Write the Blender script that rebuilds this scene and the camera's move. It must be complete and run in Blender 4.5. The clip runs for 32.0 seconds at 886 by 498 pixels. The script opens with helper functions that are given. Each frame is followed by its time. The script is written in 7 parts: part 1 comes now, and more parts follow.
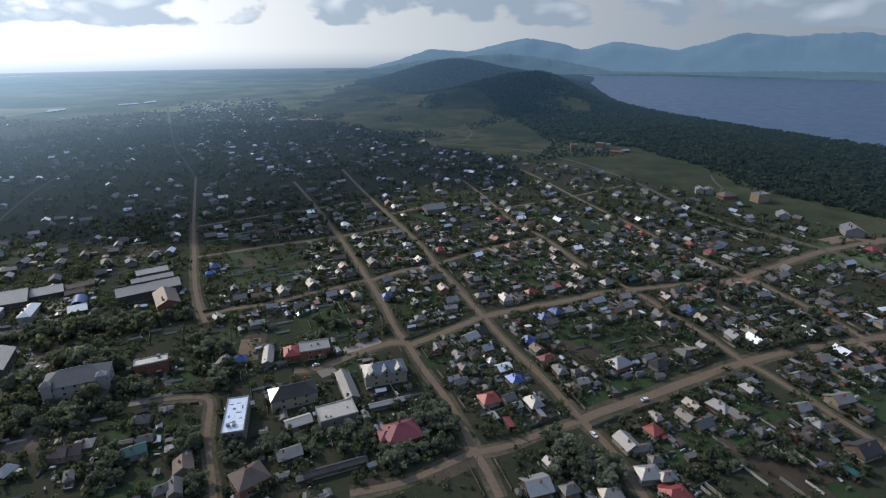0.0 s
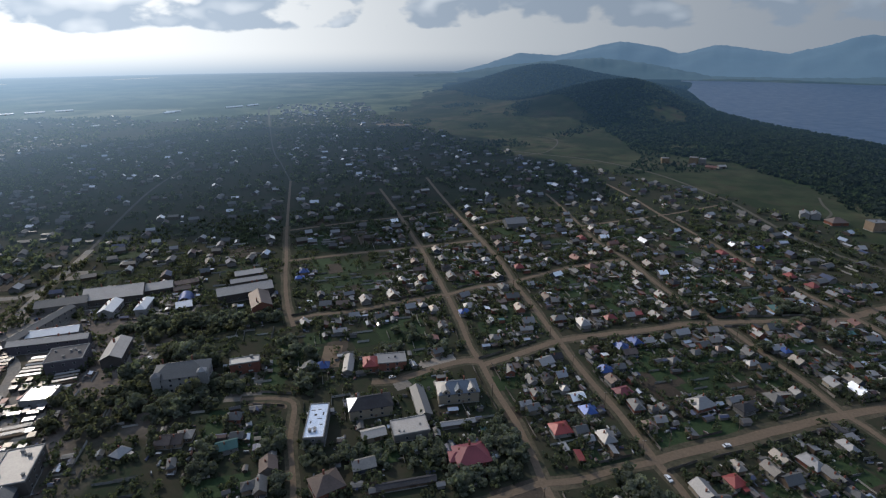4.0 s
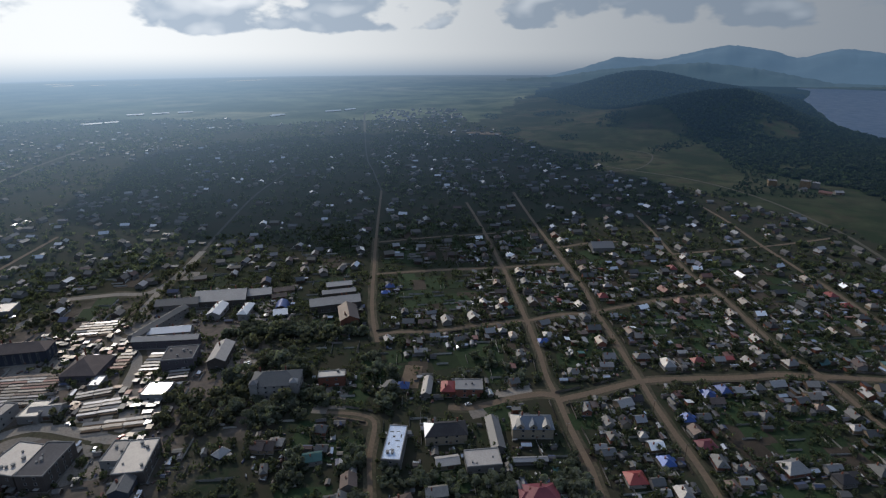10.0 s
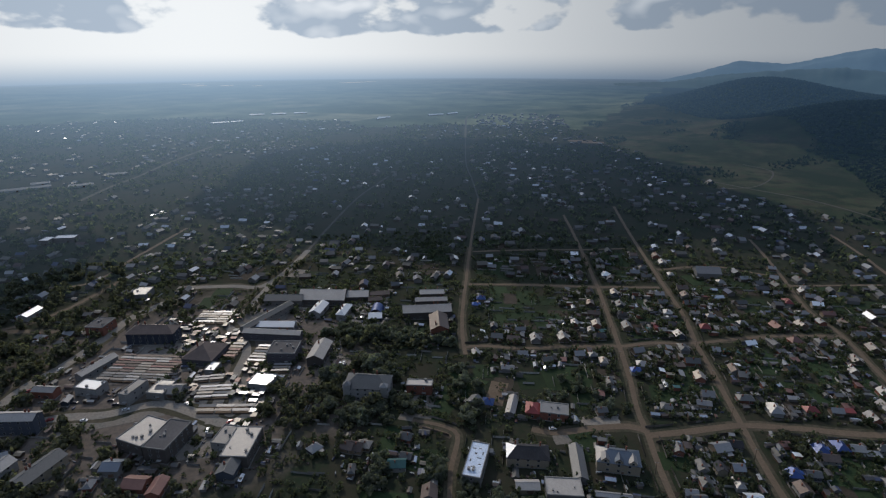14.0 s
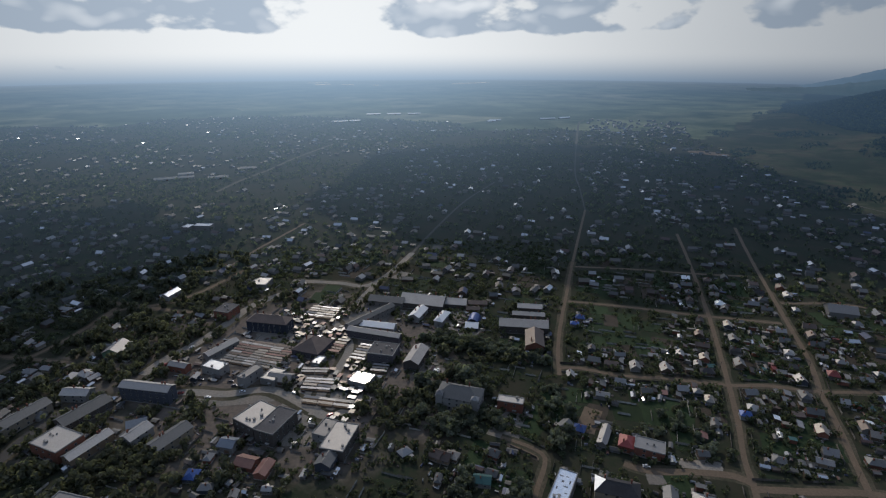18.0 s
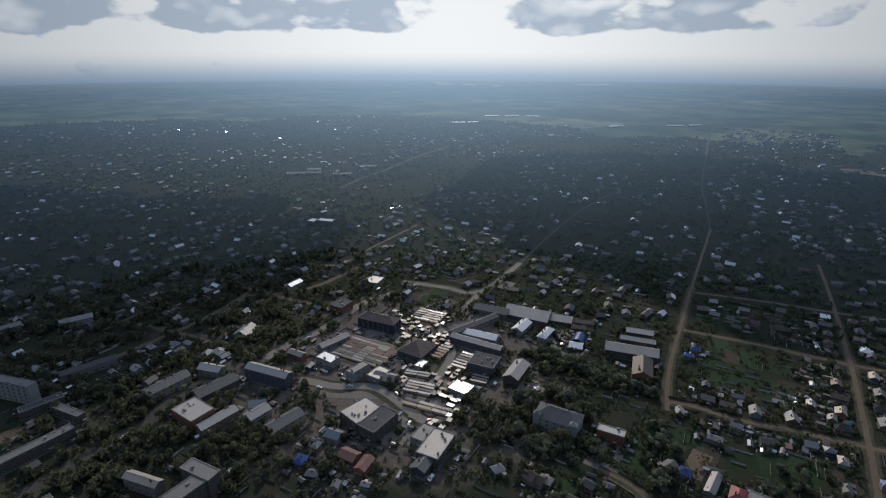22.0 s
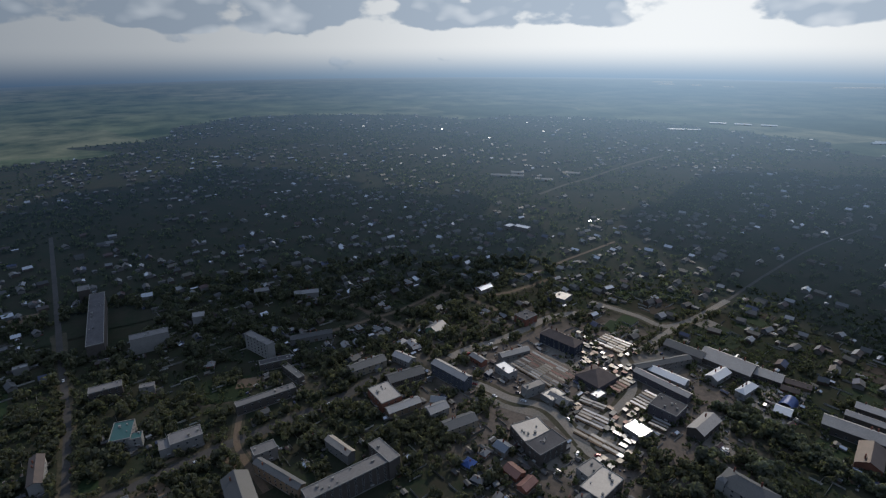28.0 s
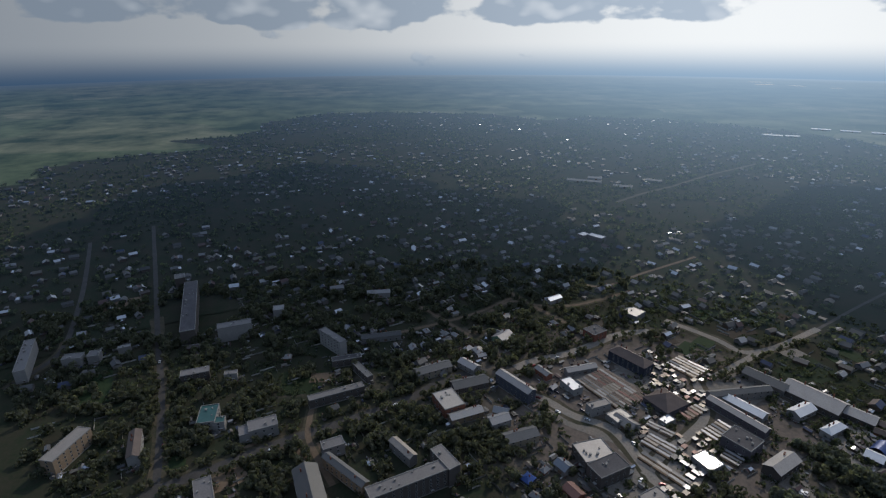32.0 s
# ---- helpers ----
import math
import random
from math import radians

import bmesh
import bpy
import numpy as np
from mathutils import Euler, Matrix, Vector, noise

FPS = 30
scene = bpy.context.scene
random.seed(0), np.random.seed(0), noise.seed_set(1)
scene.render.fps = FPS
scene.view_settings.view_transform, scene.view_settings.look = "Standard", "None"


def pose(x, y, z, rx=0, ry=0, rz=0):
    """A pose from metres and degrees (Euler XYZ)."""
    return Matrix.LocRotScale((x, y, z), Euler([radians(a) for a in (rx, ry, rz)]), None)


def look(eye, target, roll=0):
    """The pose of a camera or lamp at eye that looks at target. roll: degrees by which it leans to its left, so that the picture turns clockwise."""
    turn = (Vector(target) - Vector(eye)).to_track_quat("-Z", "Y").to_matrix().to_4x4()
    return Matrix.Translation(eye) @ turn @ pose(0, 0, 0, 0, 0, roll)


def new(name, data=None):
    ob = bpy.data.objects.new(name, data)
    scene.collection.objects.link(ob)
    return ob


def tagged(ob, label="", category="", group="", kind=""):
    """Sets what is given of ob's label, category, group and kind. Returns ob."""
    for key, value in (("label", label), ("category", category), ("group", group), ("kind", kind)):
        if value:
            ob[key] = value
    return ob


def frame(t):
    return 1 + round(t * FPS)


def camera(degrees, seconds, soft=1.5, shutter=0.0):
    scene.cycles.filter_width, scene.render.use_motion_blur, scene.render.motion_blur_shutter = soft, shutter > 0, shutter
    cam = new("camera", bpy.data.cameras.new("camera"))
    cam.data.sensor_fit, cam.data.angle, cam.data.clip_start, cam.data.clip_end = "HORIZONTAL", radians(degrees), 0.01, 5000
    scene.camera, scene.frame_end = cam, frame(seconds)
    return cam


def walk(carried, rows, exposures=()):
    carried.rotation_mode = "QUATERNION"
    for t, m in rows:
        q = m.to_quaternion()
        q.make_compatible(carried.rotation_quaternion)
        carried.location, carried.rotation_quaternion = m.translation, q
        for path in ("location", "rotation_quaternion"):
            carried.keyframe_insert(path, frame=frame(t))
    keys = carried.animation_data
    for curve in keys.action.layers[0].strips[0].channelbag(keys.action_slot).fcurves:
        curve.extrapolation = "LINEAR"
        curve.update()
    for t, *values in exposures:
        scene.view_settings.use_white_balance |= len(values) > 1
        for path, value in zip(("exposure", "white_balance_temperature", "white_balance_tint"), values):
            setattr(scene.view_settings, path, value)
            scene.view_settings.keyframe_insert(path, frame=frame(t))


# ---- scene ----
cam = camera(79.26, 32.0, 1.25)
PATH = [  # seconds, eye, yaw to the left, pitch up, roll
    (0, 0.00, 0.00, 170.00, 0.360, -20.734, -0.043),
    (0.5, 0.08, -0.10, 171.64, 1.512, -20.690, 0.012),
    (1, -0.02, -0.17, 173.28, 2.776, -20.635, -0.045),
    (1.5, 0.09, -0.24, 174.84, 4.055, -20.636, -0.073),
    (2, 0.08, -0.29, 176.31, 5.412, -20.627, -0.142),
    (2.5, 0.03, -0.29, 177.78, 6.654, -20.609, -0.147),
    (3, -0.23, -0.38, 179.29, 7.731, -20.554, -0.196),
    (3.5, -0.47, -0.49, 180.89, 8.570, -20.530, -0.180),
    (5.5, -0.46, -0.83, 187.23, 11.342, -20.442, -0.204),
    (6, -0.45, -0.78, 188.79, 11.987, -20.420, -0.245),
    (6.5, -0.39, -0.71, 190.36, 12.727, -20.405, -0.220),
    (7, -0.58, -0.75, 191.97, 13.332, -20.355, -0.228),
    (7.5, -0.99, -0.94, 193.57, 14.035, -20.344, -0.237),
    (8, -1.13, -1.02, 195.28, 15.176, -20.335, -0.214),
    (8.5, -1.21, -1.05, 197.03, 16.034, -20.380, -0.186),
    (9, -1.33, -1.12, 198.74, 16.769, -20.368, -0.155),
    (9.5, -1.32, -1.19, 200.36, 17.692, -20.369, -0.187),
    (10, -1.21, -1.09, 201.94, 18.730, -20.384, -0.135),
    (10.5, -1.21, -1.11, 203.42, 19.869, -20.362, -0.136),
    (11, -1.14, -1.16, 204.84, 21.453, -20.311, -0.123),
    (11.5, -1.08, -1.08, 206.22, 22.894, -20.302, -0.136),
    (12, -1.40, -1.22, 207.50, 24.028, -20.263, -0.073),
    (12.5, -1.73, -1.41, 208.85, 24.981, -20.247, -0.086),
    (13, -1.87, -1.47, 210.24, 26.419, -20.267, -0.090),
    (13.5, -1.97, -1.60, 211.57, 27.806, -20.247, -0.091),
    (14, -2.10, -1.70, 212.82, 29.253, -20.195, -0.098),
    (14.5, -2.18, -1.88, 214.02, 30.755, -20.177, 0.022),
    (16.5, -2.30, -2.26, 219.33, 37.962, -20.087, 0.073),
    (17, -2.37, -2.09, 220.84, 38.913, -20.117, 0.080),
    (17.5, -2.47, -1.82, 222.49, 39.654, -20.174, 0.050),
    (18, -2.47, -1.56, 224.13, 40.751, -20.234, 0.049),
    (18.5, -2.45, -1.40, 225.76, 41.731, -20.275, 0.065),
    (19, -2.61, -1.32, 227.31, 43.267, -20.283, 0.047),
    (19.5, -2.94, -1.25, 228.78, 45.421, -20.267, 0.141),
    (20, -3.26, -1.28, 230.15, 47.681, -20.268, 0.176),
    (20.5, -3.57, -1.38, 231.44, 49.254, -20.296, 0.197),
    (21, -3.91, -1.44, 232.65, 50.662, -20.288, 0.170),
    (21.5, -4.23, -1.51, 233.91, 51.788, -20.346, 0.191),
    (22, -4.38, -1.58, 235.29, 52.961, -20.373, 0.205),
    (22.5, -4.21, -1.72, 236.89, 54.215, -20.430, 0.178),
    (23, -3.92, -1.78, 238.57, 56.166, -20.369, 0.223),
    (23.5, -3.67, -1.92, 240.30, 58.449, -20.389, 0.132),
    (24, -3.49, -2.06, 242.05, 61.223, -20.400, 0.195),
    (24.5, -3.31, -2.21, 243.78, 63.379, -20.457, 0.192),
    (25, -3.17, -2.25, 245.51, 65.200, -20.508, 0.154),
    (25.5, -3.07, -2.14, 247.16, 66.539, -20.617, 0.067),
    (27.5, -2.77, -1.48, 253.45, 72.937, -20.799, -0.194),
    (28, -2.63, -1.37, 254.99, 74.802, -20.799, -0.288),
    (28.5, -2.36, -1.30, 256.48, 76.253, -20.791, -0.342),
    (29, -2.03, -1.25, 257.96, 77.287, -20.813, -0.358),
    (29.5, -1.71, -1.19, 259.48, 77.916, -20.920, -0.402),
    (30, -1.52, -1.17, 261.00, 78.442, -21.017, -0.416),
    (30.5, -1.43, -1.17, 262.56, 78.996, -21.079, -0.409),
    (31, -1.44, -1.18, 264.16, 80.234, -21.156, -0.452),
    (31.5, -1.44, -1.19, 265.82, 81.583, -21.184, -0.355),
    (32, -1.41, -1.18, 267.50, 82.956, -21.163, -0.323),
]
walk(cam, [(t, look((x, y, z), (x - math.sin(radians(yaw)) * math.cos(radians(pitch)), y + math.cos(radians(yaw)) * math.cos(radians(pitch)), z + math.sin(radians(pitch))), roll)) for t, x, y, z, yaw, pitch, roll in PATH], [(0.0, 0.11, 6020.0, 10.0), (3.0, -0.10, 6020.0, 10.0), (6.0, -0.24, 6020.0, 10.0), (12.0, -0.52, 6020.0, 10.0), (18.0, -0.57, 6020.0, 10.0), (32.0, -0.54, 6020.0, 10.0)])

# ---- light ----
SUN_AZIMUTH, SUN_HEIGHT = 53.0, 34.0  # degrees to the left of +y, and above the horizon
sun_way = Vector((-math.sin(radians(SUN_AZIMUTH)) * math.cos(radians(SUN_HEIGHT)), math.cos(radians(SUN_AZIMUTH)) * math.cos(radians(SUN_HEIGHT)), math.sin(radians(SUN_HEIGHT))))
sun = new("sun", bpy.data.lights.new("sun", "SUN"))
sun.data.energy, sun.data.angle, sun.data.color = 2.65, radians(0.6), (1.0, 0.87, 0.70)
sun.matrix_world = look(sun_way * 100, (0, 0, 0))


def node(tree, kind, inputs=(), **props):
    n = tree.nodes.new(kind)
    for key, value in props.items():
        setattr(n, key, value)
    for key, value in dict(inputs).items():
        if isinstance(value, bpy.types.NodeSocket):
            tree.links.new(value, n.inputs[key])
        else:
            n.inputs[key].default_value = value
    return n


def math_node(tree, op, a, b=0.0, c=0.0):
    return node(tree, "ShaderNodeMath", {0: a, 1: b, 2: c}, operation=op).outputs[0]


def blend(tree, fac, a, b, mode="MIX"):
    n = node(tree, "ShaderNodeMix", {0: fac, 6: a, 7: b}, data_type="RGBA", blend_type=mode)
    return n.outputs[2]


def grey(v):
    return (v, v, v, 1)


HAZE_AWAY, HAZE_SUN = (0.060, 0.113, 0.194, 1), (0.45, 0.62, 0.79, 1)  # far air's colour, away from and towards the sun; painted onto far surfaces too
VEIL_AWAY, VEIL_SUN = (0.42, 0.445, 0.465, 1), (1.36, 1.34, 1.27, 1)  # the thin cloud above it
world = bpy.data.worlds.new("sky")
world.use_nodes = True
scene.world = world
wt = world.node_tree
wt.nodes.clear()
sky = node(wt, "ShaderNodeTexSky", sky_type="NISHITA", sun_disc=False, sun_elevation=radians(SUN_HEIGHT), sun_rotation=radians(-SUN_AZIMUTH), air_density=1.3, dust_density=3.0)
way = node(wt, "ShaderNodeTexCoord").outputs["Generated"]
split = node(wt, "ShaderNodeSeparateXYZ", {0: way})
up = split.outputs[2]
# heaped clouds low over the horizon, greyer overhead, brightest towards the sun
level = node(wt, "ShaderNodeVectorMath", {0: way, 1: (1, 1, 0)}, operation="MULTIPLY").outputs[0]
level = node(wt, "ShaderNodeVectorMath", {0: level}, operation="NORMALIZE").outputs[0]
rise = node(wt, "ShaderNodeCombineXYZ", {2: math_node(wt, "MULTIPLY", up, 1.9)}).outputs[0]
deck = node(wt, "ShaderNodeVectorMath", {0: level, 1: rise}, operation="ADD").outputs[0]
puff = node(wt, "ShaderNodeTexNoise", {"Vector": deck, "Scale": 9.0, "Detail": 5.0, "Roughness": 0.46, "Distortion": 0.0}).outputs["Fac"]
lit_from = node(wt, "ShaderNodeVectorMath", {0: deck, 1: (sun_way.x * 0.01, sun_way.y * 0.01, 0.04)}, operation="ADD").outputs[0]
puff_up = node(wt, "ShaderNodeTexNoise", {"Vector": lit_from, "Scale": 9.0, "Detail": 2.5, "Roughness": 0.45, "Distortion": 0.0}).outputs["Fac"]
puff_low = node(wt, "ShaderNodeTexNoise", {"Vector": deck, "Scale": 9.0, "Detail": 2.5, "Roughness": 0.45, "Distortion": 0.0}).outputs["Fac"]
base = node(wt, "ShaderNodeMapRange", {0: up, 1: 0.018, 2: 0.036, 3: -0.26, 4: 0.022}).outputs[0]
tops = node(wt, "ShaderNodeMapRange", {0: up, 1: 0.055, 2: 0.10, 3: 0.0, 4: -0.03}).outputs[0]
heaps = node(wt, "ShaderNodeMapRange", {0: node(wt, "ShaderNodeSeparateXYZ", {0: level}).outputs[0], 1: -0.80, 2: -0.97, 3: 0.0, 4: 0.075}).outputs[0]  # more of them in the west
bias = math_node(wt, "ADD", math_node(wt, "ADD", base, tops), heaps)
cover = node(wt, "ShaderNodeMapRange", {0: math_node(wt, "ADD", puff, bias), 1: 0.455, 2: 0.535}, interpolation_type="SMOOTHSTEP").outputs[0]
shade = node(wt, "ShaderNodeMapRange", {0: math_node(wt, "SUBTRACT", puff_up, puff_low), 1: -0.19, 2: 0.03}).outputs[0]
shade = node(wt, "ShaderNodeClamp", {0: math_node(wt, "ADD", shade, node(wt, "ShaderNodeMapRange", {0: up, 1: 0.03, 2: 0.075, 3: 0.35, 4: 0.16}).outputs[0])}).outputs[0]
aside = math_node(wt, "ADD", math_node(wt, "MULTIPLY", split.outputs[0], sun_way.x / 0.829), math_node(wt, "MULTIPLY", split.outputs[1], sun_way.y / 0.829))
glow = math_node(wt, "POWER", math_node(wt, "MAXIMUM", aside, 0.0), 4.0)
behind = node(wt, "ShaderNodeMapRange", {0: aside, 1: 0.55, 2: -0.45}).outputs[0]
veil = blend(wt, glow, blend(wt, behind, VEIL_AWAY, (0.13, 0.17, 0.23, 1)), VEIL_SUN)
cloud_dark = blend(wt, glow, (0.28, 0.335, 0.40, 1), (0.58, 0.68, 0.79, 1))
cloud_light = blend(wt, glow, (0.62, 0.66, 0.69, 1), (1.36, 1.35, 1.31, 1))
cloudy = blend(wt, math_node(wt, "MULTIPLY", cover, 0.9), veil, blend(wt, shade, cloud_light, cloud_dark))
high = node(wt, "ShaderNodeMapRange", {0: up, 1: 0.09, 2: 0.30})
overhead = blend(wt, 0.5, blend(wt, 1.0, sky.outputs[0], grey(0.046), "MULTIPLY"), (0.63, 0.79, 1.10, 1))
sunward = node(wt, "ShaderNodeMapRange", {0: aside, 1: -1.0, 2: 1.0, 3: 0.72, 4: 1.45}).outputs[0]
overhead = blend(wt, 1.0, overhead, node(wt, "ShaderNodeCombineColor", {0: sunward, 1: sunward, 2: sunward}).outputs[0], "MULTIPLY")
dome = blend(wt, high.outputs[0], cloudy, overhead)
low = node(wt, "ShaderNodeMapRange", {0: up, 1: -0.058, 2: 0.002}, interpolation_type="SMOOTHSTEP")
haze = blend(wt, glow, HAZE_AWAY, HAZE_SUN)
dome = blend(wt, low.outputs[0], haze, dome)
backdrop_light = node(wt, "ShaderNodeBackground", {0: dome, 1: 1.0})
wt.links.new(backdrop_light.outputs[0], node(wt, "ShaderNodeOutputWorld").inputs[0])

# ---- materials ----
MATS = {}
FAR = 560.0  # where the backdrop of the distance begins


def mat(name, base, rough=0.85, metal=0.0, var=0.3, coarse=0.15, fine=2.0, bump=0.15, vary=0.0, tint=None, island=False):
    """A surface with stains at a coarse and a fine scale; vary: how far single objects differ."""
    m = bpy.data.materials.new(name)
    m.use_nodes = True
    t = m.node_tree
    shader = t.nodes["Principled BSDF"]
    where = node(t, "ShaderNodeNewGeometry").outputs["Position"]
    big = node(t, "ShaderNodeTexNoise", {"Vector": where, "Scale": coarse, "Detail": 4.0, "Roughness": 0.6}).outputs["Fac"]
    small = node(t, "ShaderNodeTexNoise", {"Vector": where, "Scale": fine, "Detail": 3.0, "Roughness": 0.65}).outputs["Fac"]
    tone = tint or tuple(c * 0.6 for c in base)
    spread = node(t, "ShaderNodeMapRange", {0: big, 1: 0.35, 2: 0.65}).outputs[0]
    colour = blend(t, math_node(t, "MULTIPLY", spread, min(1.0, var * 2)), (*base, 1), (*tone, 1))
    grain = node(t, "ShaderNodeMapRange", {0: small, 1: 0.25, 2: 0.75, 3: 1 - var, 4: 1 + var}).outputs[0]
    if vary:
        pick = node(t, "ShaderNodeNewGeometry").outputs["Random Per Island"] if island else node(t, "ShaderNodeObjectInfo").outputs["Random"]
        grain = math_node(t, "MULTIPLY", grain, node(t, "ShaderNodeMapRange", {0: pick, 3: 1 - vary, 4: 1 + vary}).outputs[0])
    colour = blend(t, 1.0, colour, node(t, "ShaderNodeCombineColor", {0: grain, 1: grain, 2: grain}).outputs[0], "MULTIPLY")
    t.links.new(colour, shader.inputs["Base Color"])
    shader.inputs["Metallic"].default_value = metal
    t.links.new(node(t, "ShaderNodeMapRange", {0: small, 3: max(0.05, rough - 0.12), 4: min(1.0, rough + 0.12)}).outputs[0], shader.inputs["Roughness"])
    if rough > 0.7:
        shader.inputs["Specular IOR Level"].default_value = 0.15
    if bump:
        t.links.new(node(t, "ShaderNodeBump", {"Height": small, "Strength": bump, "Distance": 0.1}).outputs[0], shader.inputs["Normal"])
    MATS[name] = m
    return m


# roofs
mat("LIGHTMETAL", (0.23, 0.225, 0.22), 0.52, 0.5, 0.18, 0.12, 1.2, 0.1, 0.3, (0.24, 0.22, 0.20))
mat("MIRROR", (0.80, 0.80, 0.79), 0.40, 0.6, 0.06, 0.1, 1.0, 0.03, 0.05)
mat("GLOSSMETAL", (0.24, 0.24, 0.25), 0.42, 0.7, 0.1, 0.12, 1.2, 0.03, 0.1)
mat("GREYSLATE", (0.0943, 0.0927, 0.0902), 0.55, 0.15, 0.25, 0.15, 1.5, 0.2, 0.3, (0.082, 0.082, 0.0771))
mat("DARKSLATE", (0.052, 0.050, 0.052), 0.85, 0.0, 0.25, 0.15, 1.5, 0.15, 0.25)
mat("BLUEGREY", (0.13, 0.15, 0.18), 0.42, 0.4, 0.15, 0.15, 1.5, 0.1)
mat("BLUEMETAL", (0.035, 0.075, 0.24), 0.42, 0.2, 0.18, 0.15, 1.5, 0.1, 0.25)
mat("BLUEWHITE", (0.42, 0.50, 0.62), 0.5, 0.1, 0.3, 0.35, 1.6, 0.1, 0.0, (0.60, 0.64, 0.70))
mat("REDMETAL", (0.20, 0.035, 0.03), 0.5, 0.1, 0.2, 0.2, 1.5, 0.1, 0.2)
mat("MAROON", (0.15, 0.03, 0.04), 0.6, 0.05, 0.2, 0.2, 1.5, 0.1, 0.15)
mat("BROWNMETAL", (0.11, 0.08, 0.065), 0.5, 0.35, 0.25, 0.2, 1.5, 0.15, 0.3)
mat("REDBROWN", (0.20, 0.10, 0.08), 0.55, 0.2, 0.25, 0.2, 1.5, 0.15, 0.2)
mat("TANMETAL", (0.25, 0.22, 0.185), 0.5, 0.3, 0.2, 0.2, 1.5, 0.1, 0.2)
mat("PALEROOF", (0.36, 0.33, 0.295), 0.6, 0.15, 0.2, 0.15, 1.2, 0.1, 0.15, (0.27, 0.245, 0.22))
mat("WHITESHEET", (0.70, 0.69, 0.67), 0.5, 0.15, 0.1, 0.15, 1.2, 0.05, 0.08)
mat("TEAL", (0.025, 0.085, 0.08), 0.5, 0.15, 0.2, 0.2, 1.5, 0.1, 0.15)
mat("LIGHTFELT", (0.131, 0.122, 0.115), 0.6, 0.1, 0.25, 0.12, 0.9, 0.15, 0.15, (0.153, 0.144, 0.14))
mat("DARKFELT", (0.084, 0.0805, 0.084), 0.75, 0.0, 0.3, 0.12, 0.9, 0.15, 0.15)
# walls
mat("PLASTER", (0.181, 0.17, 0.157), 0.9, 0, 0.2, 0.3, 2.0, 0.1, 0.2)
mat("PALE", (0.241, 0.232, 0.219), 0.9, 0, 0.15, 0.3, 2.0, 0.1, 0.2)
mat("CREAM", (0.292, 0.249, 0.185), 0.9, 0, 0.15, 0.3, 2.0, 0.1, 0.15)
mat("TAN", (0.258, 0.194, 0.133), 0.9, 0, 0.18, 0.3, 2.0, 0.1, 0.15)
mat("BRICK", (0.23, 0.10, 0.07), 0.9, 0, 0.25, 0.4, 3.0, 0.25, 0.2)
mat("RUST", (0.20, 0.09, 0.06), 0.9, 0, 0.25, 0.3, 2.0, 0.2, 0.1)
mat("GREYWALL", (0.098, 0.086, 0.077), 0.9, 0, 0.2, 0.3, 2.0, 0.1, 0.15)
mat("NAVYWALL", (0.040, 0.045, 0.062), 0.85, 0, 0.2, 0.3, 2.0, 0.1, 0.15)
mat("DARKWALL", (0.11, 0.10, 0.11), 0.9, 0, 0.2, 0.3, 2.0, 0.1, 0.15)
mat("BLUEWALL", (0.070, 0.078, 0.098), 0.8, 0, 0.2, 0.3, 2.0, 0.1, 0.15)
mat("GREENWALL", (0.12, 0.20, 0.14), 0.85, 0, 0.2, 0.3, 2.0, 0.1, 0.15)
mat("WOOD", (0.15, 0.11, 0.08), 0.9, 0, 0.3, 0.5, 4.0, 0.3, 0.35)
mat("FENCE", (0.117, 0.102, 0.0875), 0.85, 0, 0.3, 0.3, 3.0, 0.2, 0.6, (0.175, 0.161, 0.146))
mat("CONCRETE", (0.258, 0.249, 0.232), 0.9, 0, 0.2, 0.4, 3.0, 0.15, 0.2)
mat("GLASS", (0.03, 0.035, 0.04), 0.12, 0.0, 0.1, 1.0, 2.0, 0.0, 0.3)
mat("FRAMEWHITE", (0.30, 0.30, 0.29), 0.6, 0, 0.1, 1.0, 3.0, 0.05)
mat("PALEFENCE", (0.34, 0.33, 0.30), 0.8, 0, 0.3, 0.3, 3.0, 0.1, 0.6, (0.20, 0.18, 0.16), True)
mat("DOORBROWN", (0.13, 0.08, 0.05), 0.6, 0, 0.2, 1.0, 3.0, 0.1, 0.4)
# ground surfaces
mat("DIRT", (0.14, 0.104, 0.0717), 0.95, 0, 0.2, 0.10, 0.7, 0.3, 0, (0.0986, 0.0762, 0.056))
mat("ASPHALT", (0.052, 0.049, 0.046), 0.85, 0, 0.25, 0.08, 1.0, 0.2, 0, (0.09, 0.082, 0.074))
mat("TRACK", (0.082, 0.074, 0.056), 0.95, 0, 0.25, 0.05, 0.7, 0.2, 0, (0.058, 0.058, 0.040))
mat("VERGE", (0.043, 0.043, 0.026), 0.95, 0, 0.4, 0.06, 0.5, 0.3, 0, (0.100, 0.080, 0.056))
mat("LUSH", (0.0189, 0.0332, 0.0136), 0.9, 0, 0.3, 0.10, 0.8, 0.4, 0.3, (0.0302, 0.0467, 0.0181))
mat("SOIL", (0.060, 0.048, 0.036), 0.95, 0, 0.3, 0.15, 1.0, 0.5, 0.25)
mat("CLAY", (0.165, 0.122, 0.084), 0.95, 0, 0.2, 0.1, 0.8, 0.2, 0.15)
mat("PAVED", (0.181, 0.167, 0.145), 0.9, 0, 0.3, 0.08, 0.7, 0.2, 0.2, (0.246, 0.203, 0.16))
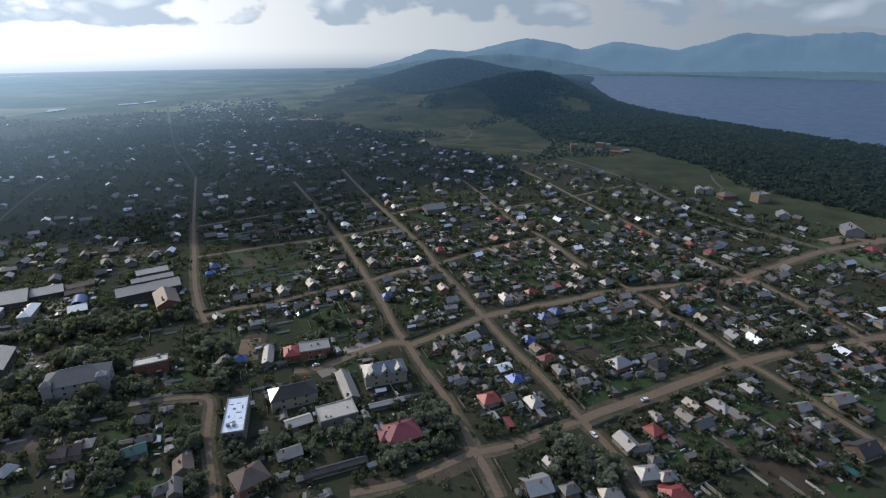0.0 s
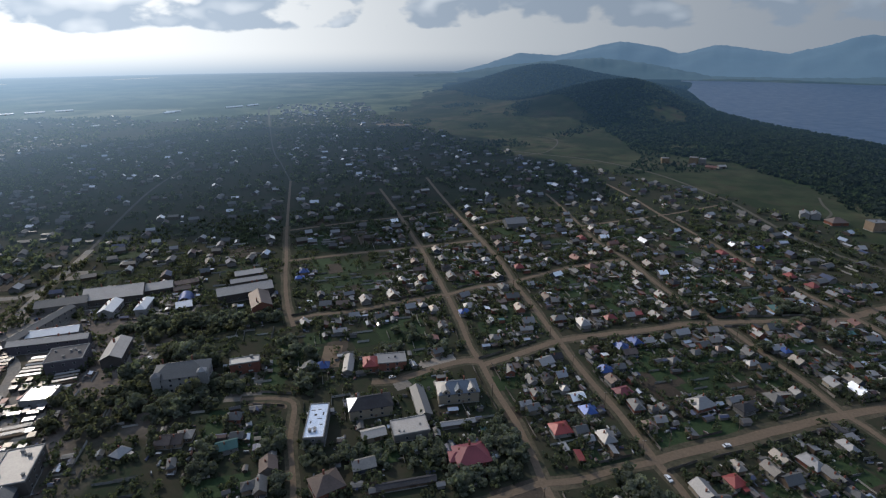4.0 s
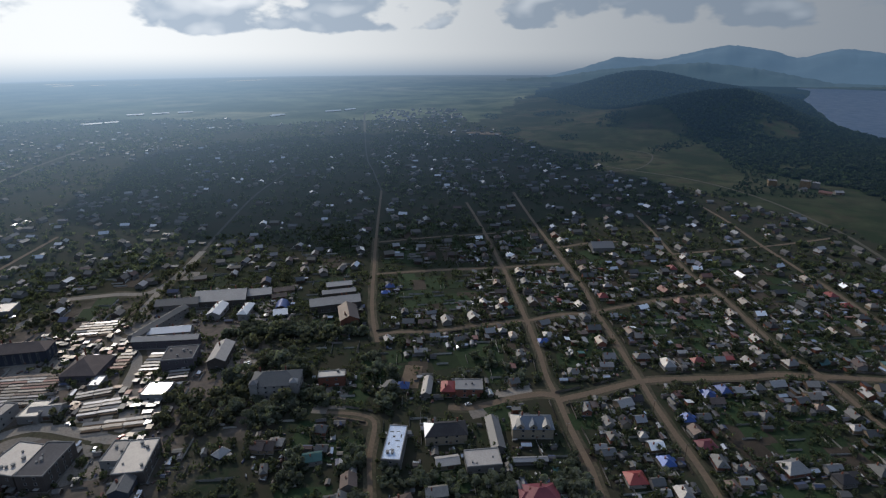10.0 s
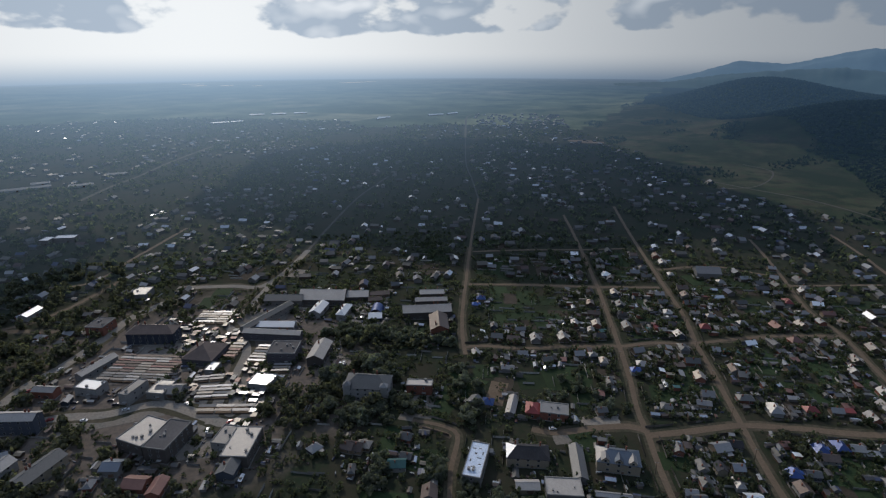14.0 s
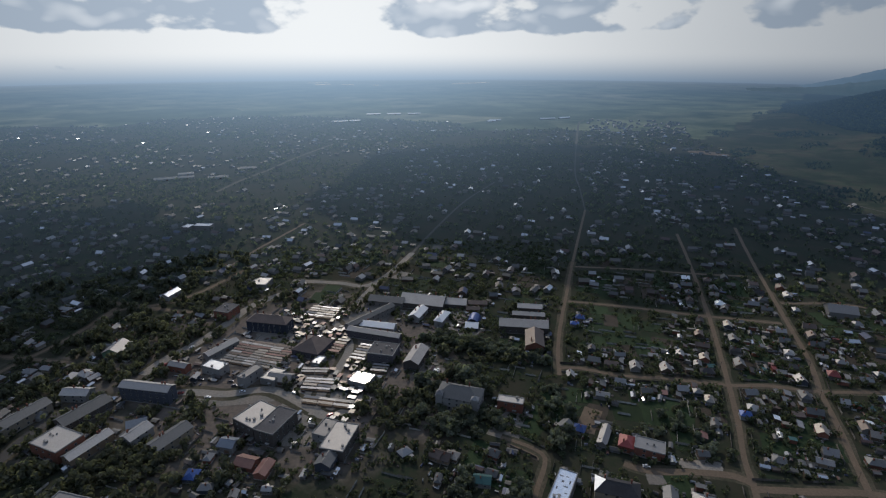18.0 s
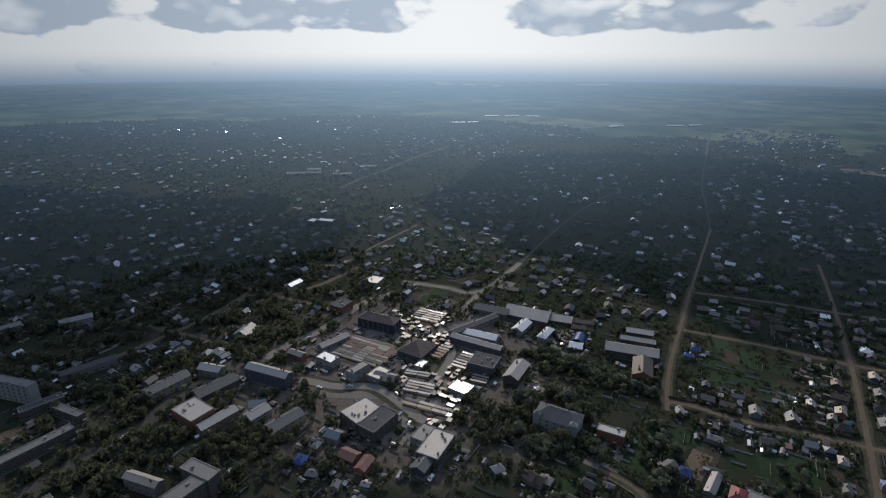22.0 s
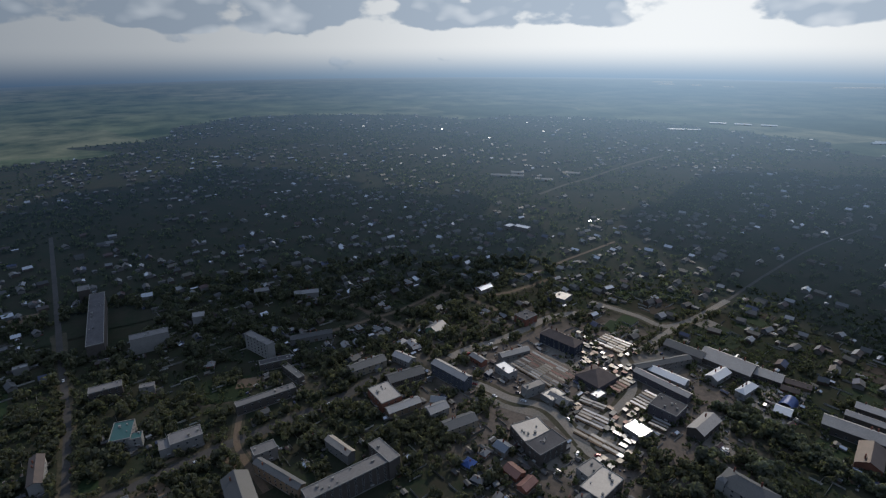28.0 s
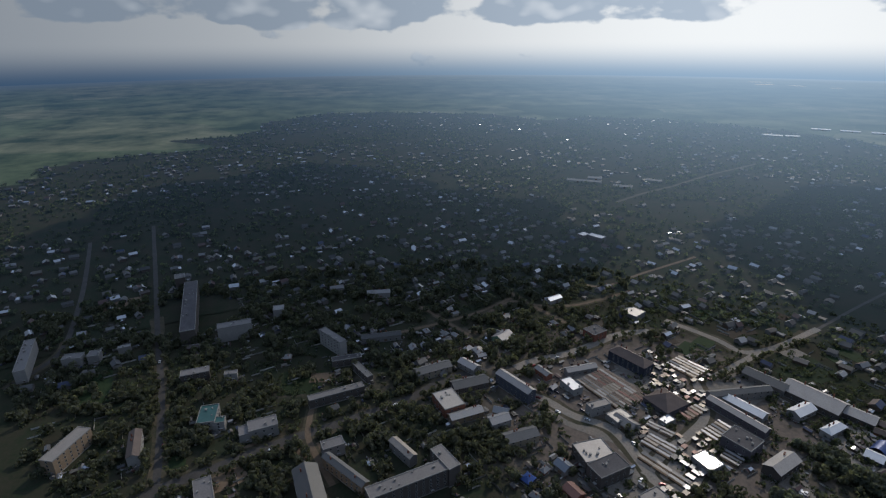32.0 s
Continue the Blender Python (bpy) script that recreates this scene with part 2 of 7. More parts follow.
# plants
mat("LEAF", (0.165, 0.177, 0.145), 0.75, 0, 0.35, 0.12, 1.0, 0.0, 0.35, (0.112, 0.130, 0.098))
mat("LEAFSTUFF", (0.096, 0.108, 0.076), 0.8, 0, 0.3, 0.05, 0.6, 0.0, 0.4, (0.050, 0.064, 0.042), True)
mat("LEAFTREE", (0.118, 0.122, 0.092), 0.8, 0, 0.3, 0.05, 0.6, 0.0, 0.4, (0.078, 0.084, 0.060), True)
mat("PINE", (0.042, 0.056, 0.044), 0.9, 0, 0.2, 0.01, 0.3, 0.0, 0.2, (0.034, 0.054, 0.040), True)
mat("BARK", (0.09, 0.07, 0.055), 0.95, 0, 0.3, 1.0, 5.0, 0.4)
mat("CARWHITE", (0.65, 0.65, 0.65), 0.3, 0.1, 0.05, 1, 2, 0, 0.1)
mat("CARDARK", (0.05, 0.05, 0.07), 0.3, 0.2, 0.05, 1, 2, 0, 0.3)
mat("CARRED", (0.25, 0.03, 0.03), 0.3, 0.1, 0.05, 1, 2, 0, 0.1)
mat("RUBBER", (0.02, 0.02, 0.02), 0.9, 0, 0.1, 1, 2, 0)
mat("CLOUD", (0.8, 0.8, 0.82), 1.0, 0, 0.1, 0.005, 0.02, 0)


def let_light_through(name, share):
    """Leaves: part of the light passes through them."""
    t = MATS[name].node_tree
    shader = t.nodes["Principled BSDF"]
    colour = shader.inputs["Base Color"].links[0].from_socket
    thin = node(t, "ShaderNodeBsdfTranslucent", {"Color": blend(t, 1.0, colour, (1.25, 1.3, 0.8, 1), "MULTIPLY")})
    both = node(t, "ShaderNodeMixShader", {0: share, 1: shader.outputs[0], 2: thin.outputs[0]})
    t.links.new(both.outputs[0], t.nodes["Material Output"].inputs[0])


for leaves in ("LEAF", "LEAFSTUFF", "LEAFTREE", "PINE"):
    let_light_through(leaves, 0.6)


def island_colours(name, colours, rough, metal=0.0, bare=0.0):
    """One material for a joined crowd: each loose piece takes one of the colours; bare: the share of bare sheet metal."""
    m = mat(name, colours[0], rough, metal, 0.15, 0.05, 0.5, 0.0)
    t = m.node_tree
    ramp = node(t, "ShaderNodeValToRGB", {0: node(t, "ShaderNodeNewGeometry").outputs["Random Per Island"]})
    ramp.color_ramp.interpolation = "CONSTANT"
    for n, c in enumerate(colours):
        e = ramp.color_ramp.elements[0] if n == 0 else ramp.color_ramp.elements.new(n / len(colours))
        e.color = (*c, 1)
    ramp.color_ramp.elements[-1].color = (*colours[-1], 1)
    shader = t.nodes["Principled BSDF"]
    colour = ramp.outputs[0]
    if bare:
        pick = math_node(t, "FRACT", math_node(t, "MULTIPLY", node(t, "ShaderNodeNewGeometry").outputs["Random Per Island"], 37.7))
        sheet = math_node(t, "LESS_THAN", pick, bare)
        colour = blend(t, sheet, colour, (0.42, 0.43, 0.44, 1))
        t.links.new(math_node(t, "MULTIPLY", sheet, 0.85), shader.inputs["Metallic"])
        t.links.new(math_node(t, "MULTIPLY_ADD", sheet, 0.22 - rough, rough), shader.inputs["Roughness"])
    t.links.new(colour, shader.inputs["Base Color"])
    return m


island_colours("FARROOF", [(0.0915, 0.0915, 0.0915), (0.0634, 0.0634, 0.0634), (0.0774, 0.0704, 0.0669), (0.0528, 0.0387, 0.0317), (0.0986, 0.088, 0.0704), (0.0352, 0.0352, 0.0387), (0.0563, 0.0282, 0.0246), (0.253, 0.253, 0.253), (0.0317, 0.0422, 0.0845), (0.0774, 0.0774, 0.0739), (0.155, 0.155, 0.155), (0.0422, 0.0422, 0.0422), (0.0704, 0.0669, 0.0634), (0.0493, 0.0493, 0.0493), (0.0845, 0.0774, 0.0704), (0.0352, 0.0352, 0.0352)], 0.6, 0.15, bare=0.11)
island_colours("CLUTTER", [(0.204, 0.204, 0.197), (0.068, 0.0544, 0.0442), (0.136, 0.129, 0.122), (0.0952, 0.0748, 0.0578), (0.374, 0.374, 0.367), (0.0476, 0.0612, 0.122), (0.116, 0.112, 0.109), (0.0544, 0.0544, 0.0544), (0.109, 0.0476, 0.0374), (0.0816, 0.0748, 0.068)], 0.65, 0.05)
island_colours("FARWALL", [(0.143, 0.132, 0.121), (0.088, 0.066, 0.0495), (0.187, 0.176, 0.165), (0.077, 0.0605, 0.0495), (0.154, 0.149, 0.138)], 0.9)


def paint_far_haze(m, start, share=1.0):
    """Distance haze painted on: emission mixed in, more the farther the surface lies."""
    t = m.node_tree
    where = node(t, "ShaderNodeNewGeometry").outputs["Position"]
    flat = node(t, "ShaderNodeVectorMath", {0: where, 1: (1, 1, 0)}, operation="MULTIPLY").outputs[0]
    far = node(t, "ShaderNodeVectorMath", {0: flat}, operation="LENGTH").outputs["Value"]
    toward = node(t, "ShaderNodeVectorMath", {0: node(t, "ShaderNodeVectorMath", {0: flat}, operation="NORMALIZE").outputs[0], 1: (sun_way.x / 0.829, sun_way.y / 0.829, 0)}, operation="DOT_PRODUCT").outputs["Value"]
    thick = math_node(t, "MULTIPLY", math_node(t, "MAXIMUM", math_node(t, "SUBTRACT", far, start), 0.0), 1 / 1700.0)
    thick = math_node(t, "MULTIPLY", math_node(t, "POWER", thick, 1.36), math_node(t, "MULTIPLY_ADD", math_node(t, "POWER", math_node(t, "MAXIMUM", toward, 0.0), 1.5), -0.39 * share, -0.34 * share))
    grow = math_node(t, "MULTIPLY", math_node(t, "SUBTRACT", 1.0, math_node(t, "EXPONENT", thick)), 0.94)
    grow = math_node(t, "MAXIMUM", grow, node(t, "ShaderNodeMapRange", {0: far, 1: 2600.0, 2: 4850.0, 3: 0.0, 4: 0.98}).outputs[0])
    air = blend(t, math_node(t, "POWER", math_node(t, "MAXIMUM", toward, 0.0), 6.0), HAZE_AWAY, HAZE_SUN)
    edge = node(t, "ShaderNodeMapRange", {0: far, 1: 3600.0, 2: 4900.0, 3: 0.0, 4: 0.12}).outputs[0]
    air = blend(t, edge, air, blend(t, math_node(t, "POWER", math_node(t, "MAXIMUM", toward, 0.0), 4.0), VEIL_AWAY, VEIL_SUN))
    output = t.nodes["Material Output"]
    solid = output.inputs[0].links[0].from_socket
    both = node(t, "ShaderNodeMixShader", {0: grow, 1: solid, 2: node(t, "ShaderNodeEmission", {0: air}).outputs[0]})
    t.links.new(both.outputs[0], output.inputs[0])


def hazed_copy(name):
    """A copy of the surface with the distance haze painted in as emission."""
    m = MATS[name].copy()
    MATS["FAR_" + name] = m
    paint_far_haze(m, FAR - 90, 1.25 if name == "PINE" else 1.0)


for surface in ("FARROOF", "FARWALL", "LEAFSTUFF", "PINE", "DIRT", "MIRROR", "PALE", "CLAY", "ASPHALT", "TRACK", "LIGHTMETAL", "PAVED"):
    hazed_copy(surface)


def land_material(name, haze_from=None):
    """Soil, meadow, wood floor and fields, blended by the land cover; far out it fades into painted haze."""
    m = bpy.data.materials.new(name)
    m.use_nodes = True
    t = m.node_tree
    shader = t.nodes["Principled BSDF"]
    where = node(t, "ShaderNodeNewGeometry").outputs["Position"]
    def noise_at(scale, detail=5.0):
        return node(t, "ShaderNodeTexNoise", {"Vector": where, "Scale": scale, "Detail": detail, "Roughness": 0.62}).outputs["Fac"]
    def ramp(fac, lo, hi):
        return node(t, "ShaderNodeMapRange", {0: fac, 1: lo, 2: hi}).outputs[0]
    town = blend(t, ramp(noise_at(0.035), 0.40, 0.62), (0.0249, 0.0344, 0.0198, 1), (0.0396, 0.0378, 0.0258, 1))
    town = blend(t, ramp(noise_at(0.35), 0.45, 0.75), town, (0.0447, 0.0387, 0.0284, 1))
    worn = node(t, "ShaderNodeSeparateColor", {0: node(t, "ShaderNodeVertexColor", layer_name="dust").outputs[0]}).outputs[0]
    worn = ramp(math_node(t, "ADD", worn, math_node(t, "MULTIPLY", math_node(t, "SUBTRACT", noise_at(0.03), 0.5), 1.1)), 0.35, 0.65)
    dusty = blend(t, ramp(noise_at(0.25), 0.4, 0.65), (0.150, 0.122, 0.100, 1), (0.105, 0.090, 0.076, 1))
    town = blend(t, worn, town, dusty)
    meadow = blend(t, ramp(noise_at(0.012), 0.38, 0.62), (0.043, 0.058, 0.027, 1), (0.076, 0.072, 0.043, 1))
    meadow = blend(t, ramp(noise_at(0.035), 0.45, 0.62), meadow, (0.058, 0.050, 0.032, 1))
    meadow = blend(t, ramp(noise_at(0.02, 8.0), 0.50, 0.64), meadow, (0.024, 0.036, 0.018, 1))
    meadow = blend(t, ramp(noise_at(0.005), 0.42, 0.60), meadow, (0.026, 0.036, 0.019, 1))
    wood = blend(t, ramp(noise_at(0.02), 0.4, 0.6), (0.020, 0.034, 0.016, 1), (0.036, 0.050, 0.022, 1))
    cell = node(t, "ShaderNodeTexVoronoi", {"Vector": where, "Scale": 0.0026, "Randomness": 0.9})
    strip = node(t, "ShaderNodeValToRGB", {0: node(t, "ShaderNodeSeparateColor", {0: cell.outputs["Color"]}).outputs[0]})
    for n, c in enumerate([(0.15, 0.18, 0.09), (0.24, 0.25, 0.14), (0.085, 0.115, 0.06), (0.29, 0.28, 0.17), (0.16, 0.19, 0.10)]):
        e = strip.color_ramp.elements[n] if n < 2 else strip.color_ramp.elements.new(n / 5)
        e.position, e.color = n / 5, (*c, 1)
    field = blend(t, ramp(noise_at(0.006), 0.35, 0.65), strip.outputs[0], (0.028, 0.05, 0.022, 1))
    mask = node(t, "ShaderNodeSeparateColor", {0: node(t, "ShaderNodeVertexColor", layer_name="cover").outputs[0]})
    rag = math_node(t, "MULTIPLY", math_node(t, "SUBTRACT", noise_at(0.02), 0.5), 0.9)
    def soft(channel):
        return ramp(math_node(t, "ADD", mask.outputs[channel], rag), 0.38, 0.62)
    colour = blend(t, soft(2), blend(t, soft(1), blend(t, soft(0), town, meadow), wood), field)
    t.links.new(colour, shader.inputs["Base Color"])
    shader.inputs["Roughness"].default_value = 1.0
    shader.inputs["Specular IOR Level"].default_value = 0.05
    t.links.new(node(t, "ShaderNodeBump", {"Height": noise_at(0.5), "Strength": 0.4, "Distance": 0.4}).outputs[0], shader.inputs["Normal"])
    if haze_from:
        paint_far_haze(m, haze_from)
    MATS[name] = m
    return m


land_material("LAND")
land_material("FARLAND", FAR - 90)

water = mat("WATER", (0.018, 0.050, 0.104), 0.35, 0.0, 0.1, 0.004, 0.03, 0.0)
# the foothills' blue haze is painted in as emission
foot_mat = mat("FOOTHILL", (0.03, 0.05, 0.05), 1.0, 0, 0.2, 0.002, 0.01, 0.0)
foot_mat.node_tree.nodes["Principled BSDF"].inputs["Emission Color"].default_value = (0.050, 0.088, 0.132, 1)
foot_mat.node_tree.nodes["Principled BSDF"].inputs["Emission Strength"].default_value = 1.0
water.node_tree.nodes["Principled BSDF"].inputs["Specular Tint"].default_value = (0.50, 0.78, 1.0, 1)
water.node_tree.nodes["Principled BSDF"].inputs["Specular IOR Level"].default_value = 0.14
# blue emission stands in for the haze over the mountain range
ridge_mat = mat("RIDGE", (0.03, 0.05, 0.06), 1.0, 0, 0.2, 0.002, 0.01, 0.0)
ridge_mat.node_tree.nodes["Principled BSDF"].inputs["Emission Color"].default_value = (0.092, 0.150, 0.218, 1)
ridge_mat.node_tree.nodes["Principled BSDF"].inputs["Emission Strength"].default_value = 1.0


# ---- mesh helpers ----
def make_mesh(name, verts, faces, mats, index=None):
    me = bpy.data.meshes.new(name)
    me.from_pydata(verts, [], faces)
    for m in mats:
        me.materials.append(MATS[m])
    if index:
        me.polygons.foreach_set("material_index", index)
    me.update()
    return me


def quad_mesh(name, verts, material):
    """A joined mesh from an array of quads, shape (n, 4, 3)."""
    n = len(verts)
    me = bpy.data.meshes.new(name)
    me.vertices.add(4 * n)
    me.vertices.foreach_set("co", np.ascontiguousarray(verts, dtype=np.float32).ravel())
    me.loops.add(4 * n)
    me.loops.foreach_set("vertex_index", np.arange(4 * n, dtype=np.int32))
    me.polygons.add(n)
    me.polygons.foreach_set("loop_start", np.arange(0, 4 * n, 4, dtype=np.int32))
    me.materials.append(MATS[material])
    me.update(calc_edges=True)
    return me


def part(name, me, parent, m=None, label=""):
    ob = new(name, me)
    ob.parent = parent
    if m is not None:
        ob.matrix_basis = m
    if label:
        ob["label"] = label
    return ob


def thing(name, x, y, angle, label, category, group="", z=0.0, size=1.0):
    ob = new(name)
    ob.empty_display_size = 1.0
    ob.matrix_basis = pose(x, y, z, 0, 0, angle) @ Matrix.Scale(size, 4)
    return tagged(ob, label, category, group)


BOX_FACES = [(0, 3, 2, 1), (4, 5, 6, 7), (0, 1, 5, 4), (1, 2, 6, 5), (2, 3, 7, 6), (3, 0, 4, 7)]


def box_verts(x0, y0, z0, x1, y1, z1):
    return [(x0, y0, z0), (x1, y0, z0), (x1, y1, z0), (x0, y1, z0), (x0, y0, z1), (x1, y0, z1), (x1, y1, z1), (x0, y1, z1)]


def boxes_mesh(name, boxes, mats, index=None):
    verts, faces = [], []
    for b in boxes:
        k = len(verts)
        verts += box_verts(*b)
        faces += [tuple(k + i for i in f) for f in BOX_FACES]
    return make_mesh(name, verts, faces, mats, [i for i in index for _ in range(6)] if index else None)


def ring_band(w, d, z0, z1, t):
    """Four butted bars round a rectangle, as boxes."""
    a, b = w / 2, d / 2
    return [(-a, -b, z0, a, -b + t, z1), (-a, b - t, z0, a, b, z1), (-a, -b + t, z0, -a + t, b - t, z1), (a - t, -b + t, z0, a, b - t, z1)]


def window_mesh(name, w, h):
    """Frame with a recessed dark pane and a glazing bar; it faces -y."""
    a = w / 2
    boxes = [(-a, -0.07, 0, -a + 0.12, 0.05, h), (a - 0.12, -0.07, 0, a, 0.05, h), (-a + 0.12, -0.07, 0, a - 0.12, 0.05, 0.12), (-a + 0.12, -0.07, h - 0.12, a - 0.12, 0.05, h), (-a + 0.12, -0.02, 0.12, a - 0.12, 0.04, h - 0.12)]
    return boxes_mesh(name, boxes, ["FRAMEWHITE", "GLASS"], [0, 0, 0, 0, 1])


WINDOW = window_mesh("window", 1.5, 1.6)
SMALL_WINDOW = window_mesh("small_window", 1.1, 1.1)
DOOR = boxes_mesh("door", [(-0.6, -0.08, 0, 0.6, 0.05, 2.1), (-0.75, -0.10, 2.1, 0.75, 0.05, 2.25)], ["DOORBROWN", "FRAMEWHITE"], [0, 1])
GATE = boxes_mesh("gate", [(-1.5, -0.08, 0, 1.5, 0.05, 2.6)], ["DOORBROWN"])
VENT = boxes_mesh("vent", [(-0.5, -0.5, 0, 0.5, 0.5, 1.1), (-0.65, -0.65, 1.1, 0.65, 0.65, 1.25)], ["CONCRETE"])


def roof_mesh(w, d, z, rise, over, material, hip=0.0):
    """A pitched roof, its ridge along x, with eaves of some thickness; hip: how far the ridge stops short of each end."""
    a, b, k = w / 2 + over, d / 2 + over, 0.18
    lo = z - rise * over / (d / 2)
    r = a - hip
    v = [(-a, -b, lo), (a, -b, lo), (a, b, lo), (-a, b, lo), (-r, 0, z + rise), (r, 0, z + rise)]
    v += [(x, y, q - k) for x, y, q in v]
    f = [(0, 1, 5, 4), (2, 3, 4, 5), (6, 10, 11, 7), (8, 11, 10, 9), (0, 6, 7, 1), (2, 8, 9, 3)]
    if hip > 0.01:
        f += [(1, 2, 5), (3, 0, 4), (7, 11, 8), (9, 10, 6), (1, 7, 8, 2), (3, 9, 6, 0)]
    else:
        f += [(1, 7, 11, 5), (5, 11, 8, 2), (3, 9, 10, 4), (4, 10, 6, 0)]
    return make_mesh("roof", v, f, [material])


def wall_mesh(w, d, z, rise, material, gable=True, plinth=0.5):
    """Walls over a slightly wider plinth, with gable ends where the roof has no hips."""
    a, b = w / 2, d / 2
    v = [(-a, -b, plinth), (a, -b, plinth), (a, b, plinth), (-a, b, plinth), (-a, -b, z), (a, -b, z), (a, b, z), (-a, b, z)]
    f = [(0, 1, 5, 4), (2, 3, 7, 6)]
    if gable:
        v += [(-a, 0, z + rise - 0.22), (a, 0, z + rise - 0.22)]
        f += [(1, 2, 6, 9, 5), (3, 0, 4, 8, 7)]
    else:
        f += [(1, 2, 6, 5), (3, 0, 4, 7)]
    n = len(f)
    k = len(v)
    v += box_verts(-a - 0.12, -b - 0.12, -0.3, a + 0.12, b + 0.12, plinth)
    f += [tuple(k + i for i in q) for q in BOX_FACES]
    return make_mesh("wall", v, f, [material, "CONCRETE"], [0] * n + [1] * 6)


TAKEN = []  # circles already built on
STREETS = []  # segments of all streets: ends and width
rnd = random.Random(7)


def free(x, y, r):
    return all((x - a) ** 2 + (y - b) ** 2 > (r + c) ** 2 for a, b, c in TAKEN)


def street_gap(x, y):
    """Distance to the nearest street's edge, and that street's direction in degrees."""
    best = (1e9, 0.0)
    for (x0, y0), (x1, y1), w in STREETS:
        dx, dy = x1 - x0, y1 - y0
        s = max(0.0, min(1.0, ((x - x0) * dx + (y - y0) * dy) / (dx * dx + dy * dy)))
        gap = math.hypot(x - x0 - s * dx, y - y0 - s * dy) - w / 2
        if gap < best[0]:
            best = (gap, math.degrees(math.atan2(dy, dx)))
    return best


# ---- land ----
def interp(v, xs, ys):
    return float(np.interp(v, xs, ys))


def shore_x(y):
    """The lake's western shore."""
    return np.interp(y, [-200, 300, 700, 974, 1271, 1668, 2100, 2695, 3300], [1500, 1250, 950, 795, 671, 540, 590, 690, 900])


def wood_x(y):
    """The western edge of the woods."""
    return np.interp(y, [-200, 300, 520, 583, 657, 731, 821, 954, 1011, 1120, 1376, 1684, 1900, 2300, 3000], [700, 540, 475, 455, 416, 398, 377, 344, 262, 192, 150, 45, -150, -380, -480])


def in_glade(x, y):
    """Open grass inside the woods."""
    return (np.hypot(x - 326, (y - 1420) / 1.5) < 46) | (np.hypot((x - 285) / 1.5, y - 1110) < 34) | (np.hypot(x - 385, (y - 905) / 1.4) < 16) | (np.hypot(x - 215, y - 1270) < 22)


def ground_z(x, y):
    x, y = np.asarray(x, float), np.asarray(y, float)
    z = 112 * np.exp(-(((x - 40) / 300) ** 2 + ((y - 2600) / 380) ** 2))
    z = np.maximum(z, 0) + 95 * np.exp(-(((x - 265) / np.where(x < 265, 290, 170)) ** 2 + ((y - 1680) / 260) ** 2))
    z += 40 * np.exp(-(((x - 420) / 200) ** 2 + ((y - 2350) / 400) ** 2)) + 22 * np.exp(-(((x + 250) / 220) ** 2 + ((y - 2150) / 350) ** 2))
    z += 12 * np.exp(-(((x - 480) / 110) ** 2 + ((y - 1150) / 260) ** 2))
    lake = np.clip((x - shore_x(y)) / 60 + 0.5, 0, 1) * (np.hypot(x, y) < 3720)
    return z * (1 - lake) - 9 * lake


TOWN = [(330, 600), (180, 860), (-60, 1100), (-250, 1300), (-569, 1733), (-1000, 1500), (-1683, 1221), (-2075, 840), (-2290, -151), (-1889, -547), (-1500, -760), (-900, -760), (-300, -500), (200, -200), (500, 150), (430, 480)]


def in_town_edge(x, y):
    """The built-up land with an uneven border."""
    x, y = np.asarray(x, float), np.asarray(y, float)
    return inside(TOWN, x + 130 * np.sin(y * 0.006 + 1) + 60 * np.sin(y * 0.017), y + 130 * np.sin(x * 0.005) + 60 * np.sin(x * 0.019 + 2)) & inside(TOWN, x, y)


def inside(poly, x, y):
    hit = np.zeros(np.shape(x), bool)
    for (x0, y0), (x1, y1) in zip(poly, poly[1:] + poly[:1]):
        cross = (y0 > y) != (y1 > y)
        hit ^= cross & (x < (x1 - x0) * (y - y0) / ((y1 - y0) or 1e-9) + x0)
    return hit


def land_sheet(name, radii, sectors, material, label):
    ang = np.linspace(0, 2 * math.pi, sectors, endpoint=False)
    r, a = np.meshgrid(radii, ang, indexing="ij")
    x, y = r * np.cos(a), r * np.sin(a)
    z = ground_z(x, y)
    verts = np.stack([x, y, z], -1).reshape(-1, 3)
    n, m = len(radii), sectors
    i, j = np.meshgrid(np.arange(n - 1), np.arange(m), indexing="ij")
    k = (j + 1) % m
    faces = np.stack([i * m + j, (i + 1) * m + j, (i + 1) * m + k, i * m + k], -1).reshape(-1, 4)
    me = bpy.data.meshes.new(name)
    me.from_pydata(verts.tolist(), [], faces.tolist())
    me.materials.append(MATS[material])
    px, py = verts[:, 0], verts[:, 1]
    in_town = in_town_edge(px, py)
    wood = (px > wood_x(py)) & (py > -300) & (px < shore_x(py) + 30) & ~in_glade(px, py)
    wild = ~in_town & ~wood & (px > -420) & (py > 450) & (py < 2600)
    field = ~in_town & ~wood & ~wild
    attr = me.color_attributes.new("cover", "FLOAT_COLOR", "POINT")
    rgba = np.stack([wild, wood, field, np.ones(len(px))], -1).astype(np.float32)
    attr.data.foreach_set("color", rgba.ravel())
    centre = np.exp(-((px + 320) / 125) ** 2 - ((py - 205) / 115) ** 2) * 1.25 + 0.30 * np.exp(-((px + 420) / 190) ** 2 - ((py + 20) / 190) ** 2)
    attr = me.color_attributes.new("dust", "FLOAT_COLOR", "POINT")
    attr.data.foreach_set("color", np.stack([centre, centre, centre, np.ones(len(px))], -1).astype(np.float32).ravel())
    me.polygons.foreach_set("use_smooth", np.ones(len(faces), bool))
    me.update()
    return tagged(new(name, me), label, "ground", kind="structure")


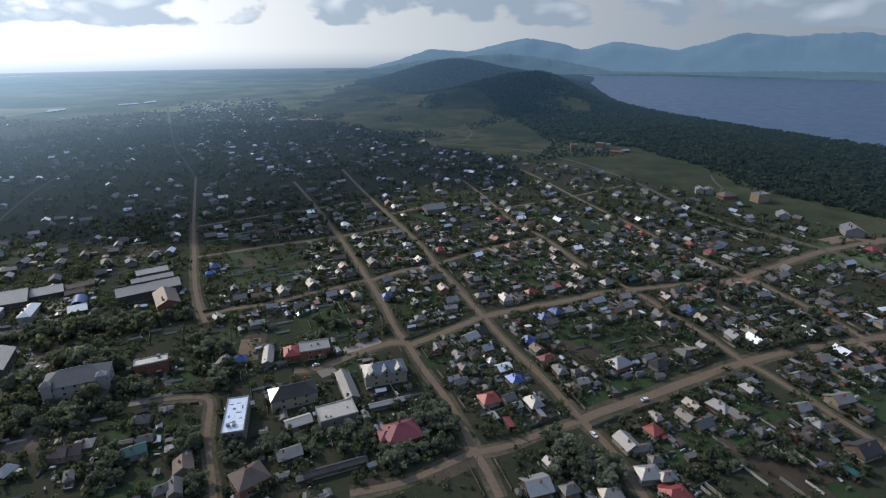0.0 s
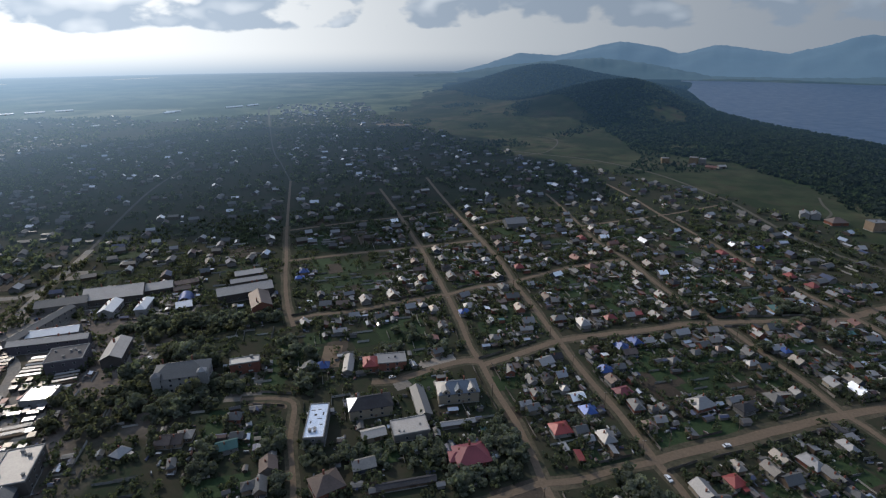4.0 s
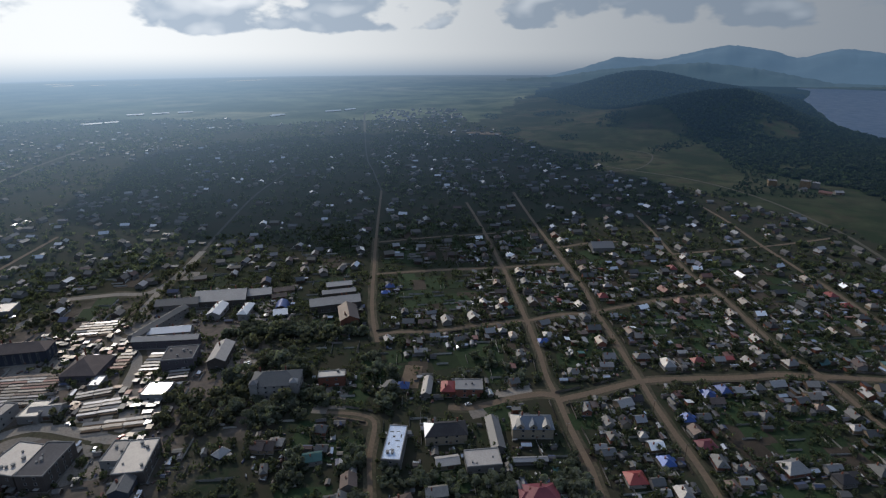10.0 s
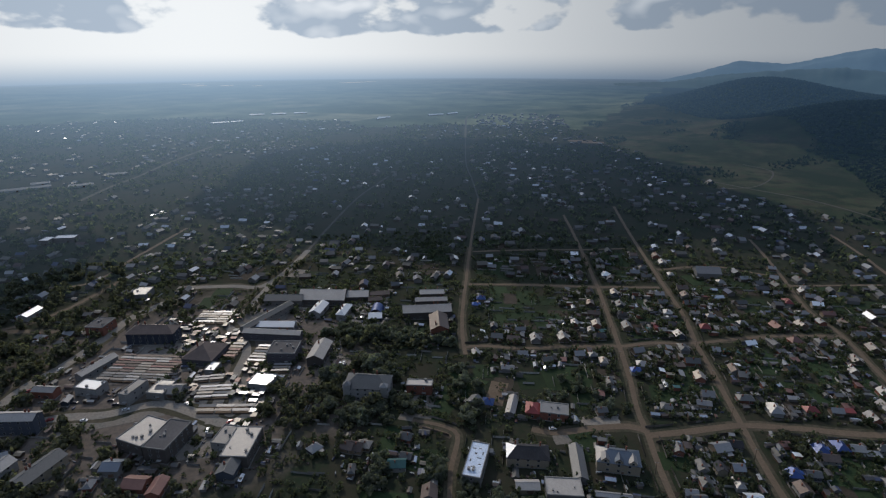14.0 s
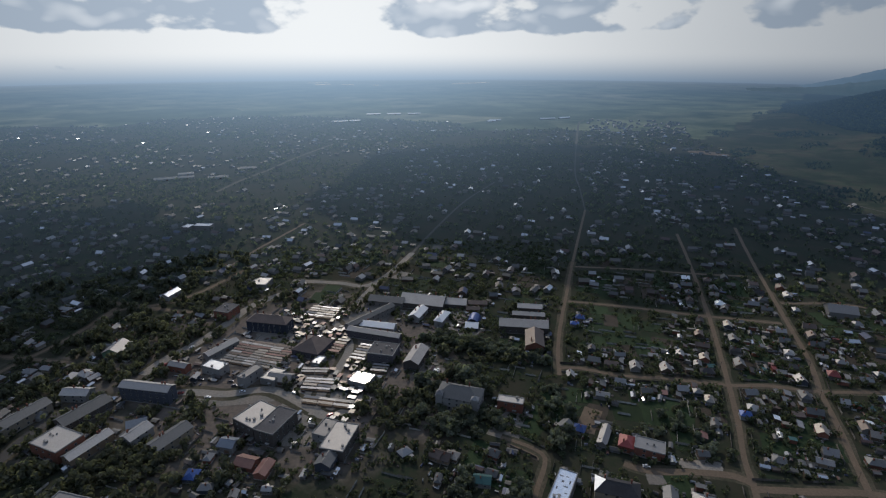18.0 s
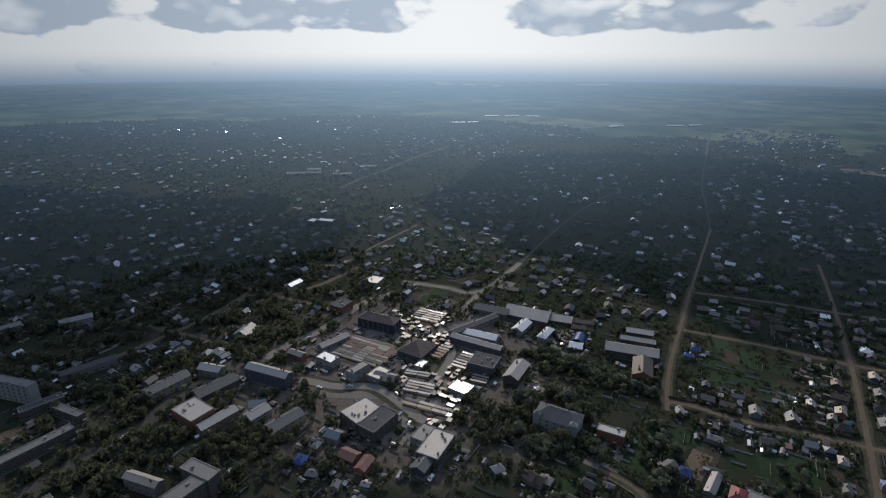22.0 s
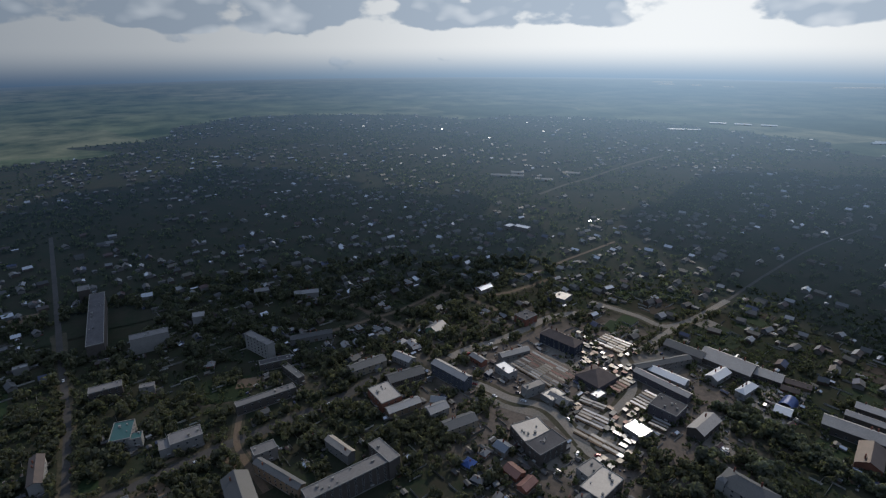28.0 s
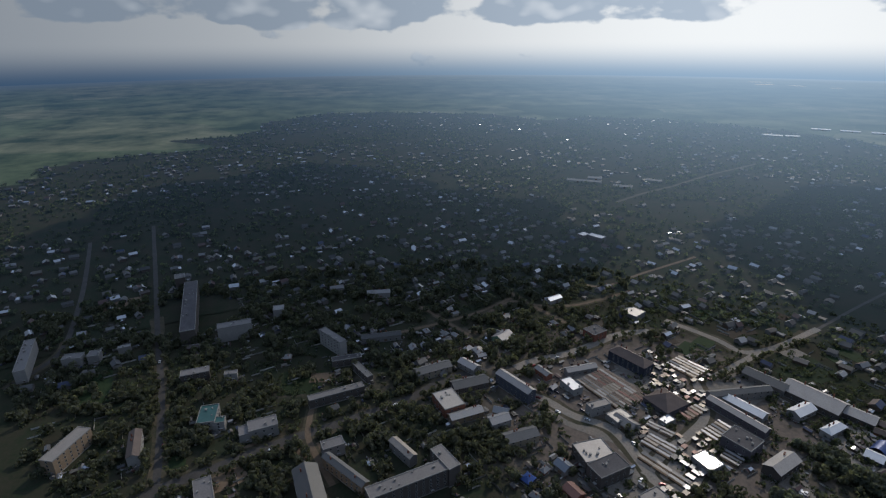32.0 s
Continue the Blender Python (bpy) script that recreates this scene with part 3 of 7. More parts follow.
land_sheet("ground", [0.5] + list(range(30, 541, 30)) + [564], 300, "LAND", "town ground of grass and bare soil with meadow and woodland floor")
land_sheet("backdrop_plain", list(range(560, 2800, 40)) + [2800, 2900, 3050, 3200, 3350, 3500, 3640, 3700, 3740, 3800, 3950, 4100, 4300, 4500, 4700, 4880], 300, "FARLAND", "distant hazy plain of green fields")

# the lake and the mountains behind it
lake_grid = [(x, y, -2.5) for y in range(-200, 3801, 200) for x in range(400, 3401, 200)]
cols, lines = 16, 21
me = make_mesh("water", lake_grid, [(j * cols + i, j * cols + i + 1, (j + 1) * cols + i + 1, (j + 1) * cols + i) for j in range(lines - 1) for i in range(cols - 1) if math.hypot(400 + 200 * i + 200, -200 + 200 * j + 200) < 3900], ["WATER"])
tagged(new("water", me), "wide blue-grey lake lying calm behind the wooded shore", "lake", kind="structure")


def mountains(name, bearings, heights, near, far, seed, material, label):
    """A chain of ridges along the horizon: bearings in degrees, heights in metres."""
    cols, rows = 400, 16
    verts = []
    for i in range(cols):
        az = -14 + 92 * i / (cols - 1)
        top = 1.06 * np.mean([np.interp(az + e, bearings, heights) for e in (-0.5, -0.25, 0, 0.25, 0.5)])
        top += 6 * noise.noise((az * 0.9, 3.0, seed)) + 7 * noise.noise((az * 2.6, 1.0, seed)) + 2.0 * noise.noise((az * 7, 1.0, seed))
        for j in range(rows):
            s = j / (rows - 1)
            r = near + (far - near) * s
            rough = 1 + 0.5 * (1 - s) * noise.noise((az * 0.45, s * 3, seed))
            verts.append((r * math.sin(radians(az)), r * math.cos(radians(az)), max(top, 0.0) * math.sin(s * math.pi / 2) ** 1.2 * rough - 6))
    faces = [(i * rows + j, (i + 1) * rows + j, (i + 1) * rows + j + 1, i * rows + j + 1) for i in range(cols - 1) for j in range(rows - 1)]
    me = make_mesh(name, verts, faces, [material])
    me.polygons.foreach_set("use_smooth", [True] * len(faces))
    tagged(new(name, me), label, "mountains", kind="structure")


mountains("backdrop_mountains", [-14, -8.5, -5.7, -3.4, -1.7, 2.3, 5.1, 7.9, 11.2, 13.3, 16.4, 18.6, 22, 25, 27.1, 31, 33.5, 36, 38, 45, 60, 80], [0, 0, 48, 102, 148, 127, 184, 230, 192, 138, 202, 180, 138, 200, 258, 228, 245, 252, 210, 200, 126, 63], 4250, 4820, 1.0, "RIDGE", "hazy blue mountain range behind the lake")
mountains("backdrop_foothills", [-14, -7, -3, 2, 6, 10, 14, 16, 18, 24, 30, 38, 50, 80], [0, 24, 72, 102, 120, 92, 42, 14, 8, 10, 25, 32, 20, 10], 3720, 4200, 5.0, "FOOTHILL", "low foothills on the far lake shore under painted blue haze")

# clouds above the town
def cloud(poly, height, label, seed, count):
    """A heaped cloud whose shade falls on the given stretch of ground."""
    r = random.Random(seed)
    shift = height / math.tan(radians(SUN_HEIGHT))
    xs, ys = [p[0] for p in poly], [p[1] for p in poly]
    bm = bmesh.new()
    made = 0
    while made < count:
        x, y = r.uniform(min(xs), max(xs)), r.uniform(min(ys), max(ys))
        if not inside(poly, np.array(x), np.array(y)):
            continue
        made += 1
        s = r.uniform(45, 105)
        m = Matrix.Translation((x + shift * sun_way.x / 0.829, y + shift * sun_way.y / 0.829, height + r.uniform(0, 60))) @ Matrix.Diagonal((s * r.uniform(0.8, 1.3), s * r.uniform(0.8, 1.3), s * 0.45, 1))
        bmesh.ops.create_icosphere(bm, subdivisions=2, radius=1.0, matrix=m)
    for v in bm.verts:
        v.co += Vector((noise.noise(v.co * 0.03), noise.noise(v.co * 0.03 + Vector((9, 0, 0))), noise.noise(v.co * 0.03 + Vector((0, 9, 0))))) * 18
    me = bpy.data.meshes.new("cloud")
    bm.to_mesh(me)
    bm.free()
    me.polygons.foreach_set("use_smooth", [True] * len(me.polygons))
    me.materials.append(MATS["CLOUD"])
    tagged(new("backdrop_cloud", me), label, "cloud", kind="structure")


cloud([(-520, 480), (-425, 465), (-340, 515), (-270, 600), (-180, 650), (-100, 690), (-20, 730), (10, 800), (-20, 900), (-190, 1110), (-400, 1390), (-640, 1230), (-790, 1070), (-860, 920), (-880, 780), (-640, 560)], 650, "broad heaped cloud shading the northern streets", 3, 145)
cloud([(-930, -430), (-1120, -340), (-1240, -150), (-860, 240), (-690, 280), (-620, 210), (-600, 70), (-520, 130), (-500, 75), (-500, -5), (-460, -115), (-450, -230), (-440, -330), (-640, -420)], 650, "heaped cloud shading the apartment quarter", 5, 120)
cloud([(20, 1500), (130, 1400), (240, 1440), (270, 1650), (300, 2000), (160, 2100), (20, 1900)], 650, "heaped cloud shading the wooded hill", 8, 60)


# ---- builders ----
def smooth_line(points, step=6.0):
    """A smooth line through the given points."""
    p = [Vector(q).to_2d() for q in points]
    p = [p[0] * 2 - p[1]] + p + [p[-1] * 2 - p[-2]]
    line = []
    for a, b, c, d in zip(p, p[1:], p[2:], p[3:]):
        n = max(2, int((c - b).length / step))
        for i in range(n):
            s = i / n
            line.append(0.5 * (2 * b + (c - a) * s + (2 * a - 5 * b + 4 * c - d) * s * s + (3 * b - a - 3 * c + d) * s ** 3))
    return line + [p[-2]]


def ribbon(line, width, z, ragged):
    left, right = [], []
    for i, q in enumerate(line):
        ahead = (line[min(i + 1, len(line) - 1)] - line[max(i - 1, 0)]).normalized()
        side = Vector((-ahead.y, ahead.x))
        a = width / 2 * (1 + ragged * noise.noise((q.x * 0.06, q.y * 0.06, 1.7)))
        b = width / 2 * (1 + ragged * noise.noise((q.x * 0.06, q.y * 0.06, 8.3)))
        left.append(q + side * a)
        right.append(q - side * b)
    n = len(line)
    v = [(*q, z + float(ground_z(*q)) * 1.02) for q in left] + [(*q, z + float(ground_z(*q)) * 1.02) for q in right] + [(*q, -0.2) for q in left] + [(*q, -0.2) for q in right]
    f = [(n + i, n + i + 1, i + 1, i) for i in range(n - 1)]
    f += [(i, i + 1, 2 * n + i + 1, 2 * n + i) for i in range(n - 1)] + [(n + i + 1, n + i, 3 * n + i, 3 * n + i + 1) for i in range(n - 1)]
    return v, f


DIRT, ASPHALT = "DIRT", "ASPHALT"


def street(name, points, width, surface):
    """A street with worn edges on a wider grassy verge."""
    k = len({id(s[3]) for s in LINES})
    line = smooth_line(points)
    LINES.append((name, points, width, line))
    for a, b in zip(points, points[1:]):
        STREETS.append((a, b, width))
    reach = next((i for i, q in enumerate(line) if q.length > FAR + 20), len(line) - 1) if line[0].length < FAR else 0
    reach = reach if line[-1].length > FAR + 20 else len(line) - 1
    if reach < len(line) - 1 and line[0].length < line[-1].length:
        v, f = ribbon(line[reach:], width, 0.16 + 0.002 * k, 0.1)
        tagged(new("backdrop_road", make_mesh("backdrop_road", v, f, ["FAR_" + surface])), "distant stretch of a straight street", "road", kind="structure")
        line = line[:reach + 1]
    if len(line) > 2:
        v, f = ribbon(line, width + (7 if width > 5 else 4.4), 0.045 + 0.0015 * k, 0.35)
        tagged(new("verge", make_mesh("verge", v, f, ["VERGE"])), "worn grass verge beside the street", "verge", kind="structure")
        v, f = ribbon(line, width, 0.12 + 0.002 * k, 0.22 if surface == "DIRT" else 0.08)
        label = "unpaved street of pale brown packed earth" if surface == "DIRT" else "grey asphalt street with dusty edges"
        tagged(new("road_" + name, make_mesh("road", v, f, [surface])), label, "road", kind="structure")


LINES = []
PLOTS = [0]


def plot(x, y, w, d, kind):
    """A cultivated or paved patch, a little higher than the ground, with uneven edges."""
    PLOTS[0] += 1
    gap, ang = street_gap(x, y)
    z = 0.03 + 0.0007 * PLOTS[0]
    n = 10
    edge = [(-1 + 2 * i / n, -1) for i in range(n)] + [(1, -1 + 2 * i / n) for i in range(n)] + [(1 - 2 * i / n, 1) for i in range(n)] + [(-1, 1 - 2 * i / n) for i in range(n)]
    v = []
    for i, (a, b) in enumerate(edge):
        s = 1 + 0.09 * noise.noise((a * 2 + x, b * 2 + y, 2.0))
        v.append((a * w / 2 * s, b * d / 2 * s, z))
    v += [(a, b, -0.1) for a, b, _ in v]
    m = len(edge)
    f = [tuple(range(m))] + [(i, m + i, m + (i + 1) % m, (i + 1) % m) for i in range(m)]
    ob = new({"LUSH": "lawn", "SOIL": "garden_bed", "CLAY": "bare_yard", "PAVED": "paved_yard"}[kind], make_mesh("plot", v, f, [kind]))
    ob.matrix_basis = pose(x, y, 0, 0, 0, ang)
    tagged(ob, {"LUSH": "patch of lush green grass between fences", "SOIL": "dug garden bed of dark soil", "CLAY": "bare yard of reddish-brown earth", "PAVED": "dusty paved yard of worn grey concrete"}[kind], "ground", kind="structure")


def facade(ob, w, d, h, storeys, sides=(0, 1, 2, 3), step=4.2, mesh=None, first=1.2):
    """Rows of windows round a building, each a part of its own."""
    tall = h / storeys
    for side in sides:
        length, off = (w, d / 2) if side % 2 == 0 else (d, w / 2)
        n = int((length - 1.5) / step)
        for s in range(storeys):
            for i in range(n):
                u = (i - (n - 1) / 2) * step
                m = pose(0, 0, 0, 0, 0, 90 * side) @ pose(u, -off - 0.01, s * tall + min(first, tall - 2.0), 0, 0, 0)
                part("window", mesh or WINDOW, ob, m)


def flat_block(x, y, w, d, angle, h, storeys, roof, wall, label):
    """A flat-roofed building: walls on a plinth, parapet, recessed roof deck, vents, windows and doors."""
    TAKEN.append((x, y, 0.5 * math.hypot(w, d) * 0.8))
    ob = thing("building", x, y, angle, label, "building")
    part("wall", wall_mesh(w, d, h, 0, wall, False, 0.6), ob)
    part("roof", boxes_mesh("roof", [(-w / 2 + 0.3, -d / 2 + 0.3, h - 0.6, w / 2 - 0.3, d / 2 - 0.3, h + 0.02)], [roof]), ob)
    part("parapet", boxes_mesh("parapet", ring_band(w + 0.24, d + 0.24, h - 0.25, h + 0.45, 0.4), ["CONCRETE" if roof != "MIRROR" else "PALE"]), ob)
    r = random.Random(int(x * 7 + y * 13))
    if roof not in ("MIRROR", "TANMETAL"):
        for i in range(min(9, max(1, int(w * d / 70)))):
            part("vent", VENT, ob, pose(r.uniform(-0.42, 0.42) * w, r.uniform(-0.35, 0.35) * d, h, 0, 0, 0) @ Matrix.Scale(r.uniform(0.6, 1.3), 4))
    if math.hypot(x, y) < 480:
        facade(ob, w, d, h, storeys, (0, 2) if min(w, d) < 9 and w > d else (1, 3) if min(w, d) < 9 else (0, 1, 2, 3), 5.0 if storeys > 2 else 5.6)
    part("door", DOOR, ob, pose(w * 0.18, -d / 2 - 0.01, 0.1))
    part("canopy", boxes_mesh("canopy", [(-1.3, -1.5, 2.55, 1.3, 0.0, 2.7)], ["CONCRETE"]), ob, pose(w * 0.18, -d / 2, 0.1))
    return ob


def pitched_block(x, y, w, d, angle, h, storeys, roof, wall, label, hip=False, name="building", category="building"):
    """A building with a gabled or hipped roof along its longer side."""
    if d > w:
        w, d, angle = d, w, angle + 90
    TAKEN.append((x, y, 0.5 * math.hypot(w, d) * 0.8))
    ob = thing(name, x, y, angle, label, category)
    rise = d * (0.24 if not hip else 0.30)
    part("wall", wall_mesh(w, d, h, rise, wall, not hip), ob)
    part("roof", roof_mesh(w, d, h, rise, 0.5, roof, d * 0.48 if hip else 0.0), ob)
    part("ridge_cap", boxes_mesh("ridge_cap", [(-w / 2 + (d * 0.48 if hip else 0), -0.16, h + rise - 0.04, w / 2 - (d * 0.48 if hip else 0), 0.16, h + rise + 0.07)], [roof if roof != "MIRROR" else "LIGHTMETAL"]), ob)
    r = random.Random(int(x * 5 + y * 3))
    if storeys >= 2 or h >= 4.5:
        for i in range(2 if w > 18 else 1):
            u = r.uniform(-0.35, 0.35) * w
            part("chimney", boxes_mesh("chimney", [(-0.4, -0.4, 0, 0.4, 0.4, rise + 1.2)], ["BRICK"]), ob, pose(u, d * 0.2, h - 0.1))
    if math.hypot(x, y) < 480 and storeys > 0 and h >= 3.5:
        facade(ob, w, d, h, storeys, (0, 2) if d < 8 else (0, 1, 2, 3), 5.0 if storeys > 2 else 5.6)
    part("door" if storeys > 1 else "gate", DOOR if storeys > 1 else GATE, ob, pose(w * 0.1, -d / 2 - 0.02, 0.05))
    return ob


def glint_sheet(ob, w, d, h, sheet="MIRROR"):
    """A bright metal sheet added over one hip, standing in for its glint."""
    rise, a, b = d * 0.30, w / 2 + 0.5, d / 2 + 0.5
    lo = h - rise * 0.5 / (d / 2)
    top = (-a + d * 0.48, 0.0, h + rise)
    out = Vector((-rise, 0, d * 0.48)).normalized() * 0.06
    v = [Vector((-a, -b, lo)) + out, Vector((-a, b, lo)) + out, Vector(top) + out]
    v += [q - out * 0.8 for q in v]
    part("roof_end", make_mesh("roof_end", v, [(0, 2, 1), (3, 4, 5), (0, 1, 4, 3), (1, 2, 5, 4), (2, 0, 3, 5)], [sheet]), ob, None, "bright metal sheet for the hip's glint")


def mansion(x, y, w, d, angle, h, roof, wall, label):
    """A broad house with three gabled dormers on its front slope."""
    ob = pitched_block(x, y, w, d, angle, h, 2, roof, wall, label, True, "mansion", "house")
    glint_sheet(ob, w, d, h, "LIGHTMETAL")
    rise = d * 0.30
    for u in (-0.32, 0.0, 0.32):
        v = [(-2.0, -d / 2 - 0.2, h - 0.6), (2.0, -d / 2 - 0.2, h - 0.6), (2.0, -d / 2 - 0.2, h + 1.4), (0, -d / 2 - 0.2, h + 3.2), (-2.0, -d / 2 - 0.2, h + 1.4), (-2.0, -0.6, h - 0.6), (2.0, -0.6, h - 0.6), (2.0, -0.6, h + 1.4), (0, -0.6, h + 3.2), (-2.0, -0.6, h + 1.4)]
        dormer = part("dormer", make_mesh("dormer", v, [(0, 1, 2, 3, 4), (1, 6, 7, 2), (5, 0, 4, 9), (5, 9, 8, 7, 6)], [wall]), ob, pose(u * w, 0, 0))
        v = [(-2.4, -d / 2 - 0.6, h + 1.1), (0, -d / 2 - 0.6, h + 3.35), (2.4, -d / 2 - 0.6, h + 1.1), (-2.4, -0.4, h + 1.1), (0, -0.4, h + 3.35), (2.4, -0.4, h + 1.1)]
        v += [(a, b, c - 0.15) for a, b, c in v]
        part("dormer_roof", make_mesh("dormer_roof", v, [(0, 1, 4, 3), (1, 2, 5, 4), (6, 9, 10, 7), (7, 10, 11, 8), (0, 6, 7, 1), (1, 7, 8, 2), (0, 3, 9, 6), (2, 8, 11, 5)], ["LIGHTMETAL" if u else roof]), dormer)
        part("window", WINDOW, dormer, pose(0, -d / 2 - 0.22, h - 0.1))


def hotel(x, y, w, d, angle, h, storeys, roof, wall, label):
    """A three-storey hostel with two small corner turrets."""
    ob = pitched_block(x, y, w, d, angle, h, storeys, roof, wall, label, True, "hostel", "building")
    for sx in (-1, 1):
        turret = part("turret", boxes_mesh("turret", [(-2.2, -1.0, 0, 2.2, 2.6, h + 2.0)], [wall]), ob, pose(sx * (w / 2 - 2.6), -d / 2 + 0.3, 0))
        v = [(-2.6, -1.4, h + 2.0), (2.6, -1.4, h + 2.0), (2.6, 3.0, h + 2.0), (-2.6, 3.0, h + 2.0), (0, 0.8, h + 4.2)]
        part("turret_roof", make_mesh("turret_roof", v, [(0, 1, 4), (1, 2, 4), (2, 3, 4), (3, 0, 4), (3, 2, 1, 0)], ["LIGHTMETAL"]), turret)


def hangar(x, y, w, d, angle, h, roof, label):
    """A rounded tent hangar: a thick half barrel on low kerbs."""
    TAKEN.append((x, y, max(w, d) / 2))
    ob = thing("hangar", x, y, angle, label, "hangar")
    n, v = 14, []
    for yy in (-d / 2, d / 2):
        for s in (1.0, 0.96):
            v += [(w / 2 * s * math.cos(math.pi * i / n), yy, (h + 2) * s * math.sin(math.pi * i / n)) for i in range(n + 1)]
    k = n + 1
    f = [(i, 2 * k + i, 2 * k + i + 1, i + 1) for i in range(n)] + [(k + i, k + i + 1, 3 * k + i + 1, 3 * k + i) for i in range(n)]
    f += [(i, i + 1, k + i + 1, k + i) for i in range(n)] + [(2 * k + i, 3 * k + i, 3 * k + i + 1, 2 * k + i + 1) for i in range(n)]
    part("shell", make_mesh("shell", v, f, [roof]), ob)
    part("end_wall", make_mesh("end_wall", [(w / 2 * 0.95 * math.cos(math.pi * i / n), d / 2 - 0.3, (h + 2) * 0.95 * math.sin(math.pi * i / n)) for i in range(n + 1)], [tuple(range(n, -1, -1))], [roof]), ob)


ROOF_WORDS = {"LIGHTMETAL": "pale grey metal", "GREYSLATE": "weathered grey slate", "BLUEMETAL": "bright blue metal", "REDMETAL": "red metal", "MAROON": "maroon tiled", "BROWNMETAL": "rusty brown", "TANMETAL": "faded tan", "DARKSLATE": "dark slate", "TEAL": "teal-green", "MIRROR": "shining white metal", "REDBROWN": "worn red-brown", "GLOSSMETAL": "shining grey metal"}
WALL_WORDS = {"PLASTER": "grey plaster", "PALE": "whitewashed", "CREAM": "cream", "BRICK": "brick", "WOOD": "dark timber", "TAN": "tan", "BLUEWALL": "blue-painted", "GREENWALL": "green-painted"}


def cottage(x, y, w, d, roof, wall=None, near=True):
    """A small one-storey house in line with its street."""
    r = random.Random(int(x * 11 + y * 17))
    wall = wall or r.choice(["PLASTER", "PALE", "CREAM", "BRICK", "WOOD", "PALE", "WOOD", "TAN", "BLUEWALL"])
    gap, ang = street_gap(x, y)
    if gap < 3:
        return
    if d > w:
        w, d, ang = d, w, ang + 90
    if r.random() < 0.45:
        ang += 90
    TAKEN.append((x, y, 0.42 * math.hypot(w, d)))
    hip = roof in ("REDMETAL", "MAROON", "BLUEMETAL") or r.random() < 0.3
    h, rise = r.uniform(2.9, 3.5), d * r.uniform(0.27, 0.38)
    ob = thing("house", x, y, ang + r.uniform(-4, 4), "small %s house with a %s roof" % (WALL_WORDS.get(wall, "plain"), ROOF_WORDS[roof]), "house", "cottages of the town")
    part("wall", wall_mesh(w, d, h, rise, wall, not hip), ob)
    part("roof", roof_mesh(w, d, h, rise, 0.45, roof, d * 0.46 if hip else 0.0), ob)
    part("chimney", boxes_mesh("chimney", [(-0.3, -0.3, 0, 0.3, 0.3, rise * 0.9 + 0.9)], ["BRICK"]), ob, pose(r.uniform(-0.25, 0.25) * w, d * 0.15, h))
    if math.hypot(x, y) < 420:
        for side, u in ((0, -0.25), (0, 0.25), (1, 0.0), (2, 0.2)):
            off = d / 2 if side % 2 == 0 else w / 2
            part("window", SMALL_WINDOW, ob, pose(0, 0, 0, 0, 0, 90 * side) @ pose(u * w, -off - 0.01, 1.25))
    if r.random() < 0.5:
        e = w * 0.4
        v = [(-e / 2, 0, 2.5), (e / 2, 0, 2.5), (e / 2, -2.6, 2.0), (-e / 2, -2.6, 2.0)]
        annex = part("annex", boxes_mesh("annex", [(-e / 2, -2.4, -0.2, e / 2, 0, 2.0)], ["WOOD"]), ob, pose(w * 0.2, -d / 2 - 0.01, 0))
        part("annex_roof", make_mesh("annex_roof", v + [(a, b, c - 0.12) for a, b, c in v], [(3, 2, 1, 0), (4, 5, 6, 7), (0, 1, 5, 4), (1, 2, 6, 5), (2, 3, 7, 6), (3, 0, 4, 7)], [roof]), annex)


SHEDS = [0]


def shed(x, y, w, d, ang, roof, wall):
    """A lean-to shed with a single sloping roof."""
    SHEDS[0] += 1
    TAKEN.append((x, y, 0.4 * math.hypot(w, d)))
    ob = thing("shed", x, y, ang, "lean-to %s shed with a %s roof" % (WALL_WORDS.get(wall, "plain"), ROOF_WORDS[roof]), "shed", "sheds in the yards")
    a, b = w / 2, d / 2
    v = [(-a, -b, -0.2), (a, -b, -0.2), (a, b, -0.2), (-a, b, -0.2), (-a, -b, 2.0), (a, -b, 2.0), (a, b, 2.7), (-a, b, 2.7)]
    part("wall", make_mesh("wall", v, BOX_FACES, [wall]), ob)
    v = [(-a - 0.3, -b - 0.3, 1.96), (a + 0.3, -b - 0.3, 1.96), (a + 0.3, b + 0.3, 2.78), (-a - 0.3, b + 0.3, 2.78)]
    part("roof", make_mesh("roof", v + [(p, q, z + 0.14) for p, q, z in v], BOX_FACES, [roof]), ob)


def leaf_cloud(seed, count, lobes, size, squash=0.8):
    """Quads of foliage gathered in lobes round the origin, of about unit radius."""
    g = np.random.RandomState(seed)
    mid = g.normal(0, 0.42, (lobes, 3)) * (1, 1, squash)
    reach = g.uniform(0.32, 0.55, lobes)
    pick = g.randint(0, lobes, count)
    way = g.normal(0, 1, (count, 3))
    way /= np.linalg.norm(way, axis=1)[:, None]
    pos = mid[pick] + way * (reach[pick] * g.uniform(0.75, 1.1, count))[:, None] * (1, 1, squash)
    a = np.cross(way + g.normal(0, 0.5, (count, 3)), g.normal(0, 1, (count, 3)))
    a /= np.linalg.norm(a, axis=1)[:, None]
    b = np.cross(way, a)
    b /= np.linalg.norm(b, axis=1)[:, None] + 1e-9
    s = (size * g.uniform(0.6, 1.3, count))[:, None]
    return np.stack([pos - a * s - b * s * 0.8, pos + a * s - b * s * 0.6, pos + a * s * 0.8 + b * s, pos - a * s * 0.7 + b * s * 0.9], 1)


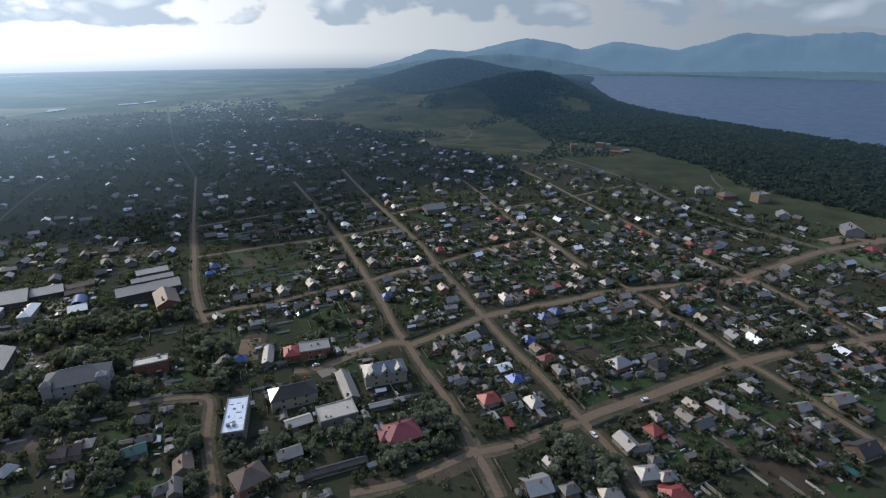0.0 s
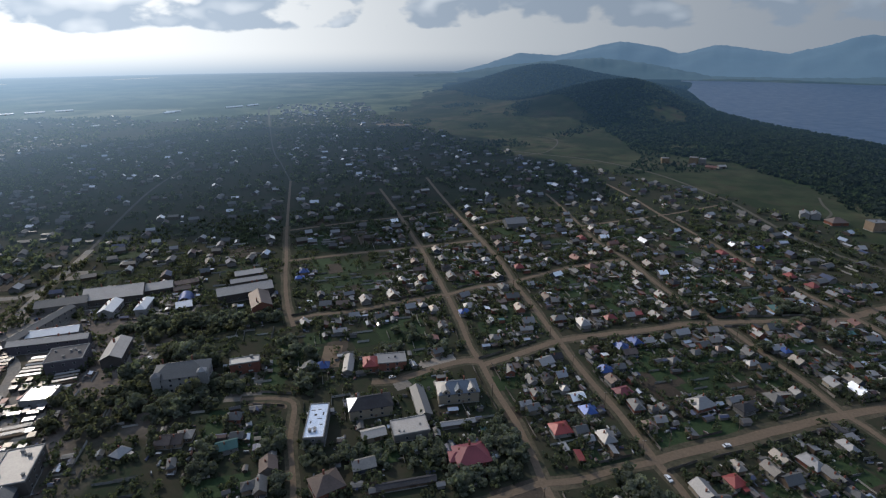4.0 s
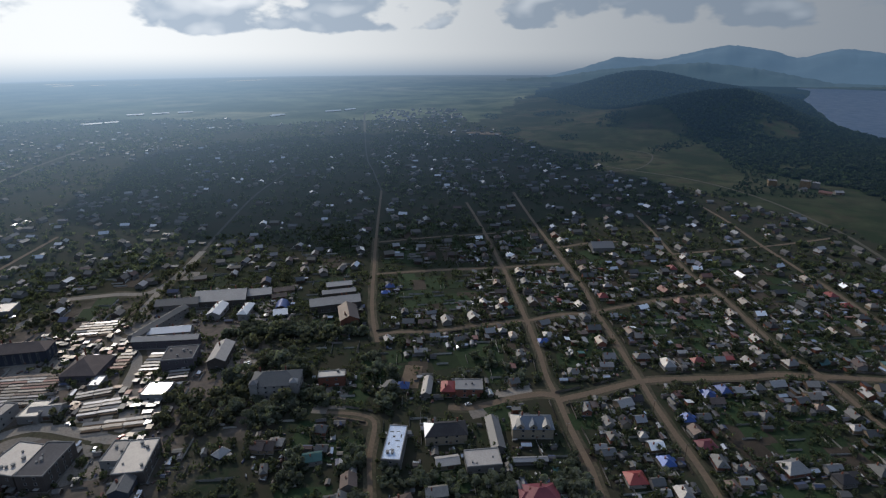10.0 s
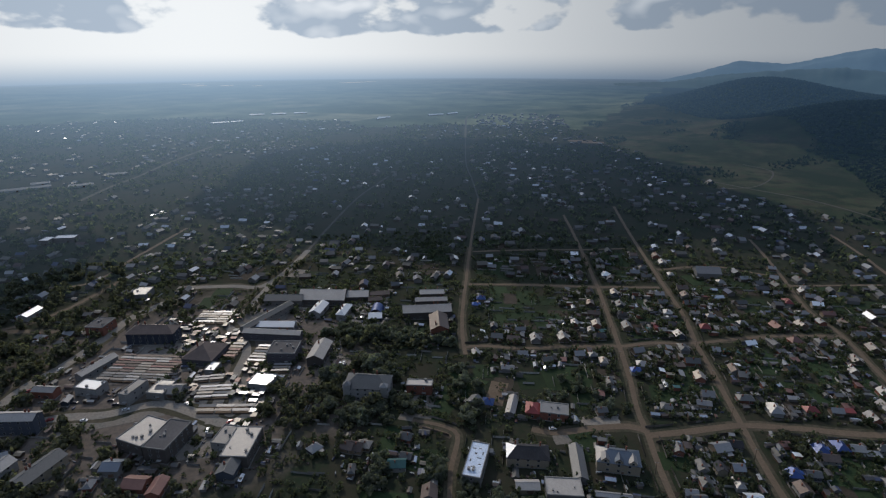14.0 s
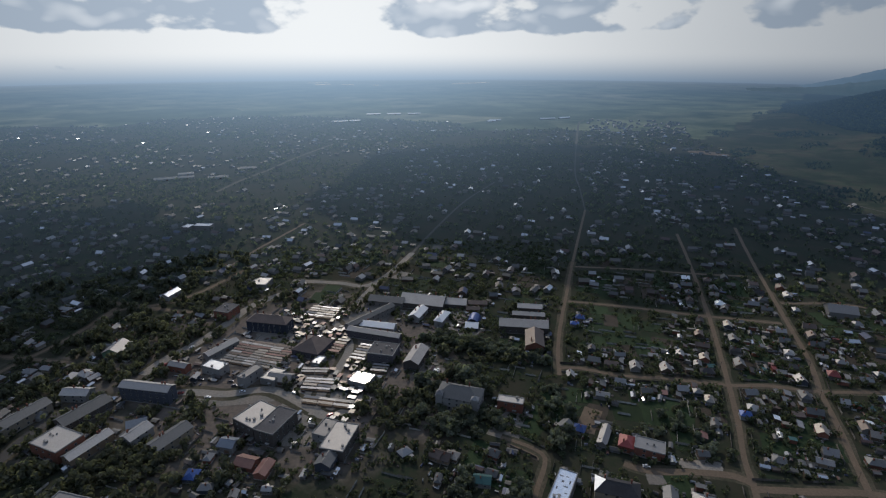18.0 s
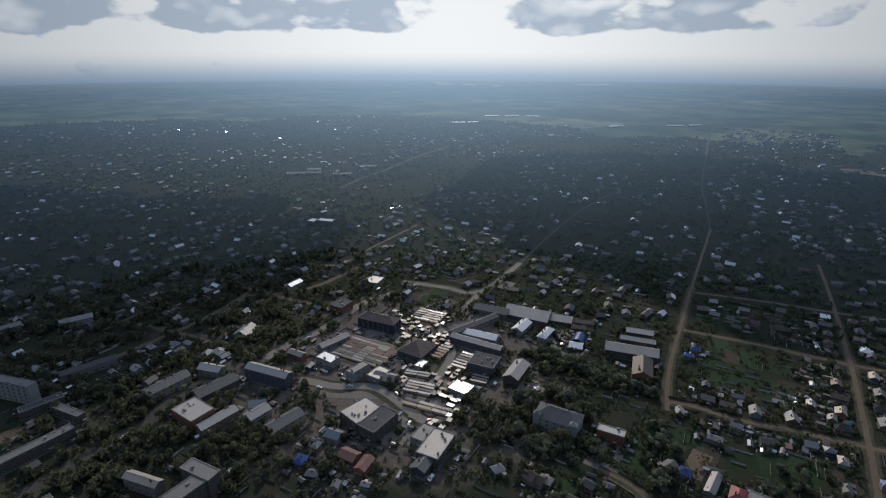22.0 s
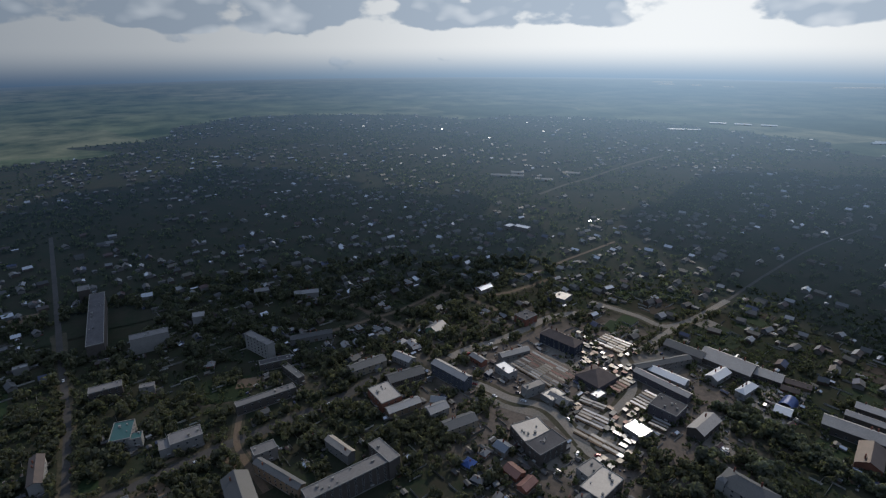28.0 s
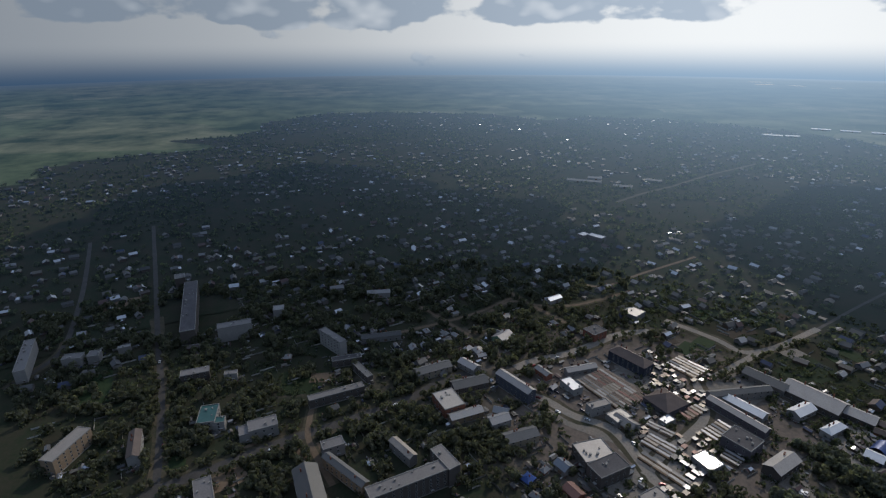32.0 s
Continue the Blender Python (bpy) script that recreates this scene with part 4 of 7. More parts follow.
CROWNS = []
for n in range(6):
    q = leaf_cloud(20 + n, 620, 10 + n, 0.15, 0.85)
    q[:, :, 2] += 1.05
    CROWNS.append(quad_mesh("crown", q * (3.1, 3.1, 3.0), "LEAF"))
TRUNKS = []
for n in range(3):
    bm = bmesh.new()
    for a, b, r0, r1 in [((0, 0, -0.3), (0.1, 0, 3.2), 0.24, 0.15), ((0.1, 0, 2.2), (1.0, 0.5, 4.4), 0.11, 0.05), ((0.1, 0, 2.4), (-0.9, 0.4, 4.6), 0.10, 0.04), ((0.1, 0, 3.0), (0.2, -0.8, 5.2), 0.10, 0.04)]:
        a, b = Vector(a), Vector(b)
        m = Matrix.Translation((a + b) / 2) @ (b - a).to_track_quat("Z", "Y").to_matrix().to_4x4() @ Matrix.Rotation(n, 4, "Z")
        bmesh.ops.create_cone(bm, segments=7, radius1=r0, radius2=r1, depth=(b - a).length, matrix=m, cap_ends=True)
    me = bpy.data.meshes.new("trunk")
    bm.to_mesh(me)
    bm.free()
    me.materials.append(MATS["BARK"])
    TRUNKS.append(me)

TREES = [0]
EXTRA_TREES = []  # trees past the countable ones, joined later


def tree(x, y, h):
    if TREES[0] >= 300:
        EXTRA_TREES.append((x, y, h))
        return
    TREES[0] += 1
    n = TREES[0]
    ob = thing("tree", x, y, rnd.uniform(0, 360), "leafy broad tree with an uneven dark green crown", "tree", "trees of the town", 0.0, h / 6.8)
    part("trunk", TRUNKS[n % 3], ob)
    part("crown", CROWNS[n % 6], ob, pose(0, 0, 0.2, 0, 0, 37 * n))


def grove(x, y, radius, count, height):
    made = 0
    for _ in range(count * 6):
        a, r = rnd.uniform(0, 2 * math.pi), radius * math.sqrt(rnd.random())
        px, py = x + r * math.cos(a), y + r * math.sin(a)
        if street_gap(px, py)[0] > 2.5 and free(px, py, 0.5):
            tree(px, py, height * rnd.uniform(0.75, 1.2))
            made += 1
        if made >= count:
            return


POST = boxes_mesh("post", [(-0.05, -0.05, 0, 0.05, 0.05, 2.5)], ["CONCRETE"])


def stall_rows(x, y, w, d, angle, rows, bright=False):
    """Rows of market stalls: each a long table under a sloping sheet roof on posts."""
    TAKEN.append((x, y, 0.4 * math.hypot(w, d)))
    step = d / rows
    base = pose(x, y, 0, 0, 0, angle)
    for j in range(rows):
        n = max(1, int(w / 9))
        sheet = rnd.choice(["TANMETAL", "LIGHTMETAL", "BROWNMETAL", "BROWNMETAL", "TANMETAL", "GREYSLATE", "REDBROWN"] if not bright else ["LIGHTMETAL", "GLOSSMETAL", "TANMETAL", "LIGHTMETAL"])
        for i in range(n):
            lw = w / n - rnd.uniform(0.1, 0.6)
            depth = min(step * 0.5, 3.0)
            p = base @ Vector(((i + 0.5) * w / n - w / 2, (j + 0.5) * step - d / 2, 0))
            ob = thing("market_stall", p.x, p.y, angle + rnd.uniform(-1, 1), "long market stall under a faded sheet roof", "market stall", "stalls of the open market")
            hh = 2.6
            lift = rnd.uniform(-0.15, 0.25)
            v = [(-lw / 2, -depth / 2, hh + lift), (lw / 2, -depth / 2, hh + lift), (lw / 2, depth / 2, hh + lift + 0.3), (-lw / 2, depth / 2, hh + lift + 0.3)]
            part("roof", make_mesh("roof", v + [(p, q, c + 0.1) for p, q, c in v], BOX_FACES, [sheet if rnd.random() < 0.7 else rnd.choice(["TANMETAL", "LIGHTMETAL", "PALE" if bright else "BROWNMETAL"])]), ob)
            part("counter", boxes_mesh("counter", [(-lw / 2 + 0.3, -depth / 2 + 0.3, 0, lw / 2 - 0.3, depth / 2 - 0.3, 1.0)], ["WOOD"]), ob)
            for sx in (-1, 1):
                for sy in (-1, 1):
                    part("post", POST, ob, pose(sx * (lw / 2 - 0.2), sy * (depth / 2 - 0.2), 0))


def profile_mesh(name, outline, width, material):
    n = len(outline)
    v = [(x, -width / 2, z) for x, z in outline] + [(x, width / 2, z) for x, z in outline]
    return make_mesh(name, v, [tuple(range(n)), tuple(range(2 * n - 1, n - 1, -1))] + [((i + 1) % n, i, n + i, n + (i + 1) % n) for i in range(n)], [material])


CAR_BODY = {m: profile_mesh("body", [(-2.1, 0.35), (2.1, 0.35), (2.15, 0.7), (1.9, 0.88), (1.0, 0.95), (-1.5, 0.98), (-2.1, 0.9)], 1.7, m) for m in ("CARWHITE", "CARDARK", "CARRED")}
CAR_TOP = {m: profile_mesh("top", [(0.55, 1.40), (-1.05, 1.42), (-1.0, 1.34), (0.5, 1.34)], 1.45, m) for m in ("CARWHITE", "CARDARK", "CARRED")}
CAR_GLASS = profile_mesh("cabin_glass", [(1.05, 0.94), (0.55, 1.36), (-1.05, 1.38), (-1.6, 0.96)], 1.5, "GLASS")
bm = bmesh.new()
bmesh.ops.create_cone(bm, segments=14, radius1=0.32, radius2=0.32, depth=0.2, cap_ends=True, matrix=Matrix.Rotation(radians(90), 4, "X"))
WHEEL = bpy.data.meshes.new("wheel")
bm.to_mesh(WHEEL)
bm.free()
WHEEL.materials.append(MATS["RUBBER"])


def car(x, y):
    r = random.Random(int(x * 3 + y))
    paint = r.choice(["CARWHITE", "CARWHITE", "CARDARK", "CARRED"])
    ob = thing("car", x, y, street_gap(x, y)[1] + r.choice([0, 180]), {"CARWHITE": "white", "CARDARK": "dark", "CARRED": "red"}[paint] + " saloon car parked on the street", "car", "parked cars", 0.13)
    part("body", CAR_BODY[paint], ob)
    part("cabin_glass", CAR_GLASS, ob)
    part("top", CAR_TOP[paint], ob)
    for sx in (-1.3, 1.3):
        for sy in (-0.8, 0.8):
            part("wheel", WHEEL, ob, pose(sx, sy, 0.32))



def kiosk(x, y, w, d, ang, roof, wall):
    """A small trading container with a flat overhanging roof and a hatch."""
    ob = thing("kiosk", x, y, ang, "small trading kiosk with a %s roof" % ROOF_WORDS[roof], "kiosk", "kiosks of the market")
    part("wall", boxes_mesh("wall", [(-w / 2, -d / 2, 0, w / 2, d / 2, 2.5)], [wall]), ob)
    part("roof", boxes_mesh("roof", [(-w / 2 - 0.25, -d / 2 - 0.5, 2.5, w / 2 + 0.25, d / 2 + 0.2, 2.66)], [roof]), ob)
    part("hatch", boxes_mesh("hatch", [(-w / 2 + 0.4, -d / 2 - 0.05, 1.0, w / 2 - 0.4, -d / 2, 2.1)], ["GLASS"]), ob)


# streets and lanes
street("main_street", [(80, 166), (75, 192), (66, 214), (53, 250), (38, 285), (25, 320), (5, 376), (-9, 413), (-23, 458), (-52, 528), (-108, 664), (-154, 782)], 3.7, DIRT)
street("west_street", [(22, 166), (17, 182), (13, 192), (10, 203), (0, 231), (-13, 259), (-23, 283), (-33, 305), (-44, 338), (-60, 379), (-89, 450), (-117, 515), (-166, 623), (-205, 704)], 3.6, DIRT)
street("link_lane", [(13, 192), (28, 196), (46, 205), (66, 214)], 3.7, DIRT)
street("yard_lane", [(13, 192), (3, 186), (-12, 177), (-23, 172), (-39, 168)], 3.6, DIRT)
street("cross_street", [(-163, 320), (-152, 329), (-124, 340), (-96, 359), (-60, 379), (-41, 395), (-9, 413), (20, 437), (57, 463), (92, 481)], 3.7, DIRT)
street("cross_street", [(-23, 283), (0, 300), (25, 320), (55, 333), (89, 346), (112, 357), (144, 365), (176, 372), (239, 385)], 4.9, DIRT)
street("school_lane", [(-23, 286), (-34, 286), (-50, 276), (-62, 266), (-73, 258), (-85, 255)], 5, DIRT)
street("wide_road", [(66, 214), (76, 220), (102, 232), (132, 247), (168, 264), (206, 278), (247, 289), (275, 295), (325, 307)], 5.5, DIRT)
street("long_street", [(23, 711), (36, 665), (53, 599), (70, 525), (92, 481), (108, 430), (122, 391), (139, 362), (155, 318), (165, 291), (171, 267), (177, 257), (183, 240), (190, 219), (199, 195), (203, 178)][::-1], 3.4, DIRT)
street("north_street", [(109, 782), (131, 718), (152, 638), (174, 566), (192, 507), (209, 451), (223, 418), (236, 388), (248, 348), (257, 314), (260, 293)][::-1], 3.9, DIRT)
street("branch_road", [(236, 388), (277, 412), (306, 430), (351, 452), (413, 475), (464, 491)], 6.5, DIRT)
street("shore_road", [(-64, 1039), (22, 998), (95, 966), (152, 915), (202, 842), (240, 745), (255, 690), (266, 612), (275, 566), (292, 517), (318, 482), (335, 452), (356, 400)][::-1], 4.5, "TRACK")
street("meadow_track", [(-41, 964), (29, 1028), (53, 1162), (3, 1214)], 3, "TRACK")
street("meadow_track", [(333, 640), (352, 668), (360, 705), (372, 742)], 3, "TRACK")
street("straight_road", [(-158, 311), (-174, 337), (-194, 376), (-221, 436), (-256, 514), (-303, 623), (-348, 728)], 3.1, DIRT)
street("far_road", [(-348, 728), (-420, 850), (-493, 972), (-655, 1287)], 2.2, ASPHALT)
street("far_road", [(-655, 1287), (-752, 1480), (-855, 1690), (-880, 1775)], 6.0, "TRACK")
street("far_highway", [(-873, 417), (-922, 492), (-965, 575), (-1040, 697), (-1128, 870)], 7, "TRACK")
street("cross_lane", [(-251, 512), (-197, 548), (-147, 576), (-99, 607)], 3.6, DIRT)
street("cross_lane", [(-214, 428), (-164, 454), (-108, 480), (-50, 510)], 3.6, DIRT)
street("cross_lane", [(55, 572), (116, 608), (166, 638), (235, 687)], 3.6, DIRT)
street("cross_lane", [(-59, 556), (-10, 594), (45, 594)], 3.6, DIRT)
street("south_lane", [(-91, 160), (-101, 181), (-112, 203), (-119, 224), (-125, 231), (-137, 231), (-152, 227)], 2.8, DIRT)
street("town_road", [(-356, 276), (-383, 334), (-397, 374), (-418, 425)], 6.5, "PAVED")
street("far_town_road", [(-418, 425), (-466, 528), (-518, 652), (-560, 791)], 3.2, ASPHALT)
street("market_street", [(-455, 284), (-414, 312), (-387, 327), (-396, 377)], 6.8, "PAVED")
street("bazaar_street", [(-391, 110), (-400, 130), (-407, 162), (-420, 194), (-434, 225), (-436, 258)], 8.5, "PAVED")
street("bazaar_lane", [(-258, 164), (-276, 187), (-290, 213), (-308, 237), (-336, 250), (-364, 259)], 6.8, "PAVED")
street("square_road", [(-360, 98), (-347, 120), (-323, 138), (-303, 162), (-269, 167), (-248, 170), (-246, 188), (-258, 204)], 7.6, "PAVED")
street("avenue", [(-265, -176), (-285, -154), (-302, -120), (-322, -78), (-337, -39), (-359, 13), (-382, 48), (-392, 84)], 8.5, ASPHALT)
street("park_street", [(-259, -147), (-291, -154), (-335, -167), (-391, -185), (-486, -221), (-625, -272), (-850, -355)], 5.1, ASPHALT)
street("diagonal_street", [(-416, -317), (-440, -308), (-476, -303), (-546, -324), (-636, -357), (-782, -417)], 5.1, ASPHALT)
street("cottage_lane", [(-463, 3), (-482, 61), (-499, 100), (-526, 140)], 3.6, DIRT)
street("cottage_lane", [(-519, 38), (-482, 61), (-448, 82)], 3.6, DIRT)
street("cottage_lane", [(-556, 134), (-507, 158), (-463, 181)], 4.3, DIRT)
street("cottage_lane", [(-584, 212), (-541, 249), (-572, 320), (-612, 411)], 4.3, DIRT)
street("cottage_lane", [(-491, 103), (-518, 138), (-503, 169), (-500, 207), (-524, 278)], 3.6, DIRT)
street("service_lane", [(-374, -60), (-333, -62), (-309, -55), (-276, -40)], 4.3, DIRT)
# larger buildings
# school yard and mansion
flat_block(-99.8, 209.0, 9.8, 26.6, 14, 7, 2, "BLUEWHITE", "PLASTER", "small two-storey block with a patched blue-white flat roof")
glint_sheet(pitched_block(-77.9, 228.8, 22.7, 11.6, 24, 6.5, 2, "DARKSLATE", "CREAM", "long two-storey school with a dark hipped roof", True), 22.7, 11.6, 6.5)
pitched_block(-70.3, 208.8, 11.7, 6.6, 29, 3.6, 1, "PALEROOF", "CREAM", "low yellowish garage row beside the school yard")
flat_block(-53.2, 215.6, 18.2, 12.0, 25, 4.5, 1, "PALEROOF", "PLASTER", "wide shed with a pale yellow sheet roof")
pitched_block(-52.1, 237.7, 6.9, 25.6, 23, 4, 1, "GREYSLATE", "PLASTER", "long shed with a grey roof")
mansion(-33.6, 248.8, 22.4, 12.2, 18, 7, "BLUEGREY", "CREAM", "large house with dormers and a blue-grey metal roof")
flat_block(-77.3, 273.2, 17.0, 11.0, 18, 6, 2, "LIGHTMETAL", "BRICK", "brick hall with a pale sheet roof")
pitched_block(-89.6, 269.0, 8.4, 10.8, 18, 5, 1, "REDMETAL", "BRICK", "red-roofed brick wing of the hall", True)
pitched_block(-103.2, 268.2, 5.5, 18.3, 14, 3, 1, "LIGHTMETAL", "PLASTER", "narrow shed with a light metal roof on a bare yard")
flat_block(-163.0, 253.7, 16.8, 7.0, 26, 8, 2, "LIGHTMETAL", "BRICK", "red brick block with a pale flat roof")
hotel(-192.1, 236.1, 29.3, 16.7, 24, 10, 3, "GREYSLATE", "PALE", "pale three-storey hostel with corner turrets and grey roof")
pitched_block(-29.9, 224.3, 17.5, 3.1, 21, 2.8, 1, "LIGHTMETAL", "PLASTER", "low long shed behind the mansion garden")
pitched_block(-47.0, 180.4, 26.4, 3.4, 22, 2.6, 1, "DARKSLATE", "WOOD", "long low outbuilding with a dark sheet roof")
pitched_block(-81.0, 172.6, 12.8, 11.8, 41, 5, 1, "BROWNMETAL", "BRICK", "large house with a dark brown hipped roof", True)
pitched_block(-20.2, 199.8, 15.5, 13.2, 23, 5.5, 2, "MAROON", "BRICK", "large house with a maroon tiled hipped roof", True)
pitched_block(-26.7, 198.2, 7.2, 6.4, 18, 4.5, 1, "MAROON", "BRICK", "maroon-roofed annex beside the large house", True)
pitched_block(-138.5, 688.8, 11.2, 5.9, 34, 5, 1, "LIGHTMETAL", "PLASTER", "pale long storage shed far along the street")
flat_block(366.5, 608.0, 16.5, 12.1, 16, 10, 3, "LIGHTMETAL", "TAN", "tan three-storey block standing alone by the wood")
pitched_block(313.0, 646.0, 9.0, 13.0, -18, 6, 2, "LIGHTMETAL", "PALE", "pale two-storey house at the edge of the meadow")
pitched_block(324.0, 645.0, 9.0, 13.0, -18, 6, 2, "GREYSLATE", "PALE", "grey-roofed twin house at the edge of the meadow")
pitched_block(336.0, 624.0, 18.0, 14.0, 10, 4, 1, "BROWNMETAL", "BRICK", "red brick villa under construction by the meadow", True)
pitched_block(391.3, 491.2, 15.5, 18.3, -18, 6, 1, "LIGHTMETAL", "PALE", "long pale house at the edge of the wood")
pitched_block(357.5, 546.0, 11.1, 15.0, -20, 4, 1, "LIGHTMETAL", "PALE", "pale-roofed house beside the shore road")
flat_block(225.0, 949.0, 12.0, 10.0, 0, 9, 3, "LIGHTMETAL", "TAN", "small tan house block at the foot of the hill")
flat_block(271.0, 951.0, 13.5, 12.0, -20, 11, 3, "LIGHTFELT", "TAN", "tan brick apartment block at the foot of the hill")
flat_block(285.0, 950.0, 10.0, 12.0, -23, 9, 3, "LIGHTMETAL", "PALE", "pale apartment block at the foot of the hill")
pitched_block(287.0, 909.0, 16.0, 9.0, -20, 4, 1, "REDBROWN", "TAN", "low tan house with a worn red roof by the wood")
pitched_block(306.0, 918.0, 12.0, 8.0, 15, 4, 1, "LIGHTMETAL", "PLASTER", "low plastered house with a pale roof by the wood")
pitched_block(262.0, 925.0, 11.0, 7.0, 40, 4, 1, "GREYSLATE", "PALE", "small pale house below the brick block")
pitched_block(-13.6, 563.5, 22.9, 17.1, 22, 6, 1, "LIGHTMETAL", "PALE", "wide grey-roofed hall among cottages")
# depots beside the straight road
pitched_block(-230.6, 384.9, 21.6, 8.9, 33, 6, 1, "PALEROOF", "GREYWALL", "depot shed with a pale sheet roof")
pitched_block(-223.2, 371.1, 28.0, 7.1, 33, 6, 1, "PALEROOF", "GREYWALL", "long depot shed with a light roof")
pitched_block(-215.9, 351.7, 40.8, 14.2, 34, 7, 1, "PALEROOF", "GREYWALL", "wide dark-walled depot with a pale sheet roof")
pitched_block(-196.0, 337.3, 14.4, 25.6, 33, 6, 1, "BROWNMETAL", "RUST", "depot wing with a rusty brown roof")
pitched_block(-269.8, 350.8, 11.9, 7.2, 38, 4, 1, "BROWNMETAL", "BRICK", "low workshop with a brown sheet roof")
pitched_block(-273.8, 362.9, 17.7, 7.6, 38, 4, 1, "BROWNMETAL", "WOOD", "low workshop with a rusty roof")
# market quarter
flat_block(-275.6, 134.9, 18.4, 22.2, 9, 9, 2, "PALEROOF", "GREYWALL", "department store with a light grey flat roof")
flat_block(-260.0, 138.7, 13.9, 24.3, 19, 10, 3, "DARKFELT", "GREYWALL", "stepped department store wing with a dark flat roof")
flat_block(-220.5, 156.6, 14.9, 24.7, 27, 8, 2, "PALEROOF", "GREYWALL", "long shop hall with a grey flat roof")
flat_block(-235.7, 157.6, 9.4, 15.9, 21, 6, 2, "LIGHTFELT", "PALE", "small office with rooftop units")
flat_block(-260.5, 209.0, 15.4, 13.7, 19, 5, 1, "MIRROR", "PALE", "market pavilion with a shining white metal roof")
pitched_block(-250.4, 255.0, 11.7, 25.0, 24, 7, 1, "PALEROOF", "GREYWALL", "warehouse with a light gabled roof")
flat_block(-273.1, 242.1, 20.5, 17.9, 28, 9, 2, "DARKFELT", "DARKWALL", "dark market building with a flat roof")
pitched_block(-324.4, 213.7, 22.8, 24.3, 22, 6, 1, "BROWNMETAL", "DARKWALL", "market hall with a dark brown hipped roof", True)
flat_block(-304.8, 204.1, 7.2, 10.8, 24, 4, 1, "WHITESHEET", "PALE", "kiosk with a shining roof beside the market hall")
pitched_block(-381.0, 211.0, 36.0, 14.0, 30, 10, 4, "BROWNMETAL", "NAVYWALL", "dark blue four-storey building with a brown hipped roof", True)
pitched_block(-326.4, 276.6, 7.4, 52.8, 1, 7, 2, "GREYSLATE", "PLASTER", "long grey-roofed wing of the trade school")
pitched_block(-301.2, 257.9, 45.9, 7.2, 24, 7, 2, "PALEROOF", "DARKWALL", "long narrow wing with a pale roof")
pitched_block(-310.9, 271.3, 30.2, 9.8, 28, 5, 1, "WHITESHEET", "PALE", "long workshop with a shining white roof")
pitched_block(-340.0, 310.0, 33.3, 12.9, 29, 6, 1, "GREYSLATE", "PLASTER", "dark wing closing the trade school yard")
pitched_block(-313.3, 331.8, 40.9, 21.5, 27, 6, 1, "PALEROOF", "GREYWALL", "long warehouse with a pale sheet roof")
pitched_block(-289.1, 349.8, 19.9, 13.3, 33, 5, 1, "PALEROOF", "GREYWALL", "lower warehouse extension with a grey roof")
pitched_block(-301.0, 311.0, 10.0, 20.4, 19, 5, 1, "WHITESHEET", "PALE", "white gabled hall in the depot yard")
pitched_block(-278.1, 317.3, 7.4, 19.7, 19, 6, 1, "WHITESHEET", "PALE", "white tent-shaped hall in the depot yard", True)
pitched_block(-250.5, 324.4, 10.6, 10.2, 33, 4, 1, "WHITESHEET", "BLUEWALL", "white-roofed shed with a blue hangar behind")
hangar(-257.4, 336.1, 11.0, 14.0, 27, 4, "BLUEMETAL", "rounded blue hangar tent in the depot yard")
flat_block(-354.5, 147.9, 16.7, 10.2, 19, 6, 1, "WHITESHEET", "PALE", "square shop with a bright metal roof")
pitched_block(-377.5, 164.5, 7.3, 28.1, 9, 5, 1, "LIGHTMETAL", "PALE", "long covered market hall with a pale roof")
pitched_block(-375.5, 130.8, 14.7, 6.6, 25, 6, 1, "LIGHTMETAL", "BRICK", "shop with a pale metal roof on the corner")
flat_block(-324.1, 158.4, 7.2, 17.8, 14, 8, 2, "LIGHTFELT", "PALE", "two-storey shop with rooftop vents")
flat_block(-312.7, 170.1, 11.8, 15.2, 22, 5, 1, "LIGHTMETAL", "PALE", "shop row with a pale sheet roof")
pitched_block(-356.8, 101.3, 36.5, 8.9, 31, 11, 3, "LIGHTMETAL", "BLUEWALL", "blue three-storey hall with a pale roof")
flat_block(-344.2, 44.8, 22.9, 17.2, 19, 9, 2, "PALEROOF", "RUST", "cinema hall with a light flat roof and reddish front")
pitched_block(-438.8, 110.5, 14.0, 17.1, 39, 5, 1, "LIGHTMETAL", "GREENWALL", "low hall with a pale greenish roof")
flat_block(-466.8, 255.0, 17.0, 17.8, 34, 6, 2, "LIGHTMETAL", "PALE", "pale office with a flat metal roof")
flat_block(-432.6, 199.4, 14.5, 16.8, 25, 8, 2, "DARKFELT", "BRICK", "brick house with a dark flat roof")
pitched_block(-510.9, 184.0, 8.2, 17.2, 25, 5, 1, "MIRROR", "PALE", "small house with a shining metal roof")
flat_block(-704.4, 291.8, 11.9, 14.9, 31, 6, 2, "MIRROR", "PALE", "far factory hall with a white roof")
flat_block(-693.6, 307.4, 24.0, 12.6, 37, 6, 2, "MIRROR", "PALE", "far long factory hall with a white roof")
pitched_block(-213.0, 140.4, 9.3, 10.0, 26, 6, 1, "GREYSLATE", "BLUEWALL", "blue-walled house with a grey roof")
pitched_block(-248.2, 111.2, 11.5, 8.8, 25, 4, 1, "REDBROWN", "BRICK", "low pink-roofed house with a worn roof")
pitched_block(-236.2, 115.0, 7.0, 11.7, 30, 4, 1, "REDBROWN", "BRICK", "low red-roofed house beside its neighbour")
pitched_block(-269.6, 112.0, 9.7, 8.8, 29, 5, 1, "BLUEGREY", "PALE", "house with a dull blue metal roof")
